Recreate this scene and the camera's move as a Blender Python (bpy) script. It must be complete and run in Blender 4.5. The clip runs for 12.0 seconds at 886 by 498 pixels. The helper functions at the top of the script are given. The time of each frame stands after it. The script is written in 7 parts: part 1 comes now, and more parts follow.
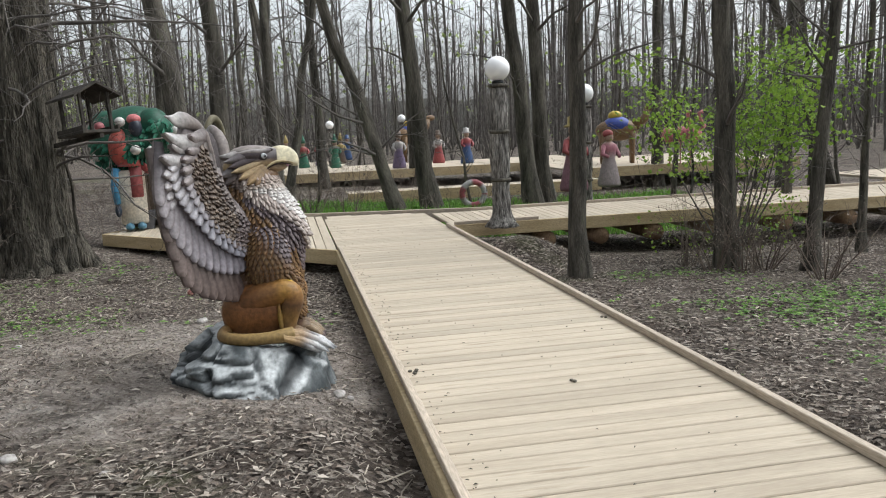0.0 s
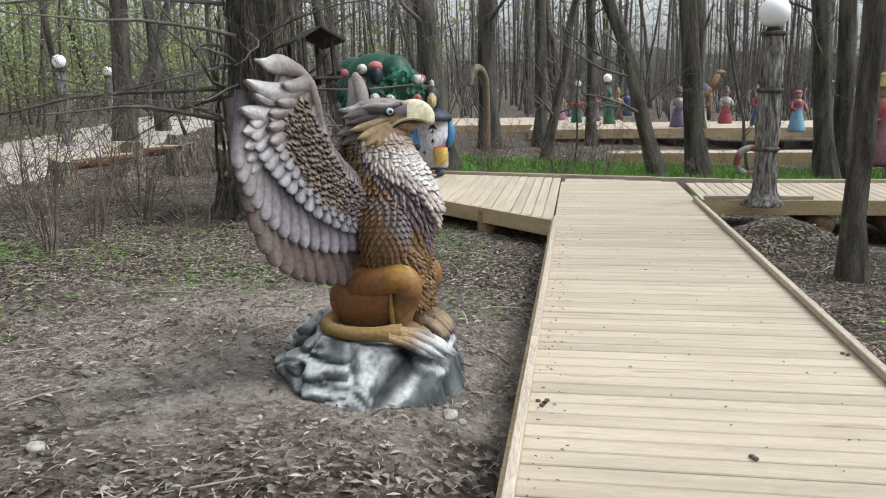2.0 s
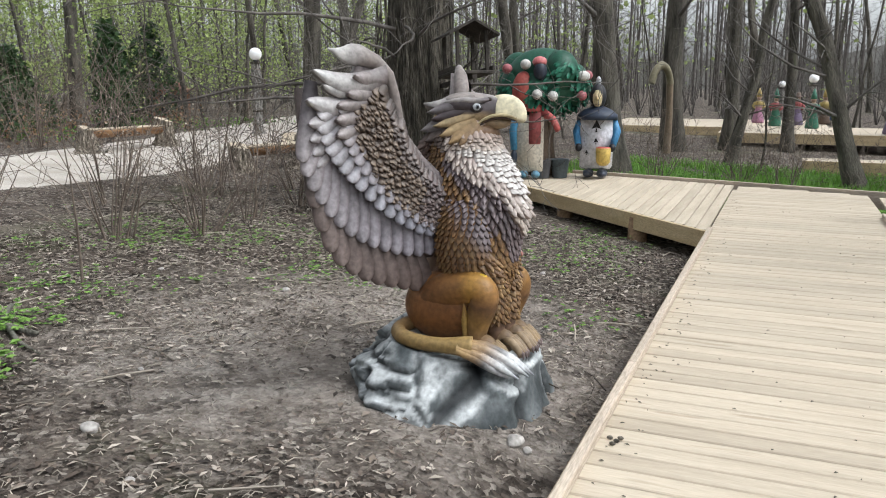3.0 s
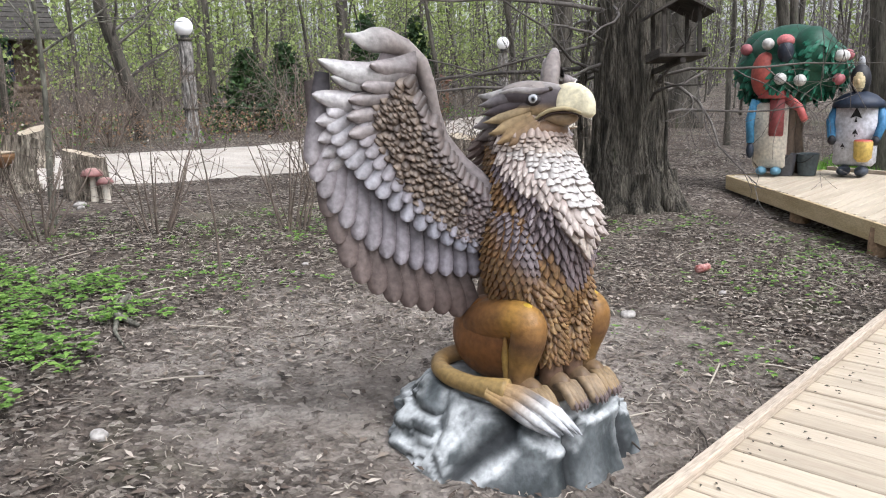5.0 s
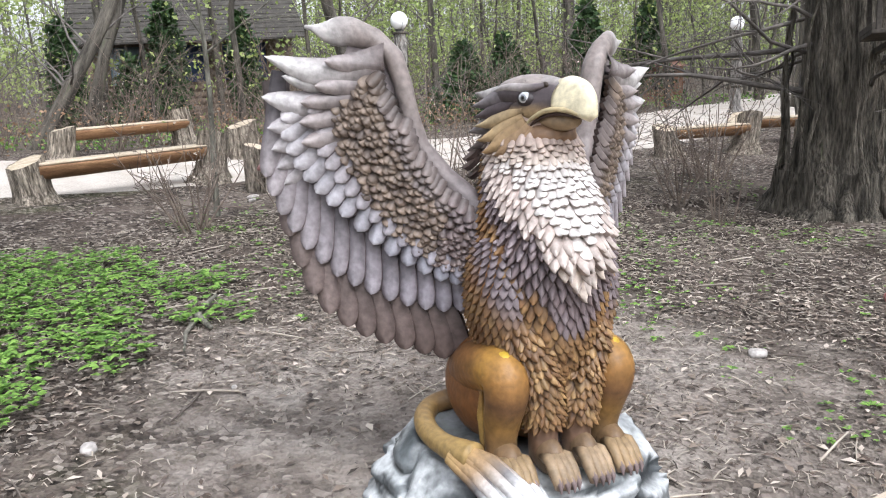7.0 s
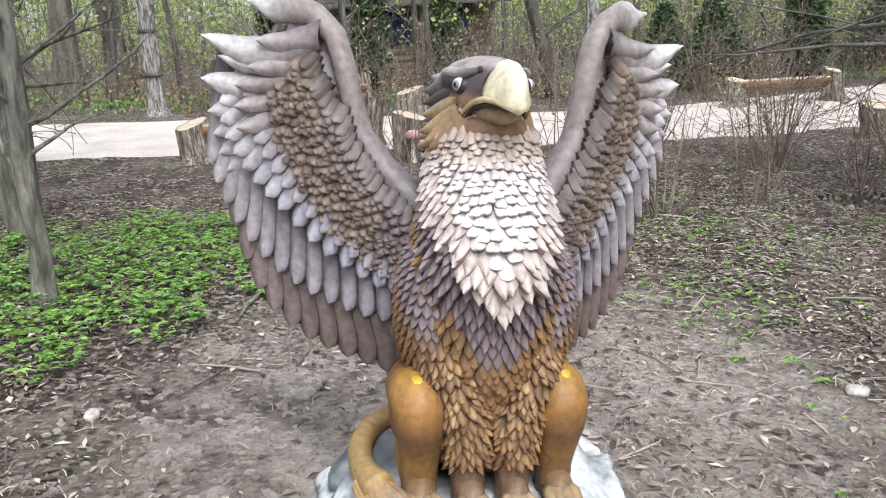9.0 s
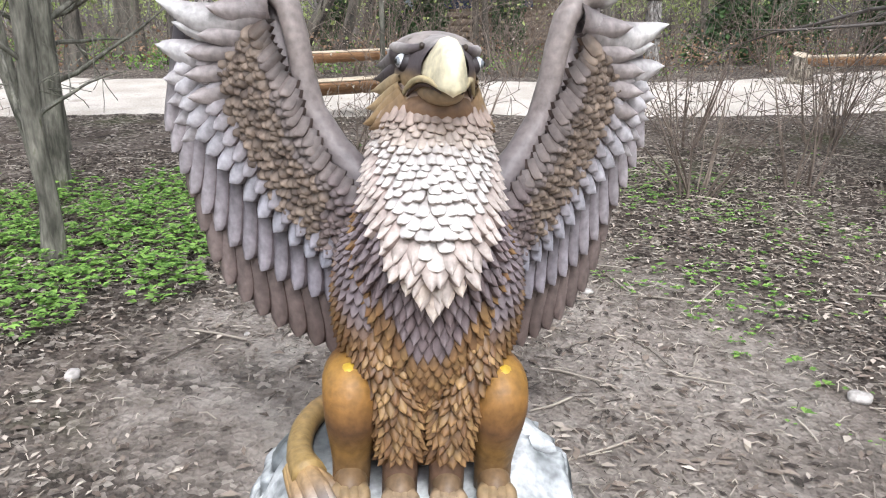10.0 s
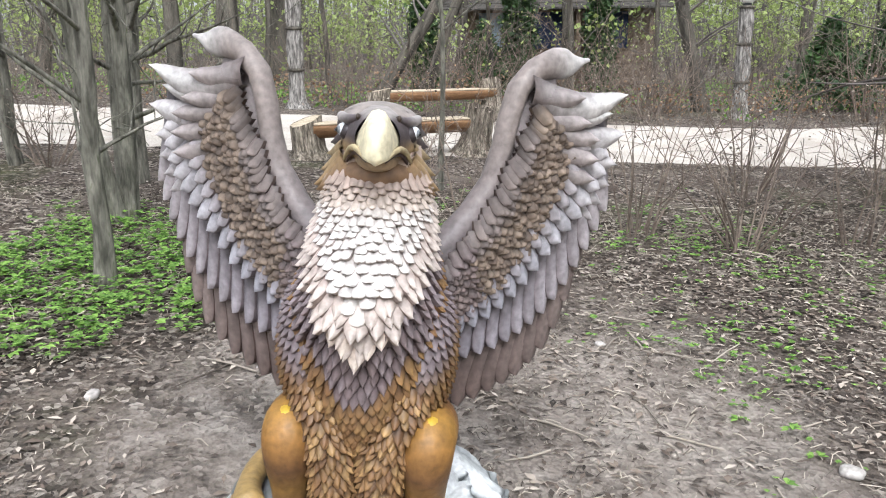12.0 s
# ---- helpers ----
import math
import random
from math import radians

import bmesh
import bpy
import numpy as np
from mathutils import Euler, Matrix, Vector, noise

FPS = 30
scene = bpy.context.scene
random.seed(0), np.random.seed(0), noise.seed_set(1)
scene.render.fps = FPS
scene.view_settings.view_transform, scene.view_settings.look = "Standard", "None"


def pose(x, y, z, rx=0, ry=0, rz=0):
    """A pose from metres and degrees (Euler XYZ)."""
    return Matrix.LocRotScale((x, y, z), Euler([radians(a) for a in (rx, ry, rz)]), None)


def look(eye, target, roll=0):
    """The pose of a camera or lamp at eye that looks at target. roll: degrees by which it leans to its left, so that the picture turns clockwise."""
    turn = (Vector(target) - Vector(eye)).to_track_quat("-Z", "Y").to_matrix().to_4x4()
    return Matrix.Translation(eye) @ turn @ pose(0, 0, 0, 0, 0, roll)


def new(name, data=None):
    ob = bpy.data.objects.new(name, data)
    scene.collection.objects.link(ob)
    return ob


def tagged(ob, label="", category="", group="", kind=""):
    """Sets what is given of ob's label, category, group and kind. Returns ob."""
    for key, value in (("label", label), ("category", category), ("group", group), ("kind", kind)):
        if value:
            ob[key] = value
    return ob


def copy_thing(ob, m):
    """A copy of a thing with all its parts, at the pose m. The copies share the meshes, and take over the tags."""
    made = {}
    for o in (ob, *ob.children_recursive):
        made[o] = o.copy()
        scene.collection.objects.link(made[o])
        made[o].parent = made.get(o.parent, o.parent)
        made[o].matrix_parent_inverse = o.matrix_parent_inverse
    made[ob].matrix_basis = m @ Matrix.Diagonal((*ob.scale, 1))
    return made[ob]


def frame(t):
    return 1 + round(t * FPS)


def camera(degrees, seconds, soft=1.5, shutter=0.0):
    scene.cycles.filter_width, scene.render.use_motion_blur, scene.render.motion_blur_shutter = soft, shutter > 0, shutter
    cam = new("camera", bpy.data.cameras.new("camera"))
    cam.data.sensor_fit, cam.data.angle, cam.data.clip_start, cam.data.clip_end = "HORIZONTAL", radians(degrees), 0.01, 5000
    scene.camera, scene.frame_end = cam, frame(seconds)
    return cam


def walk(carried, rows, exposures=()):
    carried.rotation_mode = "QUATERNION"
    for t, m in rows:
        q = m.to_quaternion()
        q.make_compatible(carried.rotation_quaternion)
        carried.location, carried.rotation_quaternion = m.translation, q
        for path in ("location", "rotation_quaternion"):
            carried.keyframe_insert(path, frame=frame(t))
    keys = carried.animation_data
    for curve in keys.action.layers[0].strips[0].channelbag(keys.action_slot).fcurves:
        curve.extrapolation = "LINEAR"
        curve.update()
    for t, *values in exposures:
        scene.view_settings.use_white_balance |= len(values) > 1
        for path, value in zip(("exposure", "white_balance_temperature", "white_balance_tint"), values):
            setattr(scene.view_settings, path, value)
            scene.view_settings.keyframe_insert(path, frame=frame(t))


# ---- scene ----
cam = camera(57.4, 12.0, soft=1.1)
PATH = [
    (0, (1.137, 0.839, 1.731), (1.509, 2.779, 1.418), -2.5),
    (0.5, (1.274, 1.122, 1.73), (1.481, 3.088, 1.423), -3.0),
    (1, (1.528, 1.388, 1.719), (1.459, 3.364, 1.419), -3.2),
    (1.5, (1.729, 1.634, 1.701), (1.534, 3.598, 1.374), -1.5),
    (2, (1.93, 1.905, 1.703), (1.604, 3.837, 1.3), -1.1),
    (2.5, (2.172, 2.116, 1.694), (1.542, 3.971, 1.292), -1.8),
    (3, (2.33, 2.328, 1.684), (1.563, 4.13, 1.278), -0.1),
    (3.5, (2.46, 2.569, 1.676), (1.525, 4.288, 1.264), -1.1),
    (3.7, (2.512, 2.653, 1.676), (1.51, 4.334, 1.263), -1.8),
    (5.3, (2.906, 3.527, 1.667), (1.454, 4.838, 1.251), -1.7),
    (5.5, (2.953, 3.647, 1.664), (1.417, 4.862, 1.259), -2.0),
    (6, (3.032, 3.898, 1.664), (1.398, 4.98, 1.264), -1.3),
    (6.5, (3.008, 4.161, 1.65), (1.333, 5.17, 1.228), -1.7),
    (7, (3.01, 4.384, 1.659), (1.3, 5.328, 1.23), -3.1),
    (7.1, (3.03, 4.419, 1.664), (1.313, 5.35, 1.235), -3.3),
    (7.2, (3.026, 4.482, 1.664), (1.291, 5.381, 1.24), -3.5),
    (8.8, (3.002, 5.148, 1.656), (1.115, 5.663, 1.235), -3.6),
    (9, (3.024, 5.247, 1.665), (1.136, 5.691, 1.179), -2.9),
    (9.5, (3.05, 5.414, 1.67), (1.162, 5.805, 1.137), -1.1),
    (10, (2.984, 5.57, 1.681), (1.087, 5.859, 1.117), -1.4),
    (10.5, (2.98, 5.695, 1.745), (1.077, 5.933, 1.178), -0.9),
    (11, (3.037, 5.84, 1.764), (1.119, 5.941, 1.206), -0.0),
    (11.5, (3.118, 5.932, 1.771), (1.192, 5.985, 1.233), 0.4),
    (12, (3.128, 5.974, 1.769), (1.187, 6.03, 1.288), -0.5),
]
walk(cam, [(t, look(eye, target, roll)) for t, eye, target, roll in PATH], [(0.0, 0.0, 6200, 7), (1.5, 0.05, 6180, 7), (2.5, 0.14, 6150, 7), (3.7, 0.2, 6130, 9), (5.5, 0.46, 6080, 12), (7.0, 0.6, 6080, 12), (9.0, 0.58, 6080, 12), (12.0, 0.62, 6100, 10)])

# ---- world and light: an overcast spring day ----
world = bpy.data.worlds.new("overcast_sky")
scene.world = world
world.use_nodes = True
wn, wl = world.node_tree.nodes, world.node_tree.links
sky = wn.new("ShaderNodeTexSky")
sky.sky_type, sky.sun_disc = "NISHITA", False
sky.sun_elevation, sky.sun_rotation = radians(55), radians(87)
sky.dust_density, sky.air_density = 4.0, 1.0
veil = wn.new("ShaderNodeHueSaturation")
veil.inputs["Saturation"].default_value = 0.14
wl.new(sky.outputs[0], veil.inputs["Color"])
wl.new(veil.outputs[0], wn["Background"].inputs[0])
wn["Background"].inputs[1].default_value = 0.25
sun = new("sun", bpy.data.lights.new("sun", "SUN"))
sun.data.energy, sun.data.angle, sun.data.color = 1.15, radians(22), (1.0, 0.985, 0.96)
sun.matrix_world = look((9, 0.5, 13), (0, 0, 0))

# ---- materials ----
def rgba(c):
    return (c[0], c[1], c[2], 1.0)


def material(name, a, b, scale=6.0, rough=0.8, bump=0.3, fine=60.0, c=None, stretch=(1, 1, 1), vary=0.0, island=False, bump_dist=0.01, spec=0.3, grainy=0.25):
    """Two-scale procedural surface: large patches a to b, fine grain, optional third stain colour c."""
    m = bpy.data.materials.new(name)
    m.use_nodes = True
    n, l = m.node_tree.nodes, m.node_tree.links
    bsdf = n["Principled BSDF"]
    bsdf.inputs["Roughness"].default_value = rough
    bsdf.inputs["Specular IOR Level"].default_value = spec
    tc, mp = n.new("ShaderNodeTexCoord"), n.new("ShaderNodeMapping")
    mp.inputs["Scale"].default_value = stretch
    l.new(tc.outputs["Object"], mp.inputs["Vector"])
    big, small = n.new("ShaderNodeTexNoise"), n.new("ShaderNodeTexNoise")
    big.inputs["Scale"].default_value, big.inputs["Detail"].default_value = scale, 6
    small.inputs["Scale"].default_value, small.inputs["Detail"].default_value = fine, 5
    l.new(mp.outputs[0], big.inputs["Vector"])
    l.new(mp.outputs[0], small.inputs["Vector"])
    if vary and not island:
        info = n.new("ShaderNodeObjectInfo")
        shift = n.new("ShaderNodeVectorMath")
        shift.operation = "MULTIPLY_ADD"
        shift.inputs[1].default_value = (37.0, 11.0, 23.0)
        l.new(info.outputs["Random"], shift.inputs[0])
        l.new(tc.outputs["Object"], shift.inputs[2])
        l.new(shift.outputs[0], mp.inputs["Vector"])
    ramp = n.new("ShaderNodeValToRGB")
    ramp.color_ramp.elements[0].position, ramp.color_ramp.elements[1].position = 0.35, 0.65
    ramp.color_ramp.elements[0].color, ramp.color_ramp.elements[1].color = rgba(a), rgba(b)
    if c:
        e = ramp.color_ramp.elements.new(0.72)
        e.color = rgba(c)
    l.new(big.outputs["Fac"], ramp.inputs[0])
    grain = n.new("ShaderNodeMapRange")
    grain.inputs["From Min"].default_value, grain.inputs["From Max"].default_value = 0.3, 0.7
    grain.inputs["To Min"].default_value, grain.inputs["To Max"].default_value = 1 - grainy * 1.1, 1 + grainy * 0.9
    l.new(small.outputs["Fac"], grain.inputs[0])
    mul = n.new("ShaderNodeVectorMath")
    mul.operation = "SCALE"
    l.new(ramp.outputs[0], mul.inputs[0])
    l.new(grain.outputs[0], mul.inputs["Scale"])
    out = mul
    if vary:
        rnd = n.new("ShaderNodeNewGeometry") if island else n.new("ShaderNodeObjectInfo")
        rr = n.new("ShaderNodeMapRange")
        rr.inputs["To Min"].default_value, rr.inputs["To Max"].default_value = 1 - vary, 1 + vary
        l.new(rnd.outputs["Random Per Island" if island else "Random"], rr.inputs[0])
        mul2 = n.new("ShaderNodeVectorMath")
        mul2.operation = "SCALE"
        l.new(mul.outputs[0], mul2.inputs[0])
        l.new(rr.outputs[0], mul2.inputs["Scale"])
        out = mul2
    l.new(out.outputs[0], bsdf.inputs["Base Color"])
    bp = n.new("ShaderNodeBump")
    bp.inputs["Strength"].default_value, bp.inputs["Distance"].default_value = bump, bump_dist
    l.new(small.outputs["Fac"], bp.inputs["Height"])
    l.new(bp.outputs[0], bsdf.inputs["Normal"])
    return m


def painted(name, rough=0.5, fine=45.0, bump=0.35, dist=0.006):
    """Hand-painted cast concrete: the paint comes from the mesh's paint layer, with brush wear on it."""
    m = material(name, (0.8, 0.8, 0.8), (1, 1, 1), 9.0, rough, bump, fine, bump_dist=dist, spec=0.35)
    n, l = m.node_tree.nodes, m.node_tree.links
    at = n.new("ShaderNodeAttribute")
    at.attribute_name = "paint"
    mul = n.new("ShaderNodeVectorMath")
    mul.operation = "MULTIPLY"
    bsdf = n["Principled BSDF"]
    src = bsdf.inputs["Base Color"].links[0].from_socket
    l.new(src, mul.inputs[0])
    l.new(at.outputs["Color"], mul.inputs[1])
    l.new(mul.outputs[0], bsdf.inputs["Base Color"])
    return m


def leafy(name, dark, light, rough=0.55, through_light=0.25):
    """Leaves that differ one by one and let a little light through."""
    m = bpy.data.materials.new(name)
    m.use_nodes = True
    n, l = m.node_tree.nodes, m.node_tree.links
    bsdf = n["Principled BSDF"]
    bsdf.inputs["Roughness"].default_value = rough
    geo, ramp = n.new("ShaderNodeNewGeometry"), n.new("ShaderNodeValToRGB")
    ramp.color_ramp.elements[0].color, ramp.color_ramp.elements[1].color = rgba(dark), rgba(light)
    l.new(geo.outputs["Random Per Island"], ramp.inputs[0])
    l.new(ramp.outputs[0], bsdf.inputs["Base Color"])
    if through_light:
        tr, mx = n.new("ShaderNodeBsdfTranslucent"), n.new("ShaderNodeMixShader")
        mx.inputs[0].default_value = through_light
        l.new(ramp.outputs[0], tr.inputs["Color"])
        l.new(bsdf.outputs[0], mx.inputs[1])
        l.new(tr.outputs[0], mx.inputs[2])
        l.new(mx.outputs[0], n["Material Output"].inputs[0])
    return m


M_WOOD = material("deck_board_wood", (0.41, 0.345, 0.262), (0.50, 0.43, 0.333), 2.2, 0.75, 0.25, 26.0, c=(0.35, 0.288, 0.212), stretch=(0.55, 5, 5), vary=0.075, bump_dist=0.003, grainy=0.09)
M_EDGE = material("deck_kerb_wood", (0.43, 0.36, 0.285), (0.52, 0.44, 0.35), 2.0, 0.8, 0.3, 30.0, stretch=(5, 0.5, 5), vary=0.08, bump_dist=0.004)
M_FASCIA = material("deck_fascia_wood", (0.42, 0.32, 0.18), (0.52, 0.41, 0.25), 2.0, 0.75, 0.3, 30.0, stretch=(1, 1, 6), vary=0.08, bump_dist=0.004)
M_LOG = material("round_log_wood", (0.16, 0.10, 0.06), (0.30, 0.20, 0.12), 5.0, 0.85, 0.5, 40.0, bump_dist=0.01)
M_BARK = material("grey_brown_bark", (0.042, 0.038, 0.031), (0.145, 0.130, 0.106), 3.0, 0.95, 0.9, 24.0, c=(0.105, 0.11, 0.07), stretch=(3, 3, 0.5), bump_dist=0.03, vary=0.16)
M_OAKBARK = material("furrowed_bark", (0.040, 0.036, 0.028), (0.17, 0.15, 0.12), 3.0, 0.95, 1.0, 13.0, c=(0.075, 0.08, 0.045), stretch=(4.5, 4.5, 0.8), bump_dist=0.08, grainy=0.6)
M_TWIG = material("twig_bark", (0.085, 0.076, 0.068), (0.17, 0.152, 0.138), 4.0, 0.9, 0.2, 40.0, vary=0.2, island=True)
M_SHRUB = material("shrub_bark", (0.105, 0.082, 0.066), (0.215, 0.172, 0.140), 4.0, 0.9, 0.2, 40.0, vary=0.25, island=True)
M_STATUE = painted("painted_concrete")
M_FIGURE = painted("painted_figure", 0.5, 30.0, 0.2)
M_STONE = material("pale_stone", (0.30, 0.28, 0.26), (0.46, 0.43, 0.40), 8.0, 0.8, 0.4, 50.0)
M_POST = material("grey_carved_post", (0.075, 0.069, 0.062), (0.41, 0.385, 0.355), 7.0, 0.8, 1.0, 16.0, stretch=(6, 6, 0.9), bump_dist=0.03, grainy=0.4)
M_STUMP = material("weathered_carved_wood", (0.085, 0.07, 0.052), (0.38, 0.33, 0.265), 7.0, 0.9, 1.0, 20.0, stretch=(4, 4, 0.7), bump_dist=0.05, grainy=0.6)
M_CUT = material("sawn_log_wood", (0.36, 0.295, 0.21), (0.50, 0.425, 0.32), 5.0, 0.7, 0.3, 30.0, stretch=(1, 6, 6))
M_LOGSIDE = material("varnished_log_side", (0.17, 0.09, 0.045), (0.28, 0.16, 0.08), 5.0, 0.6, 0.4, 30.0, stretch=(1, 6, 6))
M_GRAVEL = material("pale_sandy_path", (0.37, 0.33, 0.285), (0.49, 0.45, 0.40), 1.6, 0.95, 0.5, 55.0, c=(0.31, 0.27, 0.235), bump_dist=0.01)
M_GREEN = leafy("fresh_green_leaf", (0.05, 0.13, 0.015), (0.26, 0.43, 0.09))
M_GRASS = leafy("spring_grass", (0.09, 0.22, 0.025), (0.22, 0.42, 0.06))
M_YOUNGBARK = material("lichen_grey_bark", (0.060, 0.058, 0.046), (0.21, 0.20, 0.165), 6.0, 0.95, 0.8, 26.0, c=(0.10, 0.11, 0.06), stretch=(3, 3, 0.7), bump_dist=0.01)
M_BUD = leafy("young_tree_leaf", (0.16, 0.22, 0.05), (0.42, 0.50, 0.18), 0.6, 0.4)
M_BRIGHT = leafy("bright_spring_leaf", (0.15, 0.27, 0.03), (0.33, 0.48, 0.07), 0.6, 0.4)
M_THUJA = leafy("dark_conifer_needles", (0.012, 0.035, 0.010), (0.05, 0.10, 0.025), 0.7, 0.1)
M_LITTER = leafy("dry_leaf_litter", (0.022, 0.016, 0.012), (0.36, 0.30, 0.24), 0.9, 0.0)
lr = M_LITTER.node_tree.nodes["Color Ramp"].color_ramp
lr.elements.new(0.40).color = (0.085, 0.062, 0.047, 1)
lr.elements.new(0.75).color = (0.22, 0.175, 0.138, 1)
lr.elements[-1].color = (0.50, 0.44, 0.37, 1)
M_STRAW = leafy("dry_twigs_and_straw", (0.05, 0.038, 0.03), (0.52, 0.46, 0.38), 0.9, 0.0)
M_DRYBUSH = leafy("dry_brown_shrub", (0.16, 0.09, 0.05), (0.36, 0.24, 0.15), 0.9, 0.15)
M_BLACK = material("black_metal", (0.02, 0.02, 0.02), (0.04, 0.04, 0.04), 5, 0.5, 0.1, 50)
M_RED = material("red_tin", (0.24, 0.05, 0.042), (0.52, 0.30, 0.27), 30, 0.35, 0.2, 90)

globe_mat = bpy.data.materials.new("opal_globe_glass")
globe_mat.use_nodes = True
gb = globe_mat.node_tree.nodes["Principled BSDF"]
gb.inputs["Base Color"].default_value = (0.93, 0.92, 0.92, 1)
gb.inputs["Roughness"].default_value = 0.25
gb.inputs["Subsurface Weight"].default_value = 0.6
gb.inputs["Subsurface Radius"].default_value = (0.1, 0.1, 0.1)


def ground_material():
    m = bpy.data.materials.new("trodden_forest_soil")
    m.use_nodes = True
    n, l = m.node_tree.nodes, m.node_tree.links
    bsdf = n["Principled BSDF"]
    bsdf.inputs["Roughness"].default_value = 0.95
    bsdf.inputs["Specular IOR Level"].default_value = 0.15
    tc = n.new("ShaderNodeTexCoord")

    def noise_tex(scale, detail=8, rough=0.6):
        t = n.new("ShaderNodeTexNoise")
        t.inputs["Scale"].default_value, t.inputs["Detail"].default_value, t.inputs["Roughness"].default_value = scale, detail, rough
        l.new(tc.outputs["Object"], t.inputs["Vector"])
        return t

    def ramp_of(sock, stops):
        r = n.new("ShaderNodeValToRGB")
        els = r.color_ramp.elements
        els[0].position, els[0].color = stops[0][0], rgba(stops[0][1])
        els[1].position, els[1].color = stops[-1][0], rgba(stops[-1][1])
        for p, c in stops[1:-1]:
            els.new(p).color = rgba(c)
        l.new(sock, r.inputs[0])
        return r.outputs[0]

    def mixed(fac, a, b):
        x = n.new("ShaderNodeMix")
        x.data_type = "RGBA"
        l.new(fac, x.inputs[0])
        l.new(a, x.inputs[6])
        l.new(b, x.inputs[7])
        return x.outputs[2]

    soil = ramp_of(noise_tex(1.1).outputs["Fac"], [(0.3, (0.032, 0.025, 0.020)), (0.5, (0.090, 0.071, 0.058)), (0.68, (0.20, 0.166, 0.14))])
    dry = ramp_of(noise_tex(2.3).outputs["Fac"], [(0.3, (0.205, 0.173, 0.148)), (0.5, (0.335, 0.290, 0.252)), (0.7, (0.47, 0.422, 0.375))])
    # worn dry patch round the statue
    sub = n.new("ShaderNodeVectorMath")
    sub.operation = "SUBTRACT"
    sub.inputs[1].default_value = (0.20, 6.25, 0.25)
    l.new(tc.outputs["Object"], sub.inputs[0])
    sc = n.new("ShaderNodeVectorMath")
    sc.operation = "MULTIPLY"
    sc.inputs[1].default_value = (0.42, 0.44, 0.0)
    l.new(sub.outputs[0], sc.inputs[0])
    ln = n.new("ShaderNodeVectorMath")
    ln.operation = "LENGTH"
    l.new(sc.outputs[0], ln.inputs[0])
    wob = n.new("ShaderNodeMath")
    wob.operation = "MULTIPLY_ADD"
    wob.inputs[1].default_value = 1.5
    l.new(noise_tex(2.2, 10, 0.72).outputs["Fac"], wob.inputs[0])
    l.new(ln.outputs["Value"], wob.inputs[2])
    mr = n.new("ShaderNodeMapRange")
    mr.inputs["From Min"].default_value, mr.inputs["From Max"].default_value = 1.62, 1.22
    l.new(wob.outputs[0], mr.inputs[0])
    base = mixed(mr.outputs[0], soil, dry)
    # bits of bark, leaves and crumbs
    vor = n.new("ShaderNodeTexVoronoi")
    vor.inputs["Scale"].default_value = 34.0
    l.new(tc.outputs["Object"], vor.inputs["Vector"])
    crumbs = ramp_of(vor.outputs["Color"], [(0.25, (0.014, 0.011, 0.009)), (0.45, (0.066, 0.052, 0.043)), (0.62, (0.16, 0.134, 0.112)), (0.85, (0.46, 0.41, 0.355))])
    cm = n.new("ShaderNodeMapRange")
    cm.inputs["From Min"].default_value, cm.inputs["From Max"].default_value = 0.40, 0.56
    cm.inputs["To Max"].default_value = 0.85
    l.new(noise_tex(3.7, 9, 0.75).outputs["Fac"], cm.inputs[0])
    clear = n.new("ShaderNodeMath")
    clear.operation = "MULTIPLY_ADD"
    clear.inputs[1].default_value, clear.inputs[2].default_value = -0.55, 1.0
    l.new(mr.outputs[0], clear.inputs[0])
    both = n.new("ShaderNodeMath")
    both.operation = "MULTIPLY"
    l.new(clear.outputs[0], both.inputs[0])
    l.new(cm.outputs[0], both.inputs[1])
    base = mixed(both.outputs[0], base, crumbs)
    # moss and seedlings far off
    gm = n.new("ShaderNodeMapRange")
    gm.inputs["From Min"].default_value, gm.inputs["From Max"].default_value = 0.56, 0.70
    gm.inputs["To Max"].default_value = 0.55
    l.new(noise_tex(0.33, 9, 0.7).outputs["Fac"], gm.inputs[0])
    moss = ramp_of(noise_tex(9.0).outputs["Fac"], [(0.3, (0.05, 0.065, 0.02)), (0.7, (0.12, 0.15, 0.05))])
    base = mixed(gm.outputs[0], base, moss)
    l.new(base, bsdf.inputs["Base Color"])
    bp, bp2 = n.new("ShaderNodeBump"), n.new("ShaderNodeBump")
    bp.inputs["Strength"].default_value, bp.inputs["Distance"].default_value = 1.0, 0.05
    l.new(noise_tex(14.0, 9, 0.7).outputs["Fac"], bp.inputs["Height"])
    bp2.inputs["Strength"].default_value, bp2.inputs["Distance"].default_value = 0.9, 0.018
    l.new(vor.outputs["Distance"], bp2.inputs["Height"])
    l.new(bp.outputs[0], bp2.inputs["Normal"])
    l.new(bp2.outputs[0], bsdf.inputs["Normal"])
    return m


M_SOIL = ground_material()


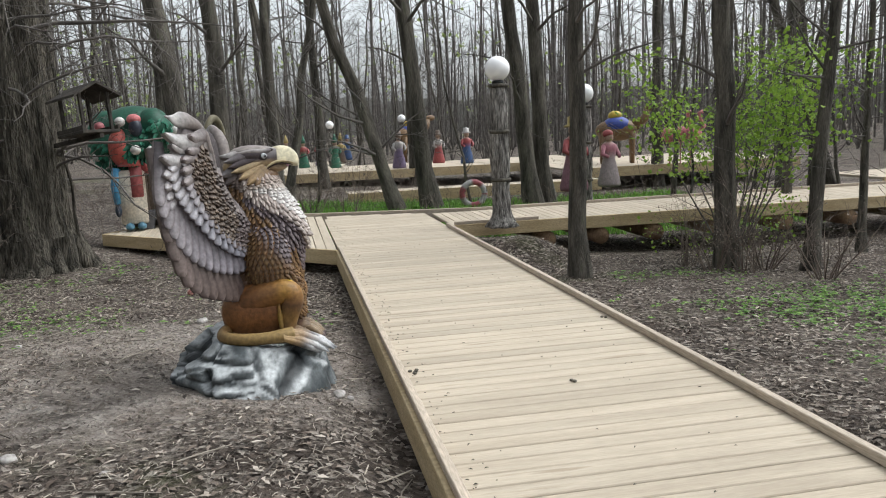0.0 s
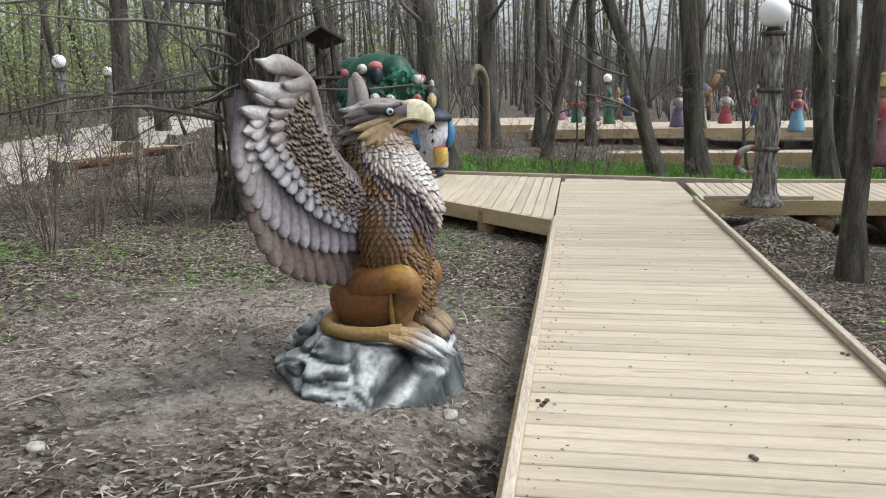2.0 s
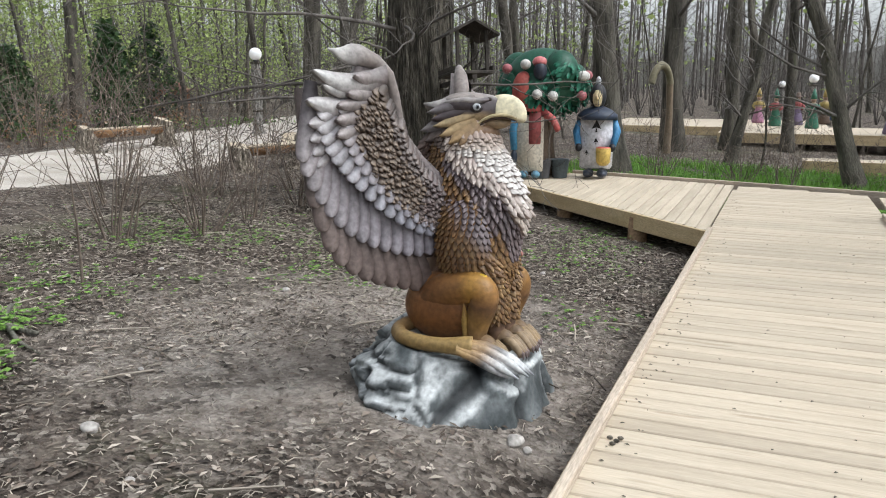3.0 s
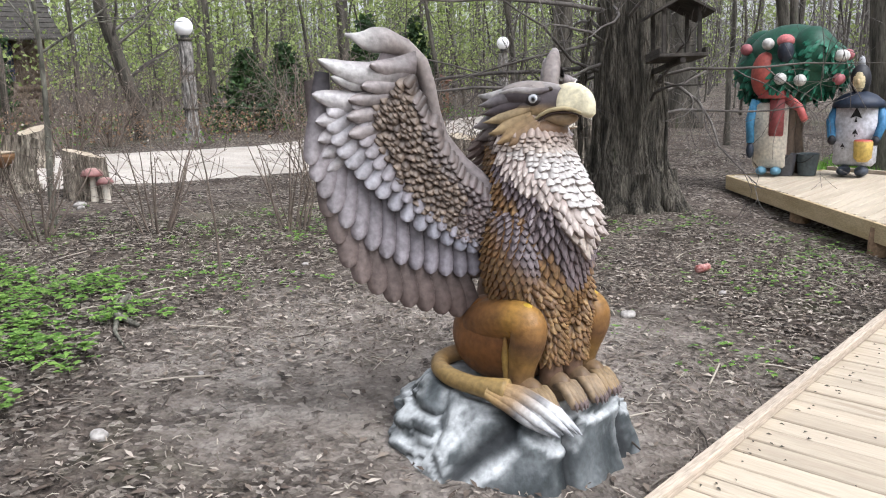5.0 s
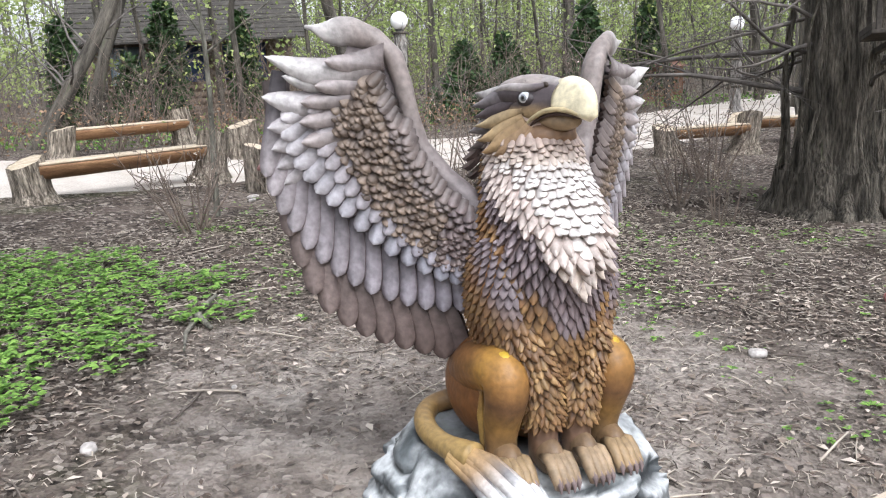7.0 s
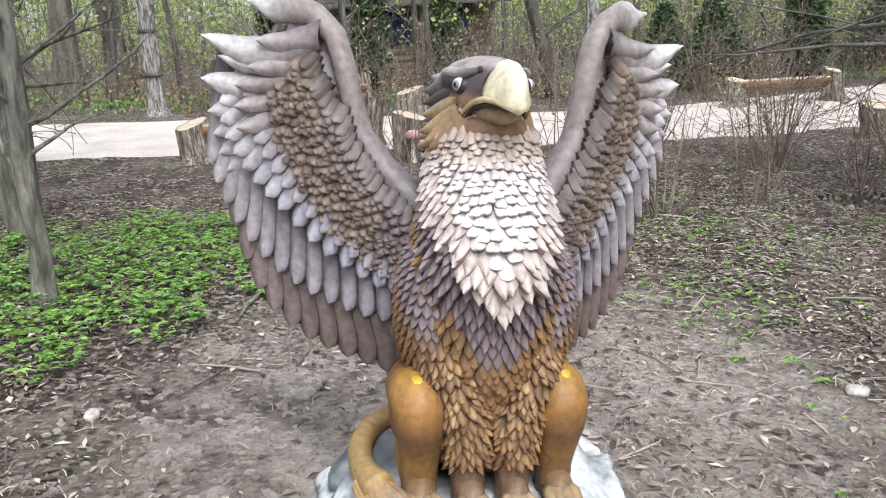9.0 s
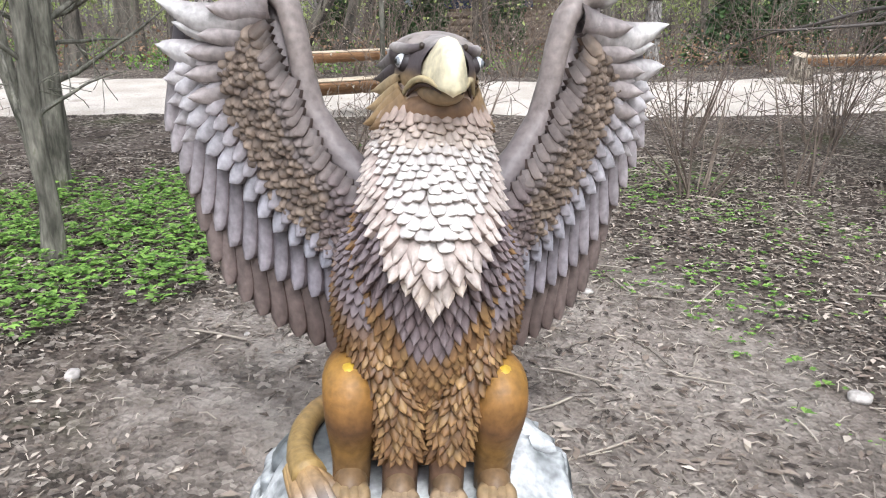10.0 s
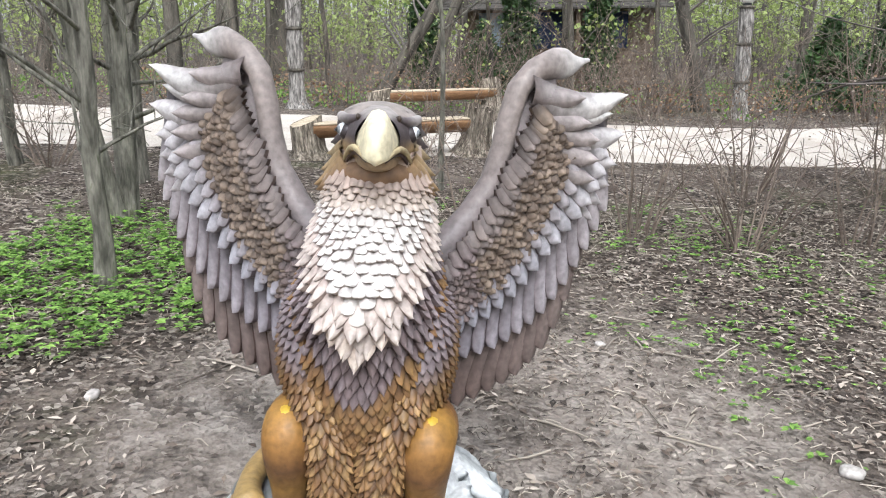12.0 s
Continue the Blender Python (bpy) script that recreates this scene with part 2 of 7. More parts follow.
# ---- mesh tools ----
class Shape:
    """Gathers points, faces and paint for one mesh."""

    def __init__(self):
        self.v, self.f, self.c, self.m = [], [], [], []

    def add(self, verts, faces, col=None, slot=0):
        o = len(self.v)
        self.v.extend(tuple(p) for p in verts)
        self.f.extend(tuple(i + o for i in f) for f in faces)
        self.m.extend([slot] * len(faces))
        if col is None:
            col = (1, 1, 1)
        if isinstance(col, list):
            self.c.extend(col)
        else:
            self.c.extend([col] * len(verts))

    def mesh(self, name, mats, smooth=True):
        me = bpy.data.meshes.new(name)
        me.from_pydata(self.v, [], self.f)
        for mt in (mats if isinstance(mats, (list, tuple)) else [mats]):
            me.materials.append(mt)
        me.polygons.foreach_set("use_smooth", [smooth] * len(self.f))
        me.polygons.foreach_set("material_index", self.m)
        at = me.color_attributes.new("paint", "FLOAT_COLOR", "POINT")
        at.data.foreach_set("color", np.c_[np.array(self.c, float).reshape(-1, 3), np.ones(len(self.v))].ravel())
        me.update()
        return me


def thing(name, shape, mats, label, category, at=None, group="", kind="", smooth=True):
    ob = new(name, shape.mesh(name, mats, smooth) if shape else None)
    if at is not None:
        ob.matrix_world = at
    return tagged(ob, label, category, group, kind)


def part(name, shape, mats, parent, label="", at=None, smooth=True):
    ob = new(name, shape if isinstance(shape, bpy.types.Mesh) else shape.mesh(name, mats, smooth))
    ob.parent = parent
    if at is not None:
        ob.matrix_basis = at
    return tagged(ob, label)


def box(s, lo, hi, col=None, slot=0, bev=0.0):
    """A box, with chamfered edges where bev is given."""
    (x0, y0, z0), (x1, y1, z1) = lo, hi
    if not bev:
        v = [(x0, y0, z0), (x1, y0, z0), (x1, y1, z0), (x0, y1, z0), (x0, y0, z1), (x1, y0, z1), (x1, y1, z1), (x0, y1, z1)]
        s.add(v, [(3, 2, 1, 0), (4, 5, 6, 7), (0, 1, 5, 4), (1, 2, 6, 5), (2, 3, 7, 6), (3, 0, 4, 7)], col, slot)
        return
    b = bev
    rings = [[(x0 + b, y0 + b, z0), (x1 - b, y0 + b, z0), (x1 - b, y1 - b, z0), (x0 + b, y1 - b, z0)],
             [(x0, y0, z0 + b), (x1, y0, z0 + b), (x1, y1, z0 + b), (x0, y1, z0 + b)],
             [(x0, y0, z1 - b), (x1, y0, z1 - b), (x1, y1, z1 - b), (x0, y1, z1 - b)],
             [(x0 + b, y0 + b, z1), (x1 - b, y0 + b, z1), (x1 - b, y1 - b, z1), (x0 + b, y1 - b, z1)]]
    f = [(3, 2, 1, 0), (12, 13, 14, 15)]
    for k in range(3):
        for i in range(4):
            j = (i + 1) % 4
            f.append((4 * k + i, 4 * k + j, 4 * k + 4 + j, 4 * k + 4 + i))
    s.add([p for r in rings for p in r], f, col, slot)


def loft(s, rings, col=None, slot=0, cap=True, cols=None):
    """Skins equal rings of points; cols gives a paint for each ring."""
    n = len(rings[0])
    v = [tuple(p) for r in rings for p in r]
    f = []
    for k in range(len(rings) - 1):
        for i in range(n):
            j = (i + 1) % n
            f.append((k * n + i, k * n + j, (k + 1) * n + j, (k + 1) * n + i))
    if cap:
        f.append(tuple(range(n - 1, -1, -1)))
        f.append(tuple(range((len(rings) - 1) * n, len(rings) * n)))
    if cols:
        col = [c for c in cols for _ in range(n)]
    s.add(v, f, col, slot)


def tube(s, pts, radii, sides=6, col=None, slot=0, cap=False, rough=0.0, cols=None, rng=random):
    """A tapered tube along points."""
    pts = [Vector(p) for p in pts]
    rings, side = [], None
    for i, p in enumerate(pts):
        d = (pts[min(i + 1, len(pts) - 1)] - pts[max(i - 1, 0)]).normalized()
        if side is None:
            side = d.orthogonal().normalized()
        side = (side - d * side.dot(d)).normalized()
        up = d.cross(side)
        r = radii[i] if isinstance(radii, (list, tuple)) else radii
        rings.append([p + (side * math.cos(a) + up * math.sin(a)) * r * (1 + (rng.uniform(-rough, rough) if rough else 0)) for a in [2 * math.pi * k / sides for k in range(sides)]])
    loft(s, rings, col, slot, cap, cols)


def ball(s, c, r, seg=12, rows=8, col=None, slot=0, rot=None):
    rx, ry, rz = r if isinstance(r, (tuple, list)) else (r, r, r)
    v = [Vector((0, 0, rz))]
    for k in range(1, rows):
        a = math.pi * k / rows
        v += [Vector((rx * math.sin(a) * math.cos(2 * math.pi * i / seg), ry * math.sin(a) * math.sin(2 * math.pi * i / seg), rz * math.cos(a))) for i in range(seg)]
    v.append(Vector((0, 0, -rz)))
    if rot:
        v = [rot @ p for p in v]
    f = [(0, 1 + i, 1 + (i + 1) % seg) for i in range(seg)]
    for k in range(rows - 2):
        f += [(1 + k * seg + i, 1 + (k + 1) * seg + i, 1 + (k + 1) * seg + (i + 1) % seg, 1 + k * seg + (i + 1) % seg) for i in range(seg)]
    last = len(v) - 1
    f += [(last, 1 + (rows - 2) * seg + (i + 1) % seg, 1 + (rows - 2) * seg + i) for i in range(seg)]
    s.add([p + Vector(c) for p in v], f, col, slot)


def lerp(a, b, t):
    return tuple(x + (y - x) * t for x, y in zip(a, b))


def curve_at(points, t):
    """A point along a polyline at 0..1, by even steps of its entries."""
    x = max(0.0, min(0.99999, t)) * (len(points) - 1)
    k = int(x)
    return lerp(points[k], points[k + 1], x - k)


# ---- ground ----
DECK_L, DECK_R, DECK_TOP = 1.70, 3.36, 0.30


def smooth01(x):
    x = max(0.0, min(1.0, x))
    return x * x * (3 - 2 * x)


def ground_z(x, y):
    xx, yy = max(-9.5, min(7.0, x)), max(-1.0, min(12.0, y))
    z = 0.518 - 0.045 * xx - 0.0433 * yy
    # dug-out strip along the boardwalk
    d = max(DECK_L - x, x - DECK_R, 0)
    if y < 12:
        z = z + (min(z, 0.10) - z) * smooth01(1 - d / 0.55)
    # beneath the junction and the east arm
    if x > -3 and y > 10:
        z = min(z, 0.08)
    # mound at the lamp
    z += 0.34 * math.exp(-((x - 4.15) ** 2 + (y - 11.1) ** 2) / 0.42)
    z += 0.10 * math.exp(-((x + 2.2) ** 2 + (y - 12.2) ** 2) / 1.6)
    z += 0.022 * noise.noise((x * 0.9, y * 0.9, 0.3)) + 0.009 * noise.noise((x * 4.1, y * 4.1, 1.7))
    return z


def axis_steps(a, b, step, far):
    inner = list(np.arange(a, b + 1e-6, step))
    out, d = [], step
    x = b
    while x < far:
        d *= 1.22
        x += d
        out.append(x)
    lo, d, x = [], step, a
    while x > -far:
        d *= 1.22
        x -= d
        lo.append(x)
    return lo[::-1] + inner + out


gx, gy = axis_steps(-8.0, 9.0, 0.09, 900), axis_steps(0.5, 14.0, 0.09, 900)
s = Shape()
s.add([(x, y, ground_z(x, y)) for y in gy for x in gx], [(j * len(gx) + i, j * len(gx) + i + 1, (j + 1) * len(gx) + i + 1, (j + 1) * len(gx) + i) for j in range(len(gy) - 1) for i in range(len(gx) - 1)])
thing("ground", s, M_SOIL, "dark trodden forest soil with dry grey patches and litter", "ground", kind="structure")

# pale footpath through the trees
s = Shape()
rows, cols = 120, 14
for j in range(rows):
    y = -14 + j * 0.42
    near = -6.15 - 0.16 * math.sin(y * 0.35) - 0.0085 * (y - 6) ** 2 * (1 if y > 6 else 0.3)
    wide = 3.7 + 0.05 * abs(y - 6)
    for i in range(cols):
        x = near - wide * i / (cols - 1) + 0.10 * noise.noise((y * 1.7, i * 3.0 if i in (0, cols - 1) else 0, 4.0))
        s.v.append((x, y, ground_z(x, y) + 0.012 - (0.03 if i in (0, cols - 1) else 0)))
        s.c.append((1, 1, 1))
for j in range(rows - 1):
    for i in range(cols - 1):
        s.f.append((j * cols + i + 1, j * cols + i, (j + 1) * cols + i, (j + 1) * cols + i + 1))
        s.m.append(0)
thing("footpath", s, M_GRAVEL, "pale sandy footpath through the park", "path", kind="structure")

# ---- griffin statue on its rock ----
RIGHT_TURN = Matrix.Translation((0.917, 5.864, 1.2)) @ pose(0, 0, 0, 0, 0, -5.0) @ pose(0, 0, 0, -4.0, 0, 0) @ Matrix.Translation((0, 0, -1.2))
rg = random.Random(7)
WHITE, CREAM, PINK = (0.63, 0.605, 0.575), (0.49, 0.42, 0.36), (0.40, 0.305, 0.25)
PURPLE, RUST, UMBER = (0.17, 0.13, 0.13), (0.26, 0.138, 0.06), (0.085, 0.05, 0.03)
LILAC, PALE, SLATE, TAUPE = (0.34, 0.31, 0.335), (0.60, 0.58, 0.585), (0.20, 0.185, 0.21), (0.19, 0.145, 0.13)
COVERT, TAN, ORANGE, YELLOW = (0.062, 0.043, 0.036), (0.175, 0.124, 0.094), (0.42, 0.19, 0.045), (0.80, 0.52, 0.06)
ROUND = [(0, 0.70), (0.25, 0.92), (0.5, 1.0), (0.78, 1.0), (0.91, 0.86), (0.975, 0.60), (1.0, 0.26)]
HOOKED = [(0, 0.9), (0.25, 1.0), (0.5, 0.96), (0.7, 0.80), (0.85, 0.56), (0.95, 0.28), (1.0, 0.05)]
LEAF = [(0, 0.75), (0.25, 0.95), (0.5, 1.0), (0.7, 0.93), (0.85, 0.72), (0.95, 0.42), (1.0, 0.10)]
TIPPED = [(0, 0.8), (0.25, 0.95), (0.5, 1.0), (0.7, 0.88), (0.85, 0.62), (0.95, 0.34), (1.0, 0.06)]
POINTED = [(0, 0.5), (0.22, 0.92), (0.45, 1.0), (0.65, 0.82), (0.82, 0.5), (0.94, 0.2), (1.0, 0.03)]


def feather(s, base, way, normal, length, width, root, tip, thick=0.012, curl=0.0, plan=ROUND, across=5, bow=0.0, edge_shade=0.5, roll=0.0):
    """One moulded feather: a ridged blade that lifts towards its tip, with an edge of its own thickness."""
    base, way, normal = Vector(base), Vector(way).normalized(), Vector(normal).normalized()
    side = way.cross(normal).normalized()
    side = (side + normal * roll).normalized()
    normal = side.cross(way).normalized()
    us = (-1, -0.5, 0, 0.5, 1) if across == 5 else (-1, 0, 1)
    n = len(us)
    top, paints, rim_l, rim_r = [], [], [], []
    for t, w in plan:
        h = thick * (0.15 + 0.95 * t) + curl * length * t * t
        mid = base + way * (length * t) + side * (bow * length * math.sin(math.pi * t))
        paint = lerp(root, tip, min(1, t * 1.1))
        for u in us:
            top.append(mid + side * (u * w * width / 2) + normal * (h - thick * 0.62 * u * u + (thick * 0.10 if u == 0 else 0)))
            # airbrushed dark edges, which also paint in the shade between feathers
            paints.append(lerp(paint, (paint[0] * 0.6, paint[1] * 0.57, paint[2] * 0.57), edge_shade * abs(u) ** 2))
    faces = [(k * n + i, k * n + i + 1, (k + 1) * n + i + 1, (k + 1) * n + i) for k in range(len(plan) - 1) for i in range(n - 1)]
    s.add(top, faces, paints)
    edge = [top[k * n] for k in range(len(plan))] + [top[(len(plan) - 1) * n + i] for i in range(1, n)] + [top[k * n + n - 1] for k in range(len(plan) - 2, -1, -1)]
    # side walls darkened too, gap shade put into the paint
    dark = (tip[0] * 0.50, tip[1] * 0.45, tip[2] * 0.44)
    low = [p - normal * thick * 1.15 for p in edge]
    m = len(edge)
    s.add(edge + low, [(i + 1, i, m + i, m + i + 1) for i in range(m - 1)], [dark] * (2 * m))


TORSO = [(0.50, 0.01, 0.14, 0.10), (0.62, 0.045, 0.15, 0.115), (0.74, 0.075, 0.18, 0.13), (0.86, 0.09, 0.20, 0.165), (0.98, 0.10, 0.205, 0.19), (1.08, 0.105, 0.215, 0.198),
         (1.15, 0.10, 0.218, 0.19), (1.22, 0.082, 0.215, 0.172), (1.30, 0.055, 0.20, 0.152), (1.36, 0.038, 0.178, 0.140), (1.42, 0.025, 0.158, 0.130), (1.52, 0.02, 0.13, 0.115)]
MIDLINE = -0.014


def torso_ring(z):
    for a, b in zip(TORSO, TORSO[1:]):
        if z <= b[0]:
            return lerp(a, b, max(0, (z - a[0]) / (b[0] - a[0])))
    return TORSO[-1]


def torso_at(phi, z, out=0.0):
    _, cx, dx, dy = torso_ring(z)
    p = Vector((cx + (dx + out) * math.cos(phi), MIDLINE + (dy + out) * math.sin(phi), z))
    q = torso_ring(z + 0.02)
    up = Vector((q[1] + (q[2] + out) * math.cos(phi), MIDLINE + (q[3] + out) * math.sin(phi), z + 0.02)) - p
    n = Vector((math.cos(phi) / dx, math.sin(phi) / dy, 0)).normalized()
    n = (n - up.normalized() * n.dot(up.normalized())).normalized()
    return p, n, -up.normalized()


def jitter(c, a=0.10):
    k = 1 + rg.uniform(-a, a)
    return (c[0] * k, c[1] * k, c[2] * k)


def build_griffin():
    s = Shape()
    # trunk of the body
    rings, cols = [], []
    for k in range(22):
        z = 0.50 + 1.02 * k / 21
        rings.append([torso_at(2 * math.pi * i / 28, z, -0.004)[0] for i in range(28)])
        cols.append(lerp(RUST, PURPLE, smooth01((z - 0.6) / 0.4)) if z < 1.05 else lerp(PURPLE, PINK, smooth01((z - 1.05) / 0.3)))
    loft(s, rings, cap=True, cols=cols)
    # back of the haunches
    ball(s, (-0.03, MIDLINE, 0.80), (0.13, 0.15, 0.20), 20, 14, (0.17, 0.10, 0.07))
    # feathers of the chest, from below upwards
    z = 0.66
    row = 0
    while z < 1.47:
        big = smooth01((z - 0.80) / 0.2) * (1 - smooth01((z - 1.16) / 0.22))
        wid = 0.027 + 0.013 * big
        _, cx, dx, dy = torso_ring(z)
        n = int(2 * math.pi * (dx + dy) / 2 / (wid * 0.86))
        for i in range(n):
            phi = 2 * math.pi * (i + 0.5 * (row % 2)) / n
            if phi > math.pi:
                phi -= 2 * math.pi
            if abs(phi) > 2.75:
                continue
            p, nn, down = torso_at(phi + rg.uniform(-0.02, 0.02), z + rg.uniform(-0.005, 0.005))
            a = abs(phi)
            bib, band = 1.075 + 0.17 * a - 0.02 * (a > 1.2), 0.885 + 0.20 * a + 0.05 * max(0, a - 0.8)
            ln, w, plan, th = wid * 1.75, wid * 1.06, ROUND, 0.010
            if z > bib:
                light = 1 - smooth01((abs(z - 1.29) - 0.05) / 0.13)
                tip = lerp(CREAM, WHITE, light) if z < 1.40 else lerp(CREAM, (0.36, 0.28, 0.235), smooth01((z - 1.40) / 0.08))
                tip = lerp(tip, (0.15, 0.112, 0.095), smooth01((a - 1.55) / 0.45))
                # darker roots paint the grey shadows between the bib feathers
                root = lerp(tip, (0.24, 0.18, 0.155), 0.65)
                if z < bib + 0.09 and a < 1.8:
                    tip, root, ln, plan, w, th = lerp(WHITE, PINK, 0.55), (0.29, 0.22, 0.195), wid * 2.2, POINTED, wid * 1.2, 0.014
            elif z > band and a < 1.9:
                tip, root, ln, w, plan = lerp(PURPLE, LILAC, 0.35 * rg.random()), (0.075, 0.052, 0.055), 0.050, 0.027, POINTED
            else:
                tip, root, ln, w, plan = lerp((0.20, 0.105, 0.045), (0.29, 0.175, 0.07), rg.random()), UMBER, 0.050, 0.030, TIPPED
                if a > 2.0:
                    tip = lerp(tip, UMBER, 0.4)
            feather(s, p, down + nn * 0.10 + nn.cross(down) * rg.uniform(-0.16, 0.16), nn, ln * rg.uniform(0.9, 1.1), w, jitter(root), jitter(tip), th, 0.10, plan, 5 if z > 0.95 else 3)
        z += wid * 0.66
        row += 1
    # point of the bib
    for y, zz, ln in ((0, 1.075, 0.085), (-0.028, 1.095, 0.07), (0.028, 1.095, 0.07), (-0.058, 1.115, 0.066), (0.058, 1.115, 0.066)):
        p, nn, down = torso_at(math.atan2(y / 0.2, 1), zz)
        feather(s, p + nn * 0.006, down + nn * 0.1, nn, ln, 0.045, (0.33, 0.24, 0.19), (0.62, 0.54, 0.47), 0.014, 0.08, POINTED)
    # feathered forelegs
    for sg in (-1, 1):
        line = [(0.15, MIDLINE + 0.115 * sg, 0.92), (0.195, MIDLINE + 0.098 * sg, 0.82), (0.22, MIDLINE + 0.076 * sg, 0.73), (0.232, MIDLINE + 0.063 * sg, 0.64), (0.24, MIDLINE + 0.060 * sg, 0.56), (0.25, MIDLINE + 0.060 * sg, 0.48)]
        rad = [0.082, 0.074, 0.060, 0.053, 0.046, 0.045]
        tube(s, line, rad, 18, cap=True, cols=[RUST, RUST, (0.22, 0.11, 0.045), (0.20, 0.10, 0.045), (0.15, 0.09, 0.06), (0.22, 0.13, 0.07)])
        rows_n = 19
        for k in range(rows_n):
            t = 0.04 + 0.58 * (1 - k / (rows_n - 1))
            c, r = Vector(curve_at(line, t)), curve_at([(q,) for q in rad], t)[0]
            c2 = Vector(curve_at(line, t + 0.03))
            d = (c2 - c).normalized()
            n = max(8, int(2 * math.pi * r / 0.025))
            for i in range(n):
                a = 2 * math.pi * (i + 0.5 * (k % 2)) / n
                nn = Vector((math.cos(a), math.sin(a), 0))
                nn = (nn - d * nn.dot(d)).normalized()
                tip = lerp((0.25, 0.145, 0.06), (0.15, 0.078, 0.034), rg.random())
                if rg.random() < 0.2:
                    tip = (0.32, 0.20, 0.085)
                feather(s, c + nn * r * 0.97, d + nn * 0.10 + d.cross(nn) * rg.uniform(-0.22, 0.22), nn, (0.056 - 0.008 * t) * rg.uniform(0.85, 1.2), 0.028 * rg.uniform(0.85, 1.15), jitter((0.06, 0.033, 0.018)), jitter(tip, 0.18), 0.010, 0.10, TIPPED, 5)
        # shoulder with scaled plumage
        sc_, sr = Vector((0.105, MIDLINE + 0.150 * sg, 0.975)), (0.128, 0.086, 0.20)
        ball(s, sc_, sr, 20, 14, RUST)
        for k in range(17):
            e = -1.25 + 2.45 * k / 16
            nn_ = max(5, int(2 * math.pi * math.cos(e) * 0.105 / 0.027))
            for i in range(nn_):
                a = 2 * math.pi * (i + 0.5 * (k % 2)) / nn_
                d = Vector((math.cos(e) * math.cos(a), math.cos(e) * math.sin(a), math.sin(e)))
                if d.y * sg < -0.35:
                    continue
                p = sc_ + Vector((d.x * sr[0], d.y * sr[1], d.z * sr[2]))
                nn = Vector((d.x / sr[0], d.y / sr[1], d.z / sr[2])).normalized()
                down = Vector((0.10, 0, -1)) - nn * nn.dot(Vector((0.10, 0, -1)))
                front = smooth01((0.55 * d.x + 0.80 * d.z - 0.22) / 0.4)
                tip = lerp(lerp((0.20, 0.105, 0.045), (0.29, 0.18, 0.075), rg.random()), lerp(PURPLE, LILAC, 0.3), front)
                feather(s, p - nn * 0.002, down.normalized() + nn * 0.10, nn, 0.046, 0.029, jitter(lerp(UMBER, (0.08, 0.06, 0.065), front)), jitter(tip), 0.010, 0.08, POINTED, 3)
        # fore paw
        paw(s, 0.305, MIDLINE + 0.060 * sg, 0.500, 0.125, 0.074, (0.16, 0.105, 0.06), (0.27, 0.195, 0.12))
        # hind leg: broad thigh, knee, shin and paw
        ym = MIDLINE
        ball(s, (0.02, ym + 0.150 * sg, 0.655), (0.205, 0.100, 0.165), 30, 20, (0.185, 0.078, 0.026), rot=Matrix.Rotation(-0.10, 3, "Y"))
        hip = [(-0.10, ym + 0.13 * sg, 0.64), (-0.03, ym + 0.155 * sg, 0.70), (0.06, ym + 0.178 * sg, 0.735), (0.14, ym + 0.188 * sg, 0.757), (0.205, ym + 0.190 * sg, 0.766), (0.238, ym + 0.190 * sg, 0.742), (0.235, ym + 0.188 * sg, 0.69), (0.21, ym + 0.186 * sg, 0.62), (0.198, ym + 0.185 * sg, 0.55), (0.215, ym + 0.185 * sg, 0.48)]
        hr = [0.07, 0.09, 0.088, 0.080, 0.074, 0.070, 0.066, 0.058, 0.050, 0.048]
        hc = [(0.12, 0.055, 0.026), (0.15, 0.066, 0.026), (0.175, 0.08, 0.028), (0.21, 0.10, 0.03), (0.32, 0.17, 0.036), (0.25, 0.125, 0.034), (0.135, 0.07, 0.033), (0.23, 0.13, 0.04), (0.17, 0.10, 0.042), (0.14, 0.088, 0.048)]
        pts, rr, cc = [], [], []
        for k in range(37):
            t = k / 36
            pts.append(curve_at(hip, t)), rr.append(curve_at([(q,) for q in hr], t)[0]), cc.append(curve_at(hc, t))
        for _ in range(4):
            pts = [pts[0]] + [tuple((a[i] + 2 * b[i] + c[i]) / 4 for i in range(3)) for a, b, c in zip(pts, pts[1:], pts[2:])] + [pts[-1]]
        tube(s, pts, rr, 24, cap=True, cols=cc)
        # yellow knee paint with the sunlit highlight put in, and the ridge of the shin
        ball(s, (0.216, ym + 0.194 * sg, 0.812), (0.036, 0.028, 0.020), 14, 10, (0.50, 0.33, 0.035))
        tube(s, [(0.16, ym + 0.232 * sg, 0.70), (0.165, ym + 0.232 * sg, 0.62), (0.17, ym + 0.226 * sg, 0.54), (0.19, ym + 0.215 * sg, 0.48)], [0.006, 0.015, 0.013, 0.008], 10, cols=[(0.20, 0.10, 0.03), (0.32, 0.20, 0.05), (0.27, 0.17, 0.055), (0.2, 0.13, 0.06)])
        paw(s, 0.268, ym + 0.186 * sg, 0.495, 0.135, 0.082, (0.17, 0.105, 0.052), (0.28, 0.195, 0.105))
    # rump
    ball(s, (-0.06, MIDLINE, 0.63), (0.145, 0.18, 0.19), 24, 16, (0.15, 0.068, 0.026))
    # tail laid over the rock, with a white tuft of thick strands
    tail = [(-0.10, -0.12, 0.57), (-0.165, -0.20, 0.55), (-0.175, -0.265, 0.53), (-0.12, -0.315, 0.52), (-0.03, -0.345, 0.515), (0.07, -0.348, 0.515), (0.16, -0.335, 0.520), (0.235, -0.305, 0.520)]
    pts = [curve_at(tail, k / 40) for k in range(41)]
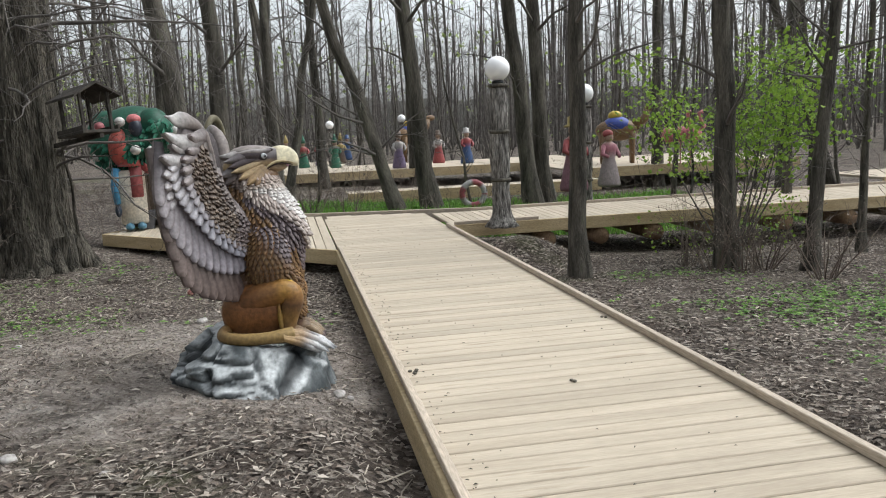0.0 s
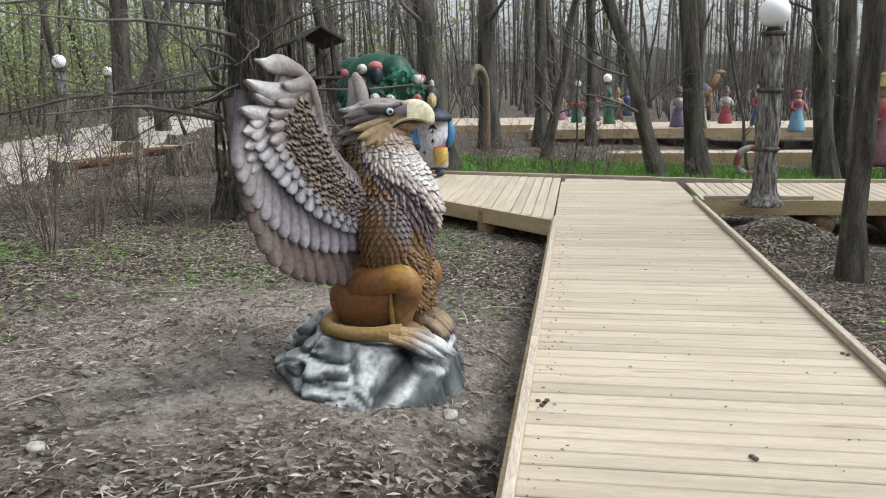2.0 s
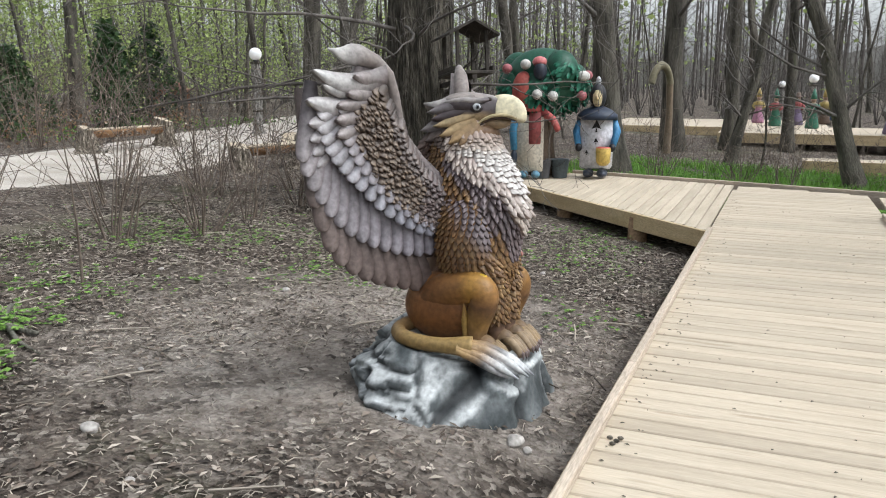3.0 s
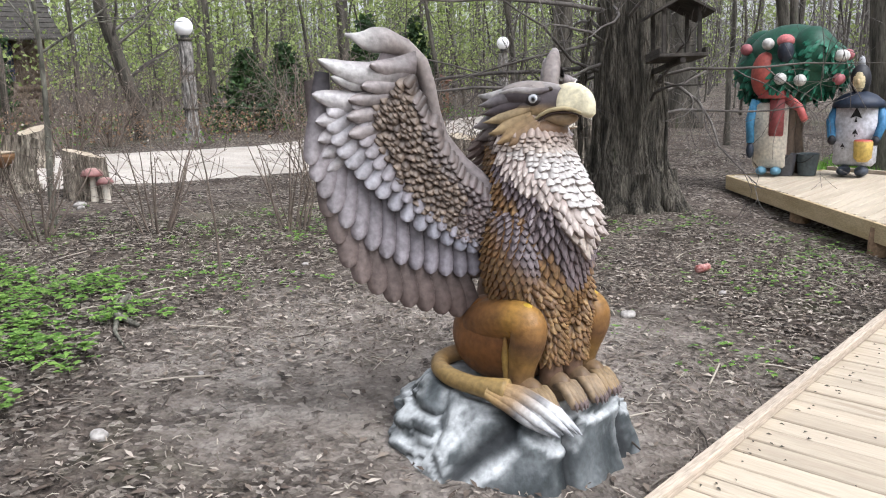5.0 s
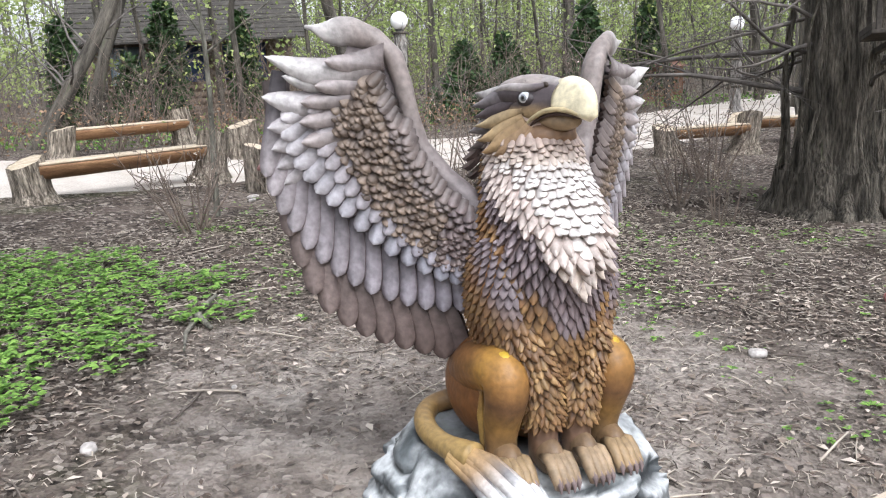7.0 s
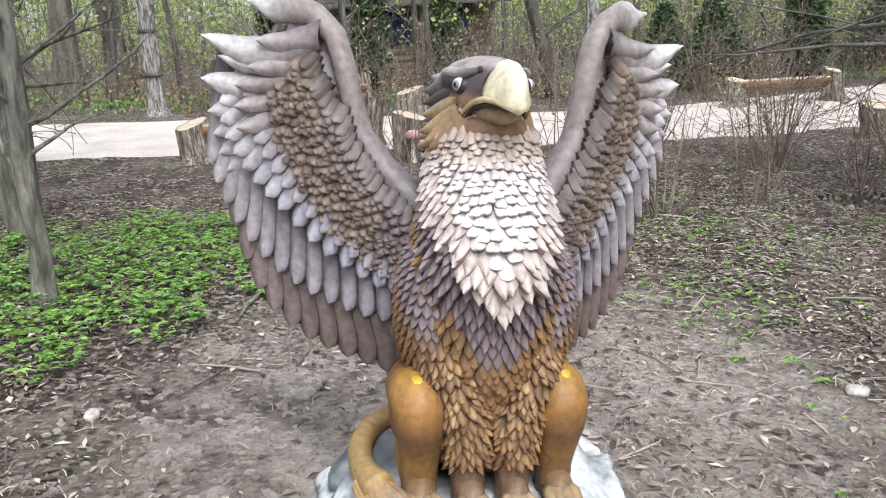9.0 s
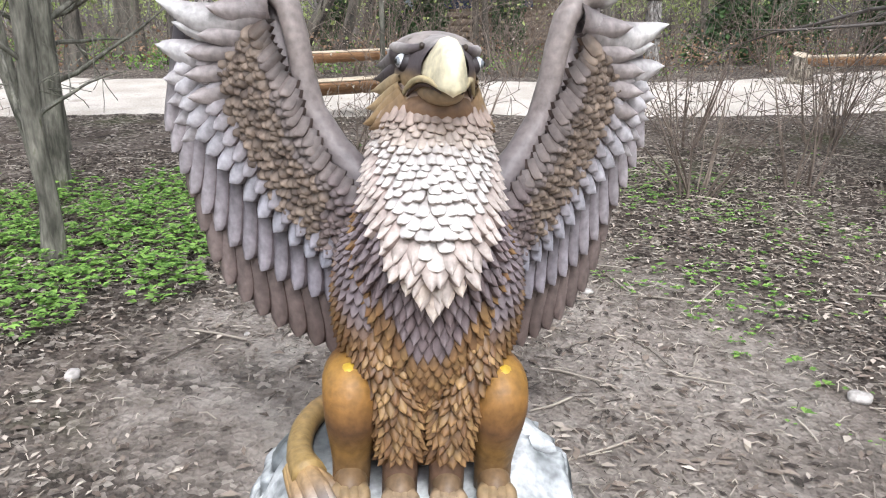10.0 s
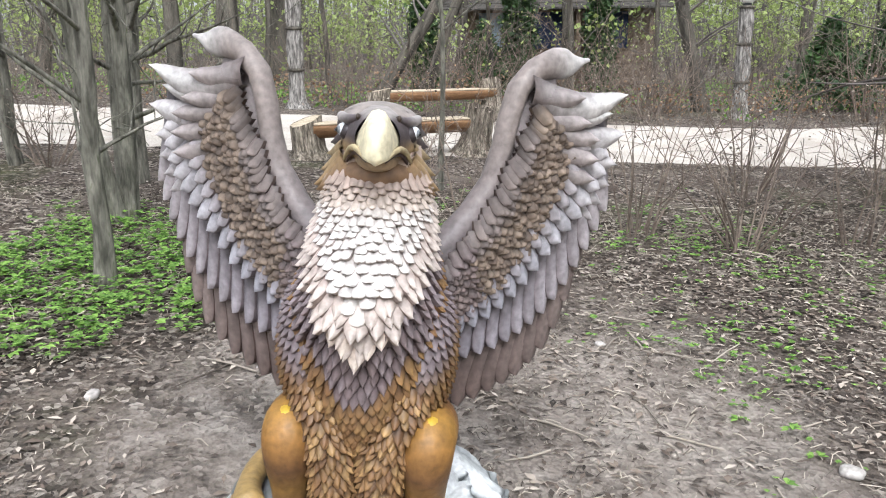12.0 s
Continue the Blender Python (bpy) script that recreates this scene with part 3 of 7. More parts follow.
    for _ in range(6):
        pts = [pts[0]] + [tuple((a[i] + 2 * b[i] + c[i]) / 4 for i in range(3)) for a, b, c in zip(pts, pts[1:], pts[2:])] + [pts[-1]]
    tube(s, pts, [0.035 + 0.012 * smooth01((k - 30) / 10) for k in range(41)], 16, cap=True, cols=[lerp((0.16, 0.09, 0.035), (0.30, 0.20, 0.075), smooth01(k / 32)) for k in range(41)])
    for k in range(13):
        u = (k - 6) / 6
        a = Vector((0.175 + 0.01 * abs(u), -0.335 + 0.030 * u, 0.540 - 0.030 * u * u))
        e = Vector((0.465 - 0.07 * abs(u) + 0.03 * math.sin(k * 2.1), -0.185 + 0.066 * u, 0.402 - 0.012 * abs(u)))
        m1 = a.lerp(e, 0.38) + Vector((0.0, 0.012 * u, 0.040 - 0.025 * abs(u)))
        m2 = a.lerp(e, 0.72) + Vector((0.0, 0.022 * u, 0.034 - 0.020 * abs(u)))
        line = [a, a.lerp(m1, 0.5), m1, m1.lerp(m2, 0.5), m2, m2.lerp(e, 0.55), e]
        tube(s, line, [0.016, 0.020, 0.022, 0.022, 0.019, 0.012, 0.003], 8, cols=[(0.36, 0.24, 0.10), (0.34, 0.22, 0.10), (0.28, 0.19, 0.11), (0.40, 0.36, 0.33) if k % 3 else (0.16, 0.15, 0.15), (0.58, 0.58, 0.58), (0.52, 0.53, 0.54), (0.30, 0.31, 0.33)])
    # wings
    for sg in (-1, 1):
        wing(s, sg)
    h = Shape()
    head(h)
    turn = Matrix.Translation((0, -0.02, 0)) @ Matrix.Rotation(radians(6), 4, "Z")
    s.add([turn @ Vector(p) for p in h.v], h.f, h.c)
    return s


def paw(s, x, y, z, length, width, col, toe):
    ball(s, (x - 0.03, y, z + 0.005), (length * 0.55, width * 0.56, 0.058), 16, 10, col)
    for i in range(4):
        u = (i - 1.5) / 1.5
        lx, ly = x + length * (0.46 - 0.08 * abs(u)), y + u * width * 0.42
        pts = [(x - 0.02, y + u * width * 0.3, z + 0.012), (x + length * 0.2, ly * 0.5 + (y + u * width * 0.36) * 0.5, z + 0.018), (lx, ly, z - 0.002), (lx + 0.03, ly, z - 0.032), (lx + 0.033, ly, z - 0.05)]
        tube(s, pts, [0.018, 0.020, 0.0195, 0.016, 0.011], 10, cap=True, cols=[col, toe, toe, toe, lerp(toe, PURPLE, 0.4)])
        tube(s, [(lx + 0.022, ly, z - 0.018), (lx + 0.044, ly, z - 0.035), (lx + 0.048, ly, z - 0.056)], [0.012, 0.009, 0.002], 8, (0.16, 0.12, 0.115))


LEAD = [(0.13, 1.15), (0.19, 1.235), (0.26, 1.315), (0.318, 1.41), (0.345, 1.51), (0.360, 1.60), (0.382, 1.68), (0.43, 1.735), (0.49, 1.757), (0.55, 1.757), (0.606, 1.772)]
C_BASE = [(0.16, 1.025), (0.22, 1.06), (0.283, 1.11), (0.347, 1.177), (0.405, 1.262), (0.45, 1.362), (0.483, 1.455), (0.49, 1.54), (0.48, 1.615)]


def wing(s, sg):
    nrm = Vector((1, 0.69 if sg > 0 else -0.57, 0.0)).normalized()

    def at(y, z, off=0.0):
        if sg > 0:
            y *= 0.93 - 0.05 * smooth01((1.5 - z) / 0.4) * smooth01((y - 0.3) / 0.3)
            return Vector((0.06 - 0.69 * y, y, z)) + nrm * off
        y *= 1.0 + 0.06 * smooth01((y - 0.15) / 0.3)
        return Vector((0.06 - 0.57 * y, -y, z)) + nrm * off

    def way(dy, dz):
        return Vector((-(0.69 if sg > 0 else 0.57) * dy, sg * dy, dz)).normalized()

    # slab behind the feathers
    outline = LEAD[1:9] + [(0.50, 1.70), (0.55, 1.60), (0.585, 1.45), (0.61, 1.28), (0.60, 1.12), (0.565, 1.0), (0.50, 0.92), (0.40, 0.875), (0.28, 0.86), (0.18, 0.88), (0.12, 1.0)]
    n = len(outline)
    cy, cz = 0.40, 1.30
    v = [at(y, z, 0.0) for y, z in outline] + [at(y, z, -0.05) for y, z in outline] + [at(cy, cz, 0.004), at(cy, cz, -0.075)]
    f = []
    for i in range(n):
        j = (i + 1) % n
        f += [(i, j, 2 * n), (n + j, n + i, 2 * n + 1), (j, i, n + i, n + j)]
    s.add(v, f if sg < 0 else [tuple(reversed(q)) for q in f], (0.23, 0.195, 0.19))
    # arm along the leading edge
    rings, cols = [], []
    for k in range(41):
        t = k / 40
        p, q = at(*curve_at(LEAD, max(0, t - 0.02)), -0.006), at(*curve_at(LEAD, min(1, t + 0.02)), -0.006)
        d = (q - p).normalized()
        c = at(*curve_at(LEAD, t), -0.006)
        out = d.cross(nrm).normalized()
        wide = 0.050 - 0.020 * smooth01(t / 0.35) + 0.004 * smooth01((t - 0.5) / 0.2) + 0.012 * smooth01((t - 0.68) / 0.14) - 0.040 * smooth01((t - 0.84) / 0.16)
        deep = 0.050 - 0.012 * smooth01(t / 0.4) - 0.030 * smooth01((t - 0.62) / 0.38)
        rings.append([c + out * (wide * math.cos(a)) + nrm * (deep * math.sin(a)) for a in [2 * math.pi * i / 16 for i in range(16)]])
        cols.append(lerp(lerp((0.13, 0.112, 0.115), (0.225, 0.19, 0.175), smooth01(t / 0.5)), (0.50, 0.48, 0.465), smooth01((t - 0.72) / 0.25)))
    loft(s, rings, cols=cols)
    # A: dark lower quills
    tips = [(0.668, 1.25), (0.648, 1.12), (0.618, 1.02), (0.585, 0.93), (0.545, 0.867), (0.495, 0.825), (0.445, 0.793), (0.395, 0.772), (0.345, 0.756), (0.295, 0.742), (0.245, 0.730), (0.20, 0.722)]
    for k, (y, z) in enumerate(tips):
        t = k / (len(tips) - 1)
        d = way(-0.10 - 0.28 * t, -1)
        ln = 0.36 - 0.10 * t
        b = at(y, z, 0.0) - d * ln
        tip = lerp((0.23, 0.185, 0.17), (0.12, 0.085, 0.075), t)
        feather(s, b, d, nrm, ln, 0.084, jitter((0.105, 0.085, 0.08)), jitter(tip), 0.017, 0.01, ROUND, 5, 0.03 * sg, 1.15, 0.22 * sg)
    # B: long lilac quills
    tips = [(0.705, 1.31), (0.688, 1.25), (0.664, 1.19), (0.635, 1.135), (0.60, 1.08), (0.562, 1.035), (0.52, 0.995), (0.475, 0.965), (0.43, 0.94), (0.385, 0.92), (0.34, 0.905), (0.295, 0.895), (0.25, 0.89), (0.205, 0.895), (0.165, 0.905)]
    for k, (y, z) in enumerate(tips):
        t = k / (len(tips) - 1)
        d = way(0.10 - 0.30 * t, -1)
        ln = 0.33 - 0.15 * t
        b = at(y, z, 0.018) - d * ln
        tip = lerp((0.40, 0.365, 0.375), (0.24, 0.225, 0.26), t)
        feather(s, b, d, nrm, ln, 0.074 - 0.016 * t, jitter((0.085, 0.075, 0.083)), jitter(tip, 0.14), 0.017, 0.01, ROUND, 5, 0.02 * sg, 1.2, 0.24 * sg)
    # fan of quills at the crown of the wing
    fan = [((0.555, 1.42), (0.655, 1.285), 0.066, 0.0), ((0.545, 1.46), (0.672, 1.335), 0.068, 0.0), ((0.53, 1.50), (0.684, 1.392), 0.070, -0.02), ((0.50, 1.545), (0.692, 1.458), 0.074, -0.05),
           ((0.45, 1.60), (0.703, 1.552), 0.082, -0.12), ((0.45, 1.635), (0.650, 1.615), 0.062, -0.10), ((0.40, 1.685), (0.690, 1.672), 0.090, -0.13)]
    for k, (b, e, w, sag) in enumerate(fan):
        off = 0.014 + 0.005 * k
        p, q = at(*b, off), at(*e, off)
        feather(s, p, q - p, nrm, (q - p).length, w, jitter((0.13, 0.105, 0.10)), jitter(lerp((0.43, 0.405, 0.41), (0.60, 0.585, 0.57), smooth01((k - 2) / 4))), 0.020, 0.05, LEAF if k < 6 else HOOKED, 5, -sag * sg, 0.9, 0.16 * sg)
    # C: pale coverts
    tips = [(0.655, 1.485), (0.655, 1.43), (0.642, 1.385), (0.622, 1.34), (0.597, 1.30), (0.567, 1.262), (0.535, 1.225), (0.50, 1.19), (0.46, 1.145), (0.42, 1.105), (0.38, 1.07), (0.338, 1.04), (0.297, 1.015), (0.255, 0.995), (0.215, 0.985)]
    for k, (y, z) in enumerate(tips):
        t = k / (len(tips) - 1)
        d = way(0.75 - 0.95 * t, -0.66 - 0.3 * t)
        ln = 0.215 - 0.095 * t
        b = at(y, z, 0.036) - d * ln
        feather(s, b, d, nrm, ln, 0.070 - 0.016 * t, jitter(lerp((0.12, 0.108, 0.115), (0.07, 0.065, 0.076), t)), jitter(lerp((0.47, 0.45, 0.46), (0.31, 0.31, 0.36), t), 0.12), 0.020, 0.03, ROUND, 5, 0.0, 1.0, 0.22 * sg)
    # a shorter row of lilac coverts above them
    for k in range(15):
        t = (k + 0.4) / 15
        y, z = lerp(curve_at(tips, t), curve_at(C_BASE, 0.95 * (1 - t)), 0.42)
        d = way(0.65 - 0.80 * t, -0.70 - 0.25 * t)
        ln = 0.135 - 0.05 * t
        feather(s, at(y, z, 0.044) - d * ln, d, nrm, ln, 0.058 - 0.014 * t, jitter((0.10, 0.085, 0.088)), jitter(lerp((0.40, 0.37, 0.375), (0.26, 0.25, 0.285), t), 0.12), 0.018, 0.05, ROUND, 5, 0.0, 1.0, 0.22 * sg)
    # second fan of short plumes under the crown
    for k, (b, e) in enumerate((((0.475, 1.46), (0.600, 1.415)), ((0.455, 1.52), (0.605, 1.475)), ((0.44, 1.57), (0.600, 1.535)), ((0.42, 1.60), (0.565, 1.585)), ((0.405, 1.655), (0.54, 1.66)))):
        p, q = at(*b, 0.044), at(*e, 0.05)
        feather(s, p, q - p, nrm, (q - p).length, 0.056, jitter((0.08, 0.062, 0.058)), jitter((0.36, 0.32, 0.31)), 0.020, 0.12, LEAF, 5, 0.0, 0.9, 0.16 * sg)
    # D: small brown coverts, round tan-tipped scales, roots darkened for the shade between
    steps = 12
    for j in range(steps + 1):
        w = 1 - j / steps
        count = 25
        for k in range(count):
            t = (k + 0.5 * (j % 2)) / count
            if (t > 0.86 and w < 0.22) or (t > 0.66 and w < 0.1):
                continue
            a, b = curve_at(LEAD, t * 0.60), curve_at(C_BASE, t * 0.90)
            y, z = lerp(a, b, w)
            y, z = y + rg.uniform(-0.005, 0.005), z + rg.uniform(-0.006, 0.006)
            d = way(0.55 * t + 0.05 + rg.uniform(-0.2, 0.2), -0.9 + 0.25 * t)
            tip = lerp((0.215, 0.165, 0.125), (0.105, 0.076, 0.058), rg.random())
            if w < 0.2:
                tip = lerp(tip, (0.16, 0.135, 0.13), 0.7)
            if t < 0.25:
                tip = lerp(tip, (0.15, 0.115, 0.12), 0.6)
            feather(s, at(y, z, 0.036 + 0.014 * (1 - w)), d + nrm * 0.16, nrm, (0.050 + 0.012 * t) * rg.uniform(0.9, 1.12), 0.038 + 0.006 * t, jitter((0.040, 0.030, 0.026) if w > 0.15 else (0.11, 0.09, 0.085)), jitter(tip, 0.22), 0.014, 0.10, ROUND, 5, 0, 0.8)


def plume(s, base, tip, sg, width, root, end, out=(0.05, 1, 0.1), thick=0.020, bow=0.0):
    """A thick pointed tuft laid along the head."""
    b, e = Vector((base[0], base[1] * sg, base[2])), Vector((tip[0], tip[1] * sg, tip[2]))
    feather(s, b, e - b, (out[0], out[1] * sg, out[2]), (e - b).length, width, root, end, thick, 0.03, POINTED, 5, bow * sg, 0.7)


def eased(rows, n, passes=3):
    """Rows of numbers resampled to n and smoothed."""
    out = [curve_at(rows, k / (n - 1)) for k in range(n)]
    for _ in range(passes):
        out = [out[0]] + [tuple((x + 2 * y + z) / 4 for x, y, z in zip(a, b, c)) for a, b, c in zip(out, out[1:], out[2:])] + [out[-1]]
    return out


def head(s):
    DARK, ASH, BUFF = (0.070, 0.056, 0.058), (0.30, 0.27, 0.255), (0.40, 0.285, 0.155)
    # skull, dark round the eyes, ash brown on top, buff below
    prof = eased([(-0.135, 1.505, 0.015, 0.02), (-0.11, 1.515, 0.052, 0.055), (-0.06, 1.525, 0.078, 0.085), (0.0, 1.535, 0.090, 0.098), (0.05, 1.540, 0.092, 0.102), (0.095, 1.545, 0.086, 0.096), (0.14, 1.552, 0.072, 0.080), (0.185, 1.558, 0.056, 0.056)], 29)
    v, col = [], []
    for x, zc, h, w in prof:
        for i in range(24):
            a = 2 * math.pi * i / 24
            p = (x, w * math.cos(a) * (1 - 0.10 * math.sin(a)), zc + h * math.sin(a))
            v.append(p)
            rel = p[2] - 1.545 - 0.10 * max(0, 0.05 - x)
            c = lerp(BUFF, DARK, smooth01((rel + 0.022) / 0.022))
            c = lerp(c, ASH, smooth01((rel - 0.050) / 0.022))
            col.append(lerp(c, (0.17, 0.105, 0.06), smooth01((-rel - 0.055) / 0.03)))
    s.add(v, [(k * 24 + i, k * 24 + (i + 1) % 24, (k + 1) * 24 + (i + 1) % 24, (k + 1) * 24 + i) for k in range(28) for i in range(24)], col)
    # upper beak: narrow ridge, wide gape, hooked tip
    bk = eased([(0.120, 1.600, 1.534, 0.022, 0.064, 0.0), (0.165, 1.622, 1.531, 0.025, 0.056, 0.0), (0.205, 1.629, 1.527, 0.026, 0.049, 0.004), (0.245, 1.624, 1.522, 0.025, 0.042, 0.010), (0.275, 1.609, 1.516, 0.025, 0.036, 0.014), (0.298, 1.587, 1.510, 0.019, 0.025, 0.012), (0.312, 1.560, 1.516, 0.010, 0.013, 0.008), (0.314, 1.540, 1.520, 0.004, 0.005, 0.002)], 27, 2)
    rings, cols = [], []
    for k, (x, zt, zb, wt, wb, hook) in enumerate(bk):
        h = zt - zb
        half = [(wb * 0.55, -0.05), (wb, 0.02), (wb * 1.0, 0.16), (wb * 0.78 + wt * 0.22, 0.38), (wb * 0.42 + wt * 0.58, 0.62), (wt, 0.82), (wt * 0.62, 0.95)]
        ring = [(x, 0, zb - hook)] + [(x, y, zb + q * h) for y, q in half] + [(x, 0, zt)] + [(x, -y, zb + q * h) for y, q in reversed(half)]
        rings.append(ring)
        cols.append(lerp((0.40, 0.335, 0.20), (0.66, 0.60, 0.42), smooth01(k / 8)))
    loft(s, rings, cols=cols)
    # tan chin, and a throat whose dark brown takes in the beak's shade
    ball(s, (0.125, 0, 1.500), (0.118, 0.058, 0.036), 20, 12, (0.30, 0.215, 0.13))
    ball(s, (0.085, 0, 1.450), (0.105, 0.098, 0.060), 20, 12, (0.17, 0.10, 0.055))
    # smooth crown
    cap = Shape()
    ball(cap, (0.026, 0, 1.572), (0.138, 0.113, 0.063), 32, 20, rot=Matrix.Rotation(-0.05, 3, "Y"))
    s.add(cap.v, cap.f, [lerp(DARK, (0.26, 0.225, 0.205), smooth01((p[2] - 1.588) / 0.022)) for p in cap.v])
    for sg in (-1, 1):
        # lip that droops at the corner, dark line of the mouth below it
        lip = eased([(0.278, 0.030, 1.520), (0.245, 0.044, 1.530), (0.205, 0.056, 1.533), (0.165, 0.068, 1.525), (0.130, 0.080, 1.506), (0.105, 0.088, 1.480)], 20, 2)
        tube(s, [(x, y * sg, z) for x, y, z in lip], [0.003 + 0.005 * math.sin(math.pi * (0.15 + 0.8 * k / 19)) for k in range(20)], 8, (0.42, 0.345, 0.20))
        tube(s, [(x, (y - 0.006) * sg, z - 0.013) for x, y, z in lip], [0.002 + 0.0035 * math.sin(math.pi * k / 19) for k in range(20)], 6, (0.045, 0.025, 0.018))
        # nostril
        ball(s, (0.152, 0.052 * sg, 1.602), (0.013, 0.007, 0.009), 10, 8, (0.05, 0.035, 0.025))
        # eye: dark socket, pale iris, pupil, lids
        ball(s, (0.098, 0.079 * sg, 1.560), (0.036, 0.026, 0.025), 16, 12, (0.035, 0.028, 0.030))
        ball(s, (0.106, 0.0875 * sg, 1.563), (0.0215, 0.0205, 0.019), 16, 12, (0.58, 0.60, 0.62))
        ball(s, (0.1135, 0.1000 * sg, 1.5635), (0.0115, 0.0090, 0.0110), 12, 8, (0.16, 0.175, 0.19))
        ball(s, (0.1175, 0.1050 * sg, 1.5640), (0.0062, 0.0056, 0.0062), 10, 6, (0.008, 0.008, 0.008))
        # brow ridge over the eye, running from the beak back into the crest
        brow = eased([(0.155, 0.046, 1.602), (0.132, 0.068, 1.594), (0.105, 0.086, 1.591), (0.065, 0.098, 1.593), (0.01, 0.102, 1.592), (-0.05, 0.092, 1.580)], 20, 2)
        tube(s, [(x, y * sg, z) for x, y, z in brow], [0.005 + 0.009 * math.sin(math.pi * (0.08 + 0.85 * k / 19)) for k in range(20)], 10, cols=[lerp((0.10, 0.083, 0.085), (0.34, 0.31, 0.295), smooth01((k - 3) / 8)) for k in range(20)], cap=True)
        # crest and cheek plumes
        plume(s, (0.09, 0.072, 1.612), (-0.145, 0.080, 1.556), sg, 0.075, (0.20, 0.17, 0.16), (0.42, 0.40, 0.385), (0, 0.7, 0.7))
        plume(s, (0.075, 0.094, 1.585), (-0.125, 0.104, 1.532), sg, 0.060, DARK, (0.20, 0.18, 0.185))
        plume(s, (0.06, 0.097, 1.550), (-0.10, 0.112, 1.500), sg, 0.055, DARK, (0.10, 0.08, 0.085))
        plume(s, (0.02, 0.090, 1.520), (-0.155, 0.094, 1.450), sg, 0.070, (0.06, 0.046, 0.045), (0.26, 0.235, 0.235))
        plume(s, (0.0, 0.085, 1.490), (-0.13, 0.100, 1.400), sg, 0.065, (0.07, 0.05, 0.045), (0.16, 0.13, 0.12))
        plume(s, (0.10, 0.094, 1.528), (-0.085, 0.120, 1.470), sg, 0.052, (0.36, 0.26, 0.14), (0.50, 0.39, 0.23))
        plume(s, (0.105, 0.095, 1.512), (-0.045, 0.134, 1.425), sg, 0.062, (0.33, 0.23, 0.12), (0.45, 0.33, 0.18), (0.1, 1, 0.3))
        plume(s, (0.11, 0.094, 1.500), (0.0, 0.146, 1.392), sg, 0.070, (0.28, 0.19, 0.10), (0.33, 0.225, 0.115), (0.3, 1, 0.35))
        plume(s, (0.12, 0.088, 1.488), (0.045, 0.138, 1.388), sg, 0.072, (0.25, 0.165, 0.09), (0.24, 0.155, 0.085), (0.5, 1, 0.3))
        plume(s, (0.13, 0.076, 1.478), (0.085, 0.116, 1.398), sg, 0.064, (0.20, 0.125, 0.065), (0.20, 0.13, 0.075), (0.7, 0.8, 0.2))
        # shaggy feathers down the nape
        for k in range(34):
            z = 1.48 - 0.0095 * k
            feather(s, (-0.105 + 0.03 * math.sin(k * 1.9), sg * (0.055 + 0.035 * math.sin(k * 2.3)), z), (-0.50, 0.25 * sg, -1), (-0.6, sg * 0.8, 0.2), 0.08, 0.042, jitter(UMBER), jitter((0.18, 0.135, 0.12)), 0.014, 0.14, POINTED, 3)


griffin = thing("griffin_statue", build_griffin(), M_STATUE, "painted griffin statue with spread grey wings and white chest", "statue", RIGHT_TURN)


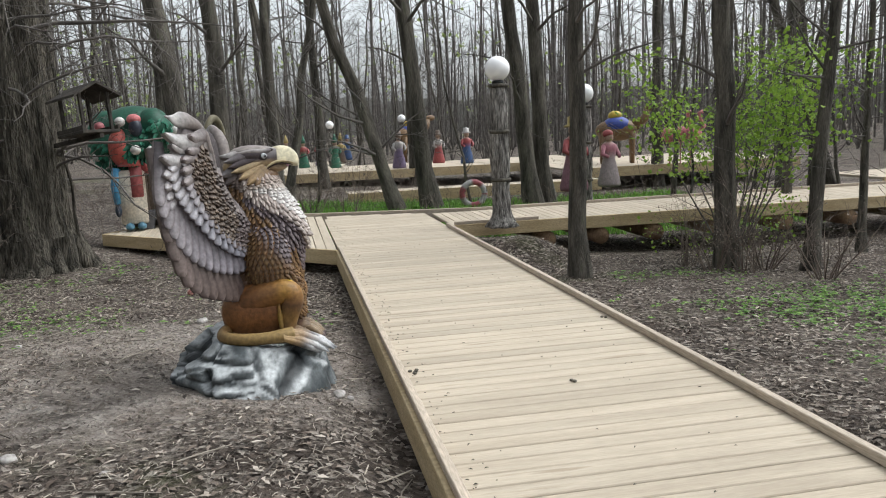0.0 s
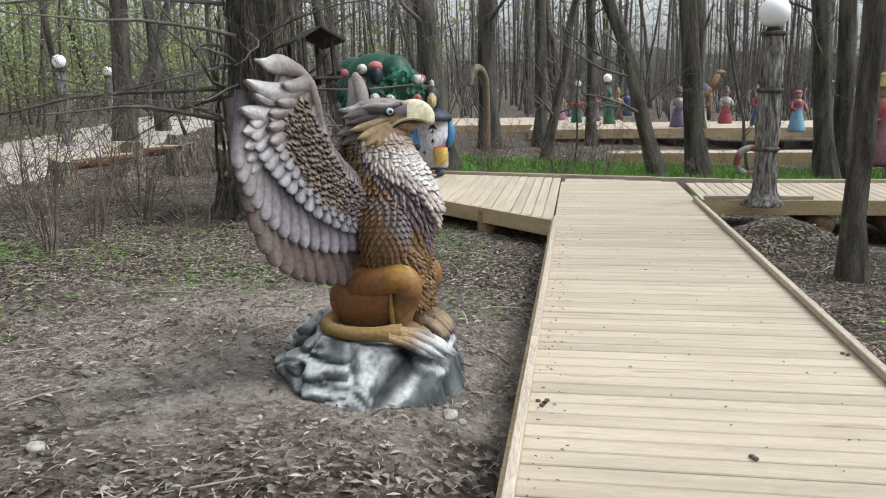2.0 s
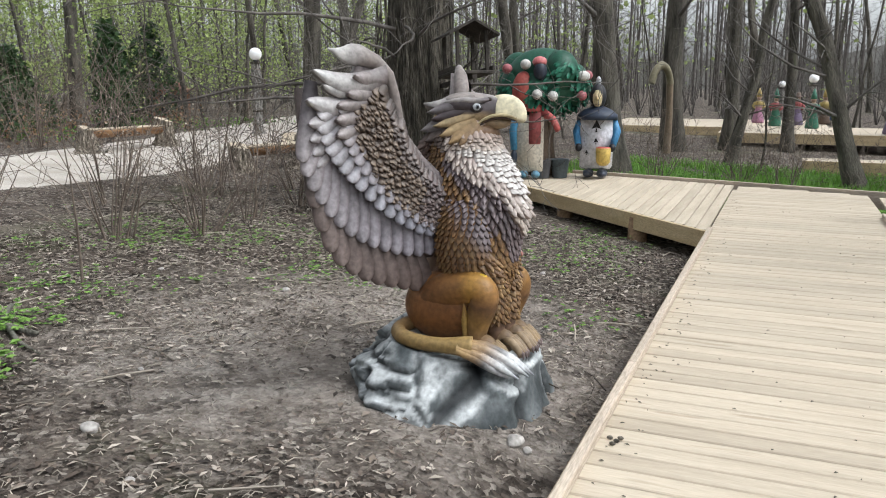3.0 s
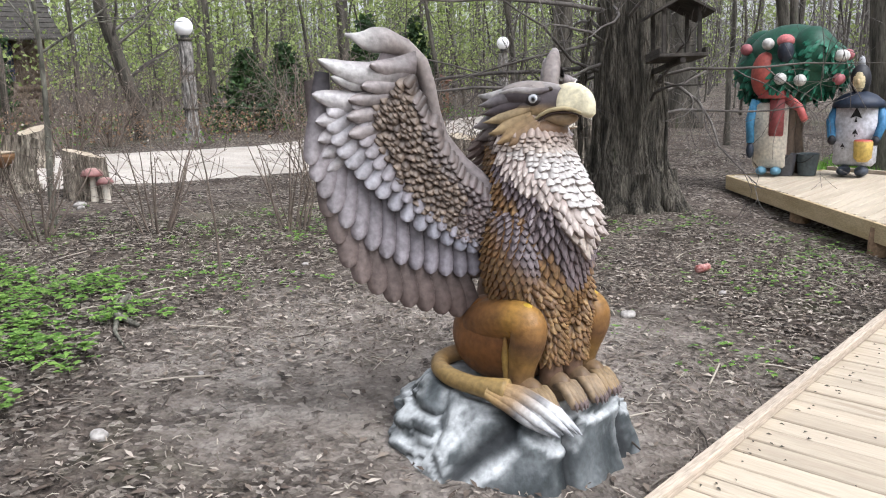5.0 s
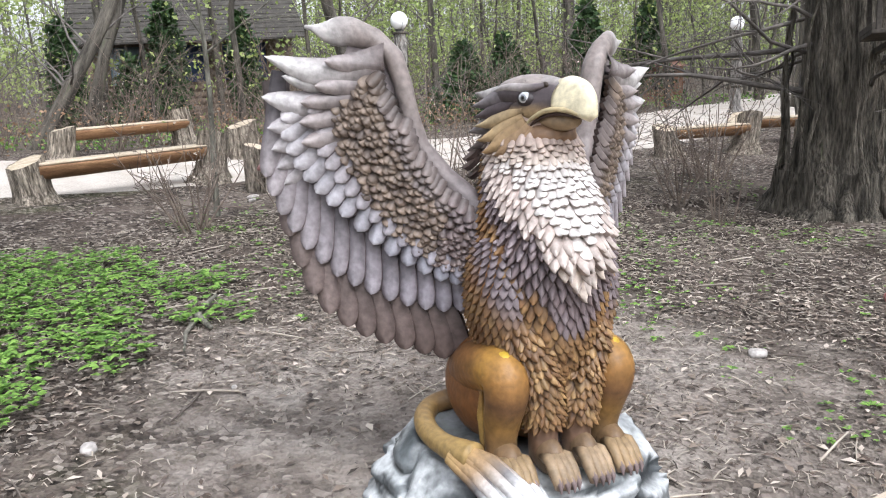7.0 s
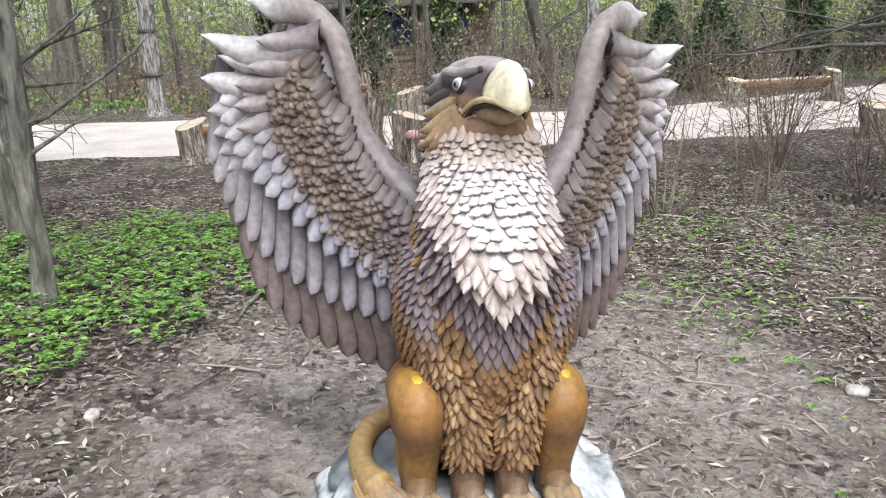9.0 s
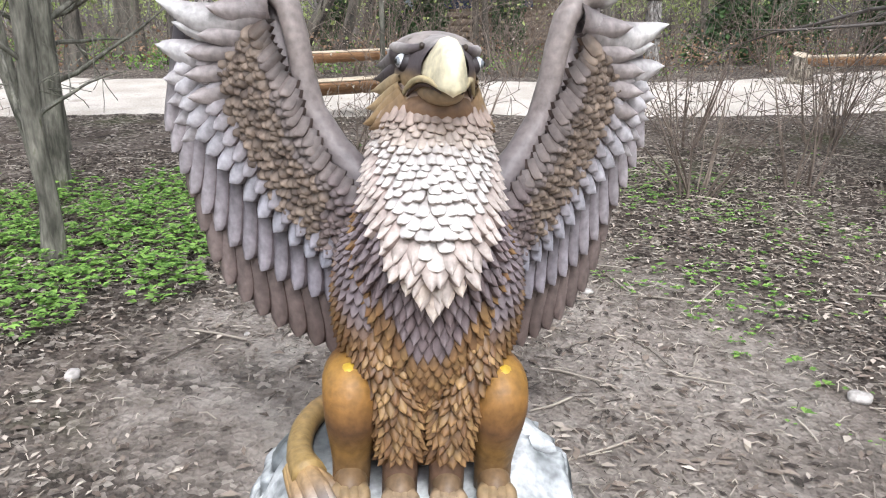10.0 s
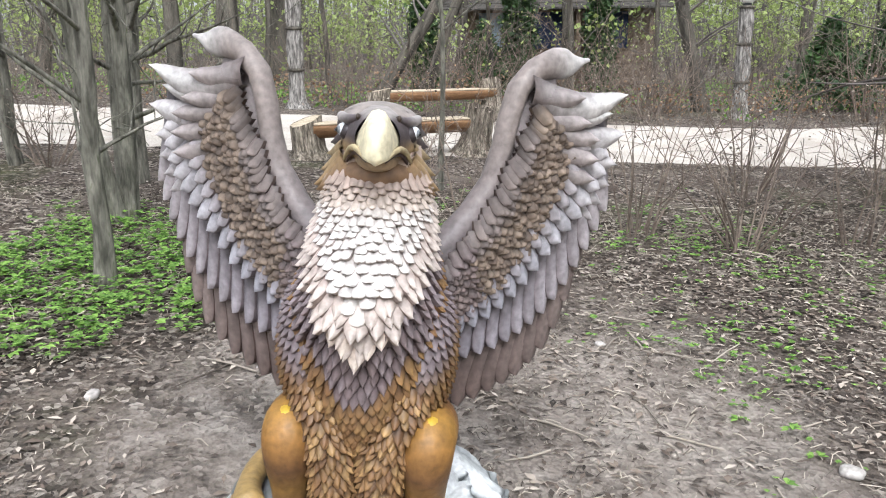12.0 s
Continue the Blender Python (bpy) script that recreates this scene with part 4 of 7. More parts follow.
def build_rock():
    """Split, ledged boulder: flat facets, cracks between them, ledges at the back, pale brushed tops; sky light and
    crack shade are in the paint.
    """
    s = Shape()
    seg, rows = 190, 60
    rk = random.Random(19)
    planes = [(Vector((0.13, 0.0, 1)).normalized(), 0.322)]
    for k in range(8):
        az, el = k * 0.785 + rk.uniform(-0.2, 0.2), rk.uniform(0.02, 0.32)
        planes.append((Vector((math.cos(el) * math.cos(az), math.cos(el) * math.sin(az), math.sin(el))), rk.uniform(0.435, 0.490)))
    for k in range(9):
        az, el = k * 0.698 + 0.3 + rk.uniform(-0.2, 0.2), rk.uniform(0.62, 0.95)
        planes.append((Vector((math.cos(el) * math.cos(az), math.cos(el) * math.sin(az), math.sin(el))), rk.uniform(0.415, 0.455)))
    grid, split = [], []
    for k in range(rows + 1):
        el = -0.22 + (math.pi / 2 + 0.22) * k / rows
        for i in range(seg):
            az = 2 * math.pi * i / seg
            d = Vector((math.cos(el) * math.cos(az), math.cos(el) * math.sin(az), math.sin(el)))
            w = d + 0.05 * Vector((noise.noise(d * 2.3), noise.noise(d * 2.3 + Vector((9, 0, 0))), noise.noise(d * 2.3 + Vector((0, 9, 0)))))
            best = sorted((h / max(0.05, w.dot(n)), j) for j, (n, h) in enumerate(planes))
            r, gap = best[0][0], best[1][0] - best[0][0]
            cut = (best[0][1] * 7 + best[1][1] * 13) % 3 == 0 and best[0][1] and best[1][1]
            crack = smooth01(gap / 0.055) if cut else 0.55 + 0.45 * smooth01(gap / 0.02)
            r -= 0.055 * (1 - crack)
            r += 0.030 * (((best[0][1] * 37) % 11) / 11 - 0.5) + 0.008 * noise.noise(d * 6) + 0.005 * noise.noise(d * 17)
            p = d * r
            if math.cos(az - 3.75) > 0.45 and p.z < 0.25:
                step = p.z / 0.080 + 0.4 * noise.noise(d * 2.0)
                q = step - math.floor(step)
                r += 0.034 * (0.5 - abs(q - 0.35)) - 0.012
                crack = min(crack, smooth01(abs(q - 0.93) / 0.16))
                p = d * r
            grid.append(Vector((p.x * 1.02, p.y * 1.09, p.z)))
            split.append(crack)
    paint = []
    for k in range(rows + 1):
        for i in range(seg):
            p = grid[k * seg + i]
            a, b = grid[min(k + 1, rows) * seg + i] - grid[max(k - 1, 0) * seg + i], grid[k * seg + (i + 1) % seg] - grid[k * seg + i - 1]
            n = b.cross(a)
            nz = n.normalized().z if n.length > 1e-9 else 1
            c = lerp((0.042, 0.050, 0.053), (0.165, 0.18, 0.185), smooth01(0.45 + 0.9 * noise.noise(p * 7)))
            # white dry-brushing on up-facing planes, which also paints in the sky light
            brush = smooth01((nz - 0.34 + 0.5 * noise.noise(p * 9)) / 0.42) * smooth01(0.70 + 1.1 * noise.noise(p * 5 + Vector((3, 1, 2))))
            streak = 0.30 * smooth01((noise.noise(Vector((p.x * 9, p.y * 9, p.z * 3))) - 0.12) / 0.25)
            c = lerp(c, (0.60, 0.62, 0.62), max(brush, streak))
            # cracks go near black, their shade put into the paint
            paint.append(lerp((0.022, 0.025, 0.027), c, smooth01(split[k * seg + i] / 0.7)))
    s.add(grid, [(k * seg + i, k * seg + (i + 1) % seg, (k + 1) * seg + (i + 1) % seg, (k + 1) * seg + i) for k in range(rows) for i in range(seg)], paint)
    return s


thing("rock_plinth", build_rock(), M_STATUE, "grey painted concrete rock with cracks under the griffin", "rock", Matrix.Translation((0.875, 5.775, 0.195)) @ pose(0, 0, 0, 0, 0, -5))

# ---- lamp posts carved like tree trunks ----
def build_lamp(height, width):
    root = new("lamp_post")
    n = 40
    s = Shape()
    joints = [0.0, 0.34, 0.68, 1.0]
    for a, b in zip(joints, joints[1:]):
        rings = []
        for k in range(15):
            t = a + (b - a) * k / 14
            foot = 1 + 0.75 * max(0, 1 - t / 0.13) ** 2
            belly = 0.86 + 0.18 * math.sin(math.pi * k / 14) if a > 0 else 1.0 - 0.12 * k / 14
            r = width * belly * foot * (1 - 0.10 * t)
            rings.append([(r * (1 + 0.13 * math.sin(9 * q + 2.5 * math.sin(4 * t * 3 + q)) + 0.05 * math.sin(17 * q + 9 * t)) * math.cos(q), r * (1 + 0.13 * math.sin(9 * q + 2.5 * math.sin(4 * t * 3 + q))) * math.sin(q), height * t) for q in [2 * math.pi * i / n for i in range(n)]])
        loft(s, rings, cols=[(1, 1, 1)] * 15)
    part("carved_trunk", s, M_POST, root)
    for z in (0.34, 0.68, 1.0):
        s = Shape()
        loft(s, [[(r * math.cos(q), r * math.sin(q), z * height + h) for q in [2 * math.pi * i / 24 for i in range(24)]] for r, h in ((width * 0.9, -0.03), (width * 1.12, -0.018), (width * 1.12, 0.012), (width * 0.9, 0.022))])
        part("band", s, M_BARK, root)
    s = Shape()
    loft(s, [[(r * math.cos(q), r * math.sin(q), height + h) for q in [2 * math.pi * i / 20 for i in range(20)]] for r, h in ((0.075, 0.02), (0.08, 0.04), (0.07, 0.06), (0.06, 0.065))])
    part("collar", s, M_BLACK, root)
    s = Shape()
    ball(s, (0, 0, height + 0.06 + 0.155), 0.165, 28, 18)
    part("globe", s, globe_mat, root, "white opal glass globe")
    return root


lamp = build_lamp(1.88, 0.125)
lamp.matrix_world = pose(3.99, 11.38, 0.28)
tagged(lamp, "carved grey tree-trunk lamp post with white globe on soil mound", "lamp post", "park lamp posts")
for x, y, zt in ((7.15, 16.5, 2.15), (2.9, 31.0, 1.75), (1.9, 38.0, 1.55), (6.3, 36, 1.9), (-9.6, 18.9, 2.33), (-12.2, 12.05, 2.70), (-11.1, 3.9, 3.0), (-14.0, 28.0, 2.3)):
    c = copy_thing(lamp, pose(x, y, ground_z(x, y) - 0.03, 0, 0, x * 40))
    c.scale = [max(0.8, (zt - ground_z(x, y) + 0.03) / 2.095)] * 3
    tagged(c, "carved grey tree-trunk lamp post with white globe among trees")

# ---- trees ----
def limb(s, rng, p, d, length, r, depth, sides, bend=0.25, slot=0, segs=4, kids=4, droop=0.0, min_r=0.0025):
    pts, rad = [Vector(p)], [r]
    d = Vector(d).normalized()
    for k in range(segs):
        d = (d + Vector((rng.uniform(-bend, bend), rng.uniform(-bend, bend), rng.uniform(-bend, bend) * 0.6 - droop))).normalized()
        pts.append(pts[-1] + d * (length / segs))
        rad.append(max(min_r, r * (1 - 0.85 * (k + 1) / segs)))
    tube(s, pts, rad, sides, slot=slot)
    if depth:
        for _ in range(kids):
            t = rng.uniform(0.25, 1.0)
            k = min(int(t * segs), segs - 1)
            q = pts[k].lerp(pts[k + 1], t * segs - k)
            side = d.orthogonal()
            side.rotate(Matrix.Rotation(rng.uniform(0, 6.28), 3, d))
            limb(s, rng, q, d * 0.7 + side * rng.uniform(0.5, 1.1) + Vector((0, 0, 0.15)), length * rng.uniform(0.35, 0.6), max(min_r, r * (1 - 0.8 * t) * 0.55), depth - 1, max(3, sides - 1), bend, slot, max(2, segs - 1), max(2, kids - 1), droop, min_r)
    return pts


def leaves(s, rng, centre, spread, count, size, slot=0, flat=0.6):
    for _ in range(count):
        p = Vector(centre) + Vector((rng.gauss(0, spread), rng.gauss(0, spread), rng.gauss(0, spread * flat)))
        a, b = Vector((rng.gauss(0, 1), rng.gauss(0, 1), rng.gauss(0, 0.6))).normalized(), None
        b = a.orthogonal()
        b.rotate(Matrix.Rotation(rng.uniform(0, 6.28), 3, a))
        q = size * rng.uniform(0.6, 1.3)
        mid = p + a * q * 0.5 + a.cross(b) * q * 0.10
        s.add([p, mid + b * q * 0.32, p + a * q, mid - b * q * 0.32], [(0, 1, 2), (0, 2, 3)], slot=slot)


def build_tree(seed, height=12.0, r=0.15, lean=(0.0, 0.0), start=2.4, branches=16, green=0, bend=0.10, bark=None, leaf_mat=None, fork=False, twig_depth=2, reach=1.0):
    """A bare tree: bent trunk, limbs and twigs; green adds young leaves."""
    rng = random.Random(seed)
    root = new("tree")
    s = Shape()
    pts, rad = [], []
    n = 14
    x = y = 0.0
    for k in range(n + 1):
        t = k / n
        pts.append((x + lean[0] * t * height, y + lean[1] * t * height, height * t - 0.15))
        x += rng.uniform(-bend, bend) * height / n * 0.6
        y += rng.uniform(-bend, bend) * height / n * 0.6
        flare = 1 + 0.5 * max(0, 1 - t * height / 0.35) ** 2
        rad.append(max(0.01, r * flare * (1 - 0.86 * t ** 1.1)))
    fine = [curve_at(pts, k / 42) for k in range(43)]
    fr = [curve_at([(q,) for q in rad], k / 42)[0] for k in range(43)]
    tube(s, fine, fr, 12, rough=0.05, rng=rng)
    part("trunk", s, bark or M_BARK, root)
    s = Shape()
    lv = Shape()
    for b in range(branches):
        z = rng.uniform(start, height * 0.95)
        k = z / height
        p = curve_at(pts, k)
        a = rng.uniform(0, 6.28)
        up = rng.uniform(0.1, 0.9)
        ln = rng.uniform(0.5, 1.0) * (2.6 - 1.3 * k) * reach
        tips = limb(s, rng, p, (math.cos(a), math.sin(a), up), ln, max(0.010, r * 0.26 * (1 - 0.6 * k)), twig_depth, 4, 0.30, segs=3, kids=4, min_r=0.0035)
        if green:
            for q in tips[1:]:
                leaves(lv, rng, q, 0.35, green, 0.075)
    tagged(part("crown", s, M_TWIG, root, "thin bare grey branches"), kind="stuff")
    if green:
        tagged(part("foliage", lv, leaf_mat or M_BUD, root, "sparse young green leaves", smooth=False), kind="stuff")
    return root


BARE = "bare grey-brown forest tree with thin leafless branches"
BUDDING = "slender forest tree with a haze of young green leaves"
trees = {
    "a": build_tree(1, 13, 0.15, branches=20), "b": build_tree(2, 12, 0.11, (0.03, 0.02), branches=22, start=1.6), "c": build_tree(3, 14, 0.19, (-0.02, 0.01), branches=20),
    "d": build_tree(4, 10, 0.06, (0.06, -0.03), branches=18, start=1.0, bend=0.2), "e": build_tree(5, 12, 0.13, (-0.05, 0.03), branches=22, start=1.2, bend=0.16),
    "g": build_tree(6, 9, 0.07, (0.02, 0.02), branches=16, start=0.8, green=12, bend=0.2), "h": build_tree(7, 11, 0.10, branches=18, start=1.0, green=10), "j": build_tree(8, 6, 0.035, (0.05, 0.05), branches=20, start=0.4, bend=0.25, reach=0.7),
}
used = set()


def plant_tree(kind, x, y, scale=1.0, turn=0.0, label=BARE, lean=(0, 0)):
    m = pose(x, y, ground_z(x, y) - 0.02, lean[0], lean[1], turn) @ Matrix.Scale(scale, 4)
    if kind in used:
        ob = copy_thing(trees[kind], m)
        ob.scale = (scale, scale, scale)
    else:
        ob = trees[kind]
        ob.matrix_basis = m
        used.add(kind)
    tagged(ob, label, "tree", "forest trees")
    return ob


# the trees that stand near, each at its place
near_trees = [("a", 4.36, 9.40, 0.72, 40), ("c", 6.40, 9.75, 0.72, 10), ("b", 7.15, 9.25, 0.8, 80), ("c", 11.0, 15.6, 0.8, 130), ("e", 3.45, 17.6, 1.15, 200), ("a", 4.22, 17.8, 1.25, 300), ("c", 6.65, 18.4, 1.0, 77),
              ("a", 7.1, 18.8, 1.25, 15), ("c", 11.3, 21.8, 0.9, 250), ("a", 12.6, 15.9, 0.85, 310), ("c", -0.45, 16.7, 1.15, 33), ("c", -0.3, 22.9, 1.3, 61), ("a", 9.3, 12.9, 0.6, 97), ("b", 8.6, 10.2, 0.55, 20), ("e", 12.3, 11.0, 1.1, 160),
              ("c", -6.2, 21.5, 1.7, 5), ("a", -4.9, 25.0, 1.2, 70), ("c", -9.4, 21.0, 1.3, 140), ("a", 0.9, 24.0, 1.2, 190), ("b", 2.3, 25.0, 1.3, 210), ("e", 1.2, 20.5, 0.9, 260), ("c", 5.3, 26, 1.2, 30),
              ("e", -12.37, 5.17, 1.0, 280), ("b", -14.2, 6.0, 1.1, 100), ("c", -14.5, 2.0, 1.3, 10), ("a", -12.0, 1.6, 1.0, 50), ("c", -19.0, 2.4, 1.5, 90), ("h", -16.0, 15.0, 1.0, 10), ("h", -17.2, 9.6, 0.9, 70), ("g", -15.2, 7.6, 0.8, 130), ("e", -18.5, 7.0, 0.9, 20), ("g", -16.2, 11.6, 0.9, 230), ("a", -15.5, 19.0, 1.3, 45)]
leaning = {(3.45, 17.6): (0, -15), (4.22, 17.8): (0, -6), (-0.45, 16.7): (0, -5), (6.65, 18.4): (2, -4), (7.1, 18.8): (0, -3), (7.15, 9.25): (0, 3), (12.6, 15.9): (0, -22), (-9.4, 21.0): (6, 8), (1.2, 20.5): (0, 12), (-4.9, 25.0): (0, -9), (-12.37, 5.17): (-26, 0), (-14.2, 6.0): (-20, 0)}
for k, x, y, sc, turn in near_trees:
    plant_tree(k, x, y, sc, 0 if (x, y) in leaning else turn, lean=leaning.get((x, y), (0, 0)))

rf = random.Random(21)


def free_spot(x, y):
    if DECK_L - 1.5 < x < DECK_R + 1.4 and -12 < y < 15:
        return False
    if -13.4 < x < -5.0 and -20 < y < 18:
        return False
    if -6.5 < x < 5.5 and -3 < y < 17.0:
        return False
    if 2 < x < 13 and 10 < y < 15.2:
        return False
    if x > -2 and x < 22 and 19 < y < 34 and rf.random() < 0.72:
        return False
    if -27 < x < -14 and 5 < y < 16 and rf.random() < 0.85:
        return False
    return True


count = 0
while count < 150:
    a, d = rf.uniform(0, 2 * math.pi), 9 + 50 * rf.random() ** 0.8
    x, y = 1 + d * math.cos(a), 8 + d * math.sin(a)
    if not free_spot(x, y) or (y < -4 and rf.random() < 0.6):
        continue
    west = x < -12
    kind = rf.choice("abdghhghjgeh" if west else "aabbcddejjea")
    plant_tree(kind, x, y, rf.uniform(0.75, 1.35), rf.uniform(0, 360), BUDDING if kind in "gh" else BARE, (rf.gauss(0, 6), rf.gauss(0, 6)))
    count += 1

count = 0
while count < 75:
    a, d = rf.uniform(0, 2 * math.pi), 10 + 22 * rf.random()
    x, y = 1 + d * math.cos(a), 9 + d * math.sin(a)
    if not free_spot(x, y) or y < 2:
        continue
    kind = rf.choice("jjd" if x > -12 else "gjgd")
    plant_tree(kind, x, y, rf.uniform(0.7, 1.2), rf.uniform(0, 360), BUDDING if kind == "g" else "thin bare understorey tree with many fine twigs", (rf.uniform(-7, 7), rf.uniform(-7, 7)))
    count += 1

# far woods: trunks, brush and haze of twigs
s, sl = Shape(), Shape()
rw = random.Random(5)
for _ in range(2700):
    a, d = rw.uniform(0, 2 * math.pi), 42 + 75 * rw.random()
    x, y = d * math.cos(a), 8 + d * math.sin(a)
    r, h = rw.uniform(0.04, 0.15), rw.uniform(9, 17)
    z = ground_z(x, y) - 0.3
    lx, ly = rw.uniform(-0.8, 0.8), rw.uniform(-0.8, 0.8)
    tube(s, [(x, y, z), (x + lx * 0.4, y + ly * 0.4, z + h * 0.5), (x + lx, y + ly, z + h)], [r, r * 0.75, r * 0.3], 4)
    for _ in range(16 if y > 8 else 10):
        t = rw.uniform(0.1, 0.95)
        p = Vector((x + lx * t, y + ly * t, z + h * t))
        q = p + Vector((rw.uniform(-2, 2), rw.uniform(-2, 2), rw.uniform(0.3, 2.0)))
        tube(s, [p, p.lerp(q, 0.5) + Vector((0, 0, 0.2)), q], [r * 0.26, r * 0.16, 0.010], 3)
    if x < -10 or rw.random() < 0.10:
        leaves(sl, rw, (x, y, z + rw.uniform(1, 8)), 1.6, 26, 0.34)
for _ in range(2300):
    a, d = rw.uniform(0, 2 * math.pi), 30 + 70 * rw.random()
    x, y = d * math.cos(a), 8 + d * math.sin(a)
    if not free_spot(x, y):
        continue
    z = ground_z(x, y)
    for _ in range(5):
        tube(s, [(x, y, z - 0.1), (x + rw.uniform(-1, 1), y + rw.uniform(-1, 1), z + rw.uniform(1.5, 4.5))], [0.03, 0.008], 3)
for _ in range(4300):
    x, y = rw.uniform(-42, -14.0), rw.uniform(-12, 48)
    if -26 < x < -15 and 6 < y < 14 and rw.random() < 0.8:
        continue
    leaves(sl, rw, (x, y, ground_z(x, y) + rw.uniform(0.8, 7.5)), 0.55, 26, 0.12)
thing("far_woods", s, M_TWIG, "dense grey leafless woods in the distance", "woods", kind="stuff")
thing("far_spring_leaves", sl, M_BUD, "green haze of young leaves in the distant woods", "foliage", kind="stuff", smooth=False)

# backdrop of woods behind all, pale with distance haze mixed into its colour
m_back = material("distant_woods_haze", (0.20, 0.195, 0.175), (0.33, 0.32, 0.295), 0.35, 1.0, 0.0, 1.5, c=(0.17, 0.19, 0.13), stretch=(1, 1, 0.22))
s = Shape()
n = 180
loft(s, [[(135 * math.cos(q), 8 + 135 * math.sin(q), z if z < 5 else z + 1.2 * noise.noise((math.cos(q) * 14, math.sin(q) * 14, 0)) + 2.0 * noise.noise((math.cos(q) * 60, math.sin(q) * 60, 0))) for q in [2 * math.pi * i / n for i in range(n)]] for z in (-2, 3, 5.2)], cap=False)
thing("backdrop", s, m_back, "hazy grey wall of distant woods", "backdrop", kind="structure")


# big old tree with suckers and a bird feeder
def build_old_tree():
    root = new("old_tree")
    rng = random.Random(3)
    s = Shape()
    rings = []
    n = 64
    for k in range(40):
        z = -0.3 + 8.3 * k / 39
        r = (0.40 + 0.34 * max(0, 1 - (z + 0.1) / 1.0) ** 2.2) * (1 - 0.035 * max(0, z))
        rings.append([((r * (1 + 0.07 * math.sin(7 * q + 0.4 * z) + 0.05 * math.sin(13 * q - 0.7 * z) + (0.14 * math.sin(5 * q + 1) * max(0, 1 - z / 0.9) if z < 0.9 else 0) + rng.uniform(-0.015, 0.015))) * math.cos(q) + 0.035 * z, r * (1 + 0.07 * math.sin(7 * q + 0.4 * z) + 0.05 * math.sin(13 * q - 0.7 * z)) * math.sin(q), z) for q in [2 * math.pi * i / n for i in range(n)]])
    loft(s, rings)
    part("trunk", s, M_OAKBARK, root, "thick furrowed grey-brown trunk")
    s = Shape()
    for k in range(54):
        a, z = rng.uniform(0, 6.28), rng.uniform(0.9, 4.5)
        limb(s, rng, (0.38 * math.cos(a), 0.38 * math.sin(a), z), (math.cos(a), math.sin(a), rng.uniform(-0.5, 0.7)), rng.uniform(0.8, 2.4), 0.022, 2, 5, 0.42, segs=6, kids=4, droop=0.05, min_r=0.003)
    for a, z, ln in ((3.5, 1.6, 4.2), (3.2, 2.6, 4.5), (3.9, 3.2, 3.8), (4.4, 2.2, 3.0), (5.6, 2.9, 3.0), (2.8, 3.6, 5.0), (4.0, 1.2, 2.6)):
        limb(s, rng, (0.36 * math.cos(a), 0.36 * math.sin(a), z), (math.cos(a), math.sin(a), 0.05), ln, 0.030, 3, 6, 0.25, segs=7, kids=5, droop=0.03, min_r=0.003)
    tagged(part("crown", s, M_TWIG, root, "tangle of thin drooping branches"), kind="stuff")
    for k in range(7):
        s = Shape()
        a = rng.uniform(3.4, 6.3)
        x, y = 0.60 * math.cos(a), 0.60 * math.sin(a)
        top = rng.uniform(1.4, 3.4)
        pts = [(x * (1 - 0.24 * t / 8) + rng.uniform(-0.05, 0.05), y * (1 - 0.24 * t / 8) + rng.uniform(-0.05, 0.05), -0.05 + top * t / 8) for t in range(9)]
        tube(s, pts, [0.026 * (1 - 0.07 * t) for t in range(9)], 6, rng=rng)
        part("sucker", s, M_OAKBARK, root)
    for k in range(9):
        s = Shape()
        a = 2.9 + 3.7 * k / 8 + rng.uniform(-0.15, 0.15)
        ln = rng.uniform(0.05, 0.11)
        pts = [((0.42 + ln * j) * math.cos(a + 0.03 * j * rng.uniform(-1, 1)), (0.42 + ln * j) * math.sin(a), 0.42 * math.exp(-j * 0.75) - 0.02 * j) for j in range(7)]
        tube(s, pts, [0.17, 0.15, 0.12, 0.09, 0.07, 0.05, 0.03], 9, rough=0.15, rng=rng)
        part("root", s, M_OAKBARK, root)
    return root


old = build_old_tree()
old.matrix_world = pose(-1.98, 11.6, ground_z(-1.98, 11.6) - 0.05)
tagged(old, "huge old tree with furrowed bark, root flare and drooping twigs", "tree")


def build_feeder():
    root = new("bird_feeder")
    m = material("dark_old_timber", (0.035, 0.03, 0.026), (0.075, 0.065, 0.055), 5, 0.9, 0.4, 30)
    s = Shape()
    for sg in (-1, 1):
        v = [(-0.36, 0, 0.30), (0.36, 0, 0.30), (0.36, 0.34 * sg, 0.12), (-0.36, 0.34 * sg, 0.12)]
        s.add(v + [(a, b, c - 0.03) for a, b, c in v], [(0, 1, 2, 3), (7, 6, 5, 4), (0, 4, 5, 1), (1, 5, 6, 2), (2, 6, 7, 3), (3, 7, 4, 0)])
    part("roof", s, m, root, smooth=False)
    for x in (-0.24, 0.24):
        for y in (-0.2, 0.2):
            s = Shape()
            box(s, (x - 0.02, y - 0.02, -0.34), (x + 0.02, y + 0.02, 0.18))
            part("post", s, m, root, smooth=False)
    s = Shape()
    box(s, (-0.32, -0.27, -0.38), (0.32, 0.27, -0.34), bev=0.006)
    box(s, (-0.32, -0.27, -0.338), (0.32, -0.245, -0.28))
    box(s, (-0.32, 0.245, -0.338), (0.32, 0.27, -0.28))
    part("tray", s, m, root, smooth=False)
    s = Shape()
    box(s, (-1.75, -0.03, -0.44), (0.30, 0.03, -0.385))
    part("bracket", s, m, root, smooth=False)
    return root


feeder = build_feeder()
feeder.matrix_world = pose(-1.05, 10.9, 2.06, 0, -6, -47)
feeder.scale = (0.85, 0.85, 0.85)
tagged(feeder, "dark wooden roofed bird feeder fixed to the old tree", "bird feeder")


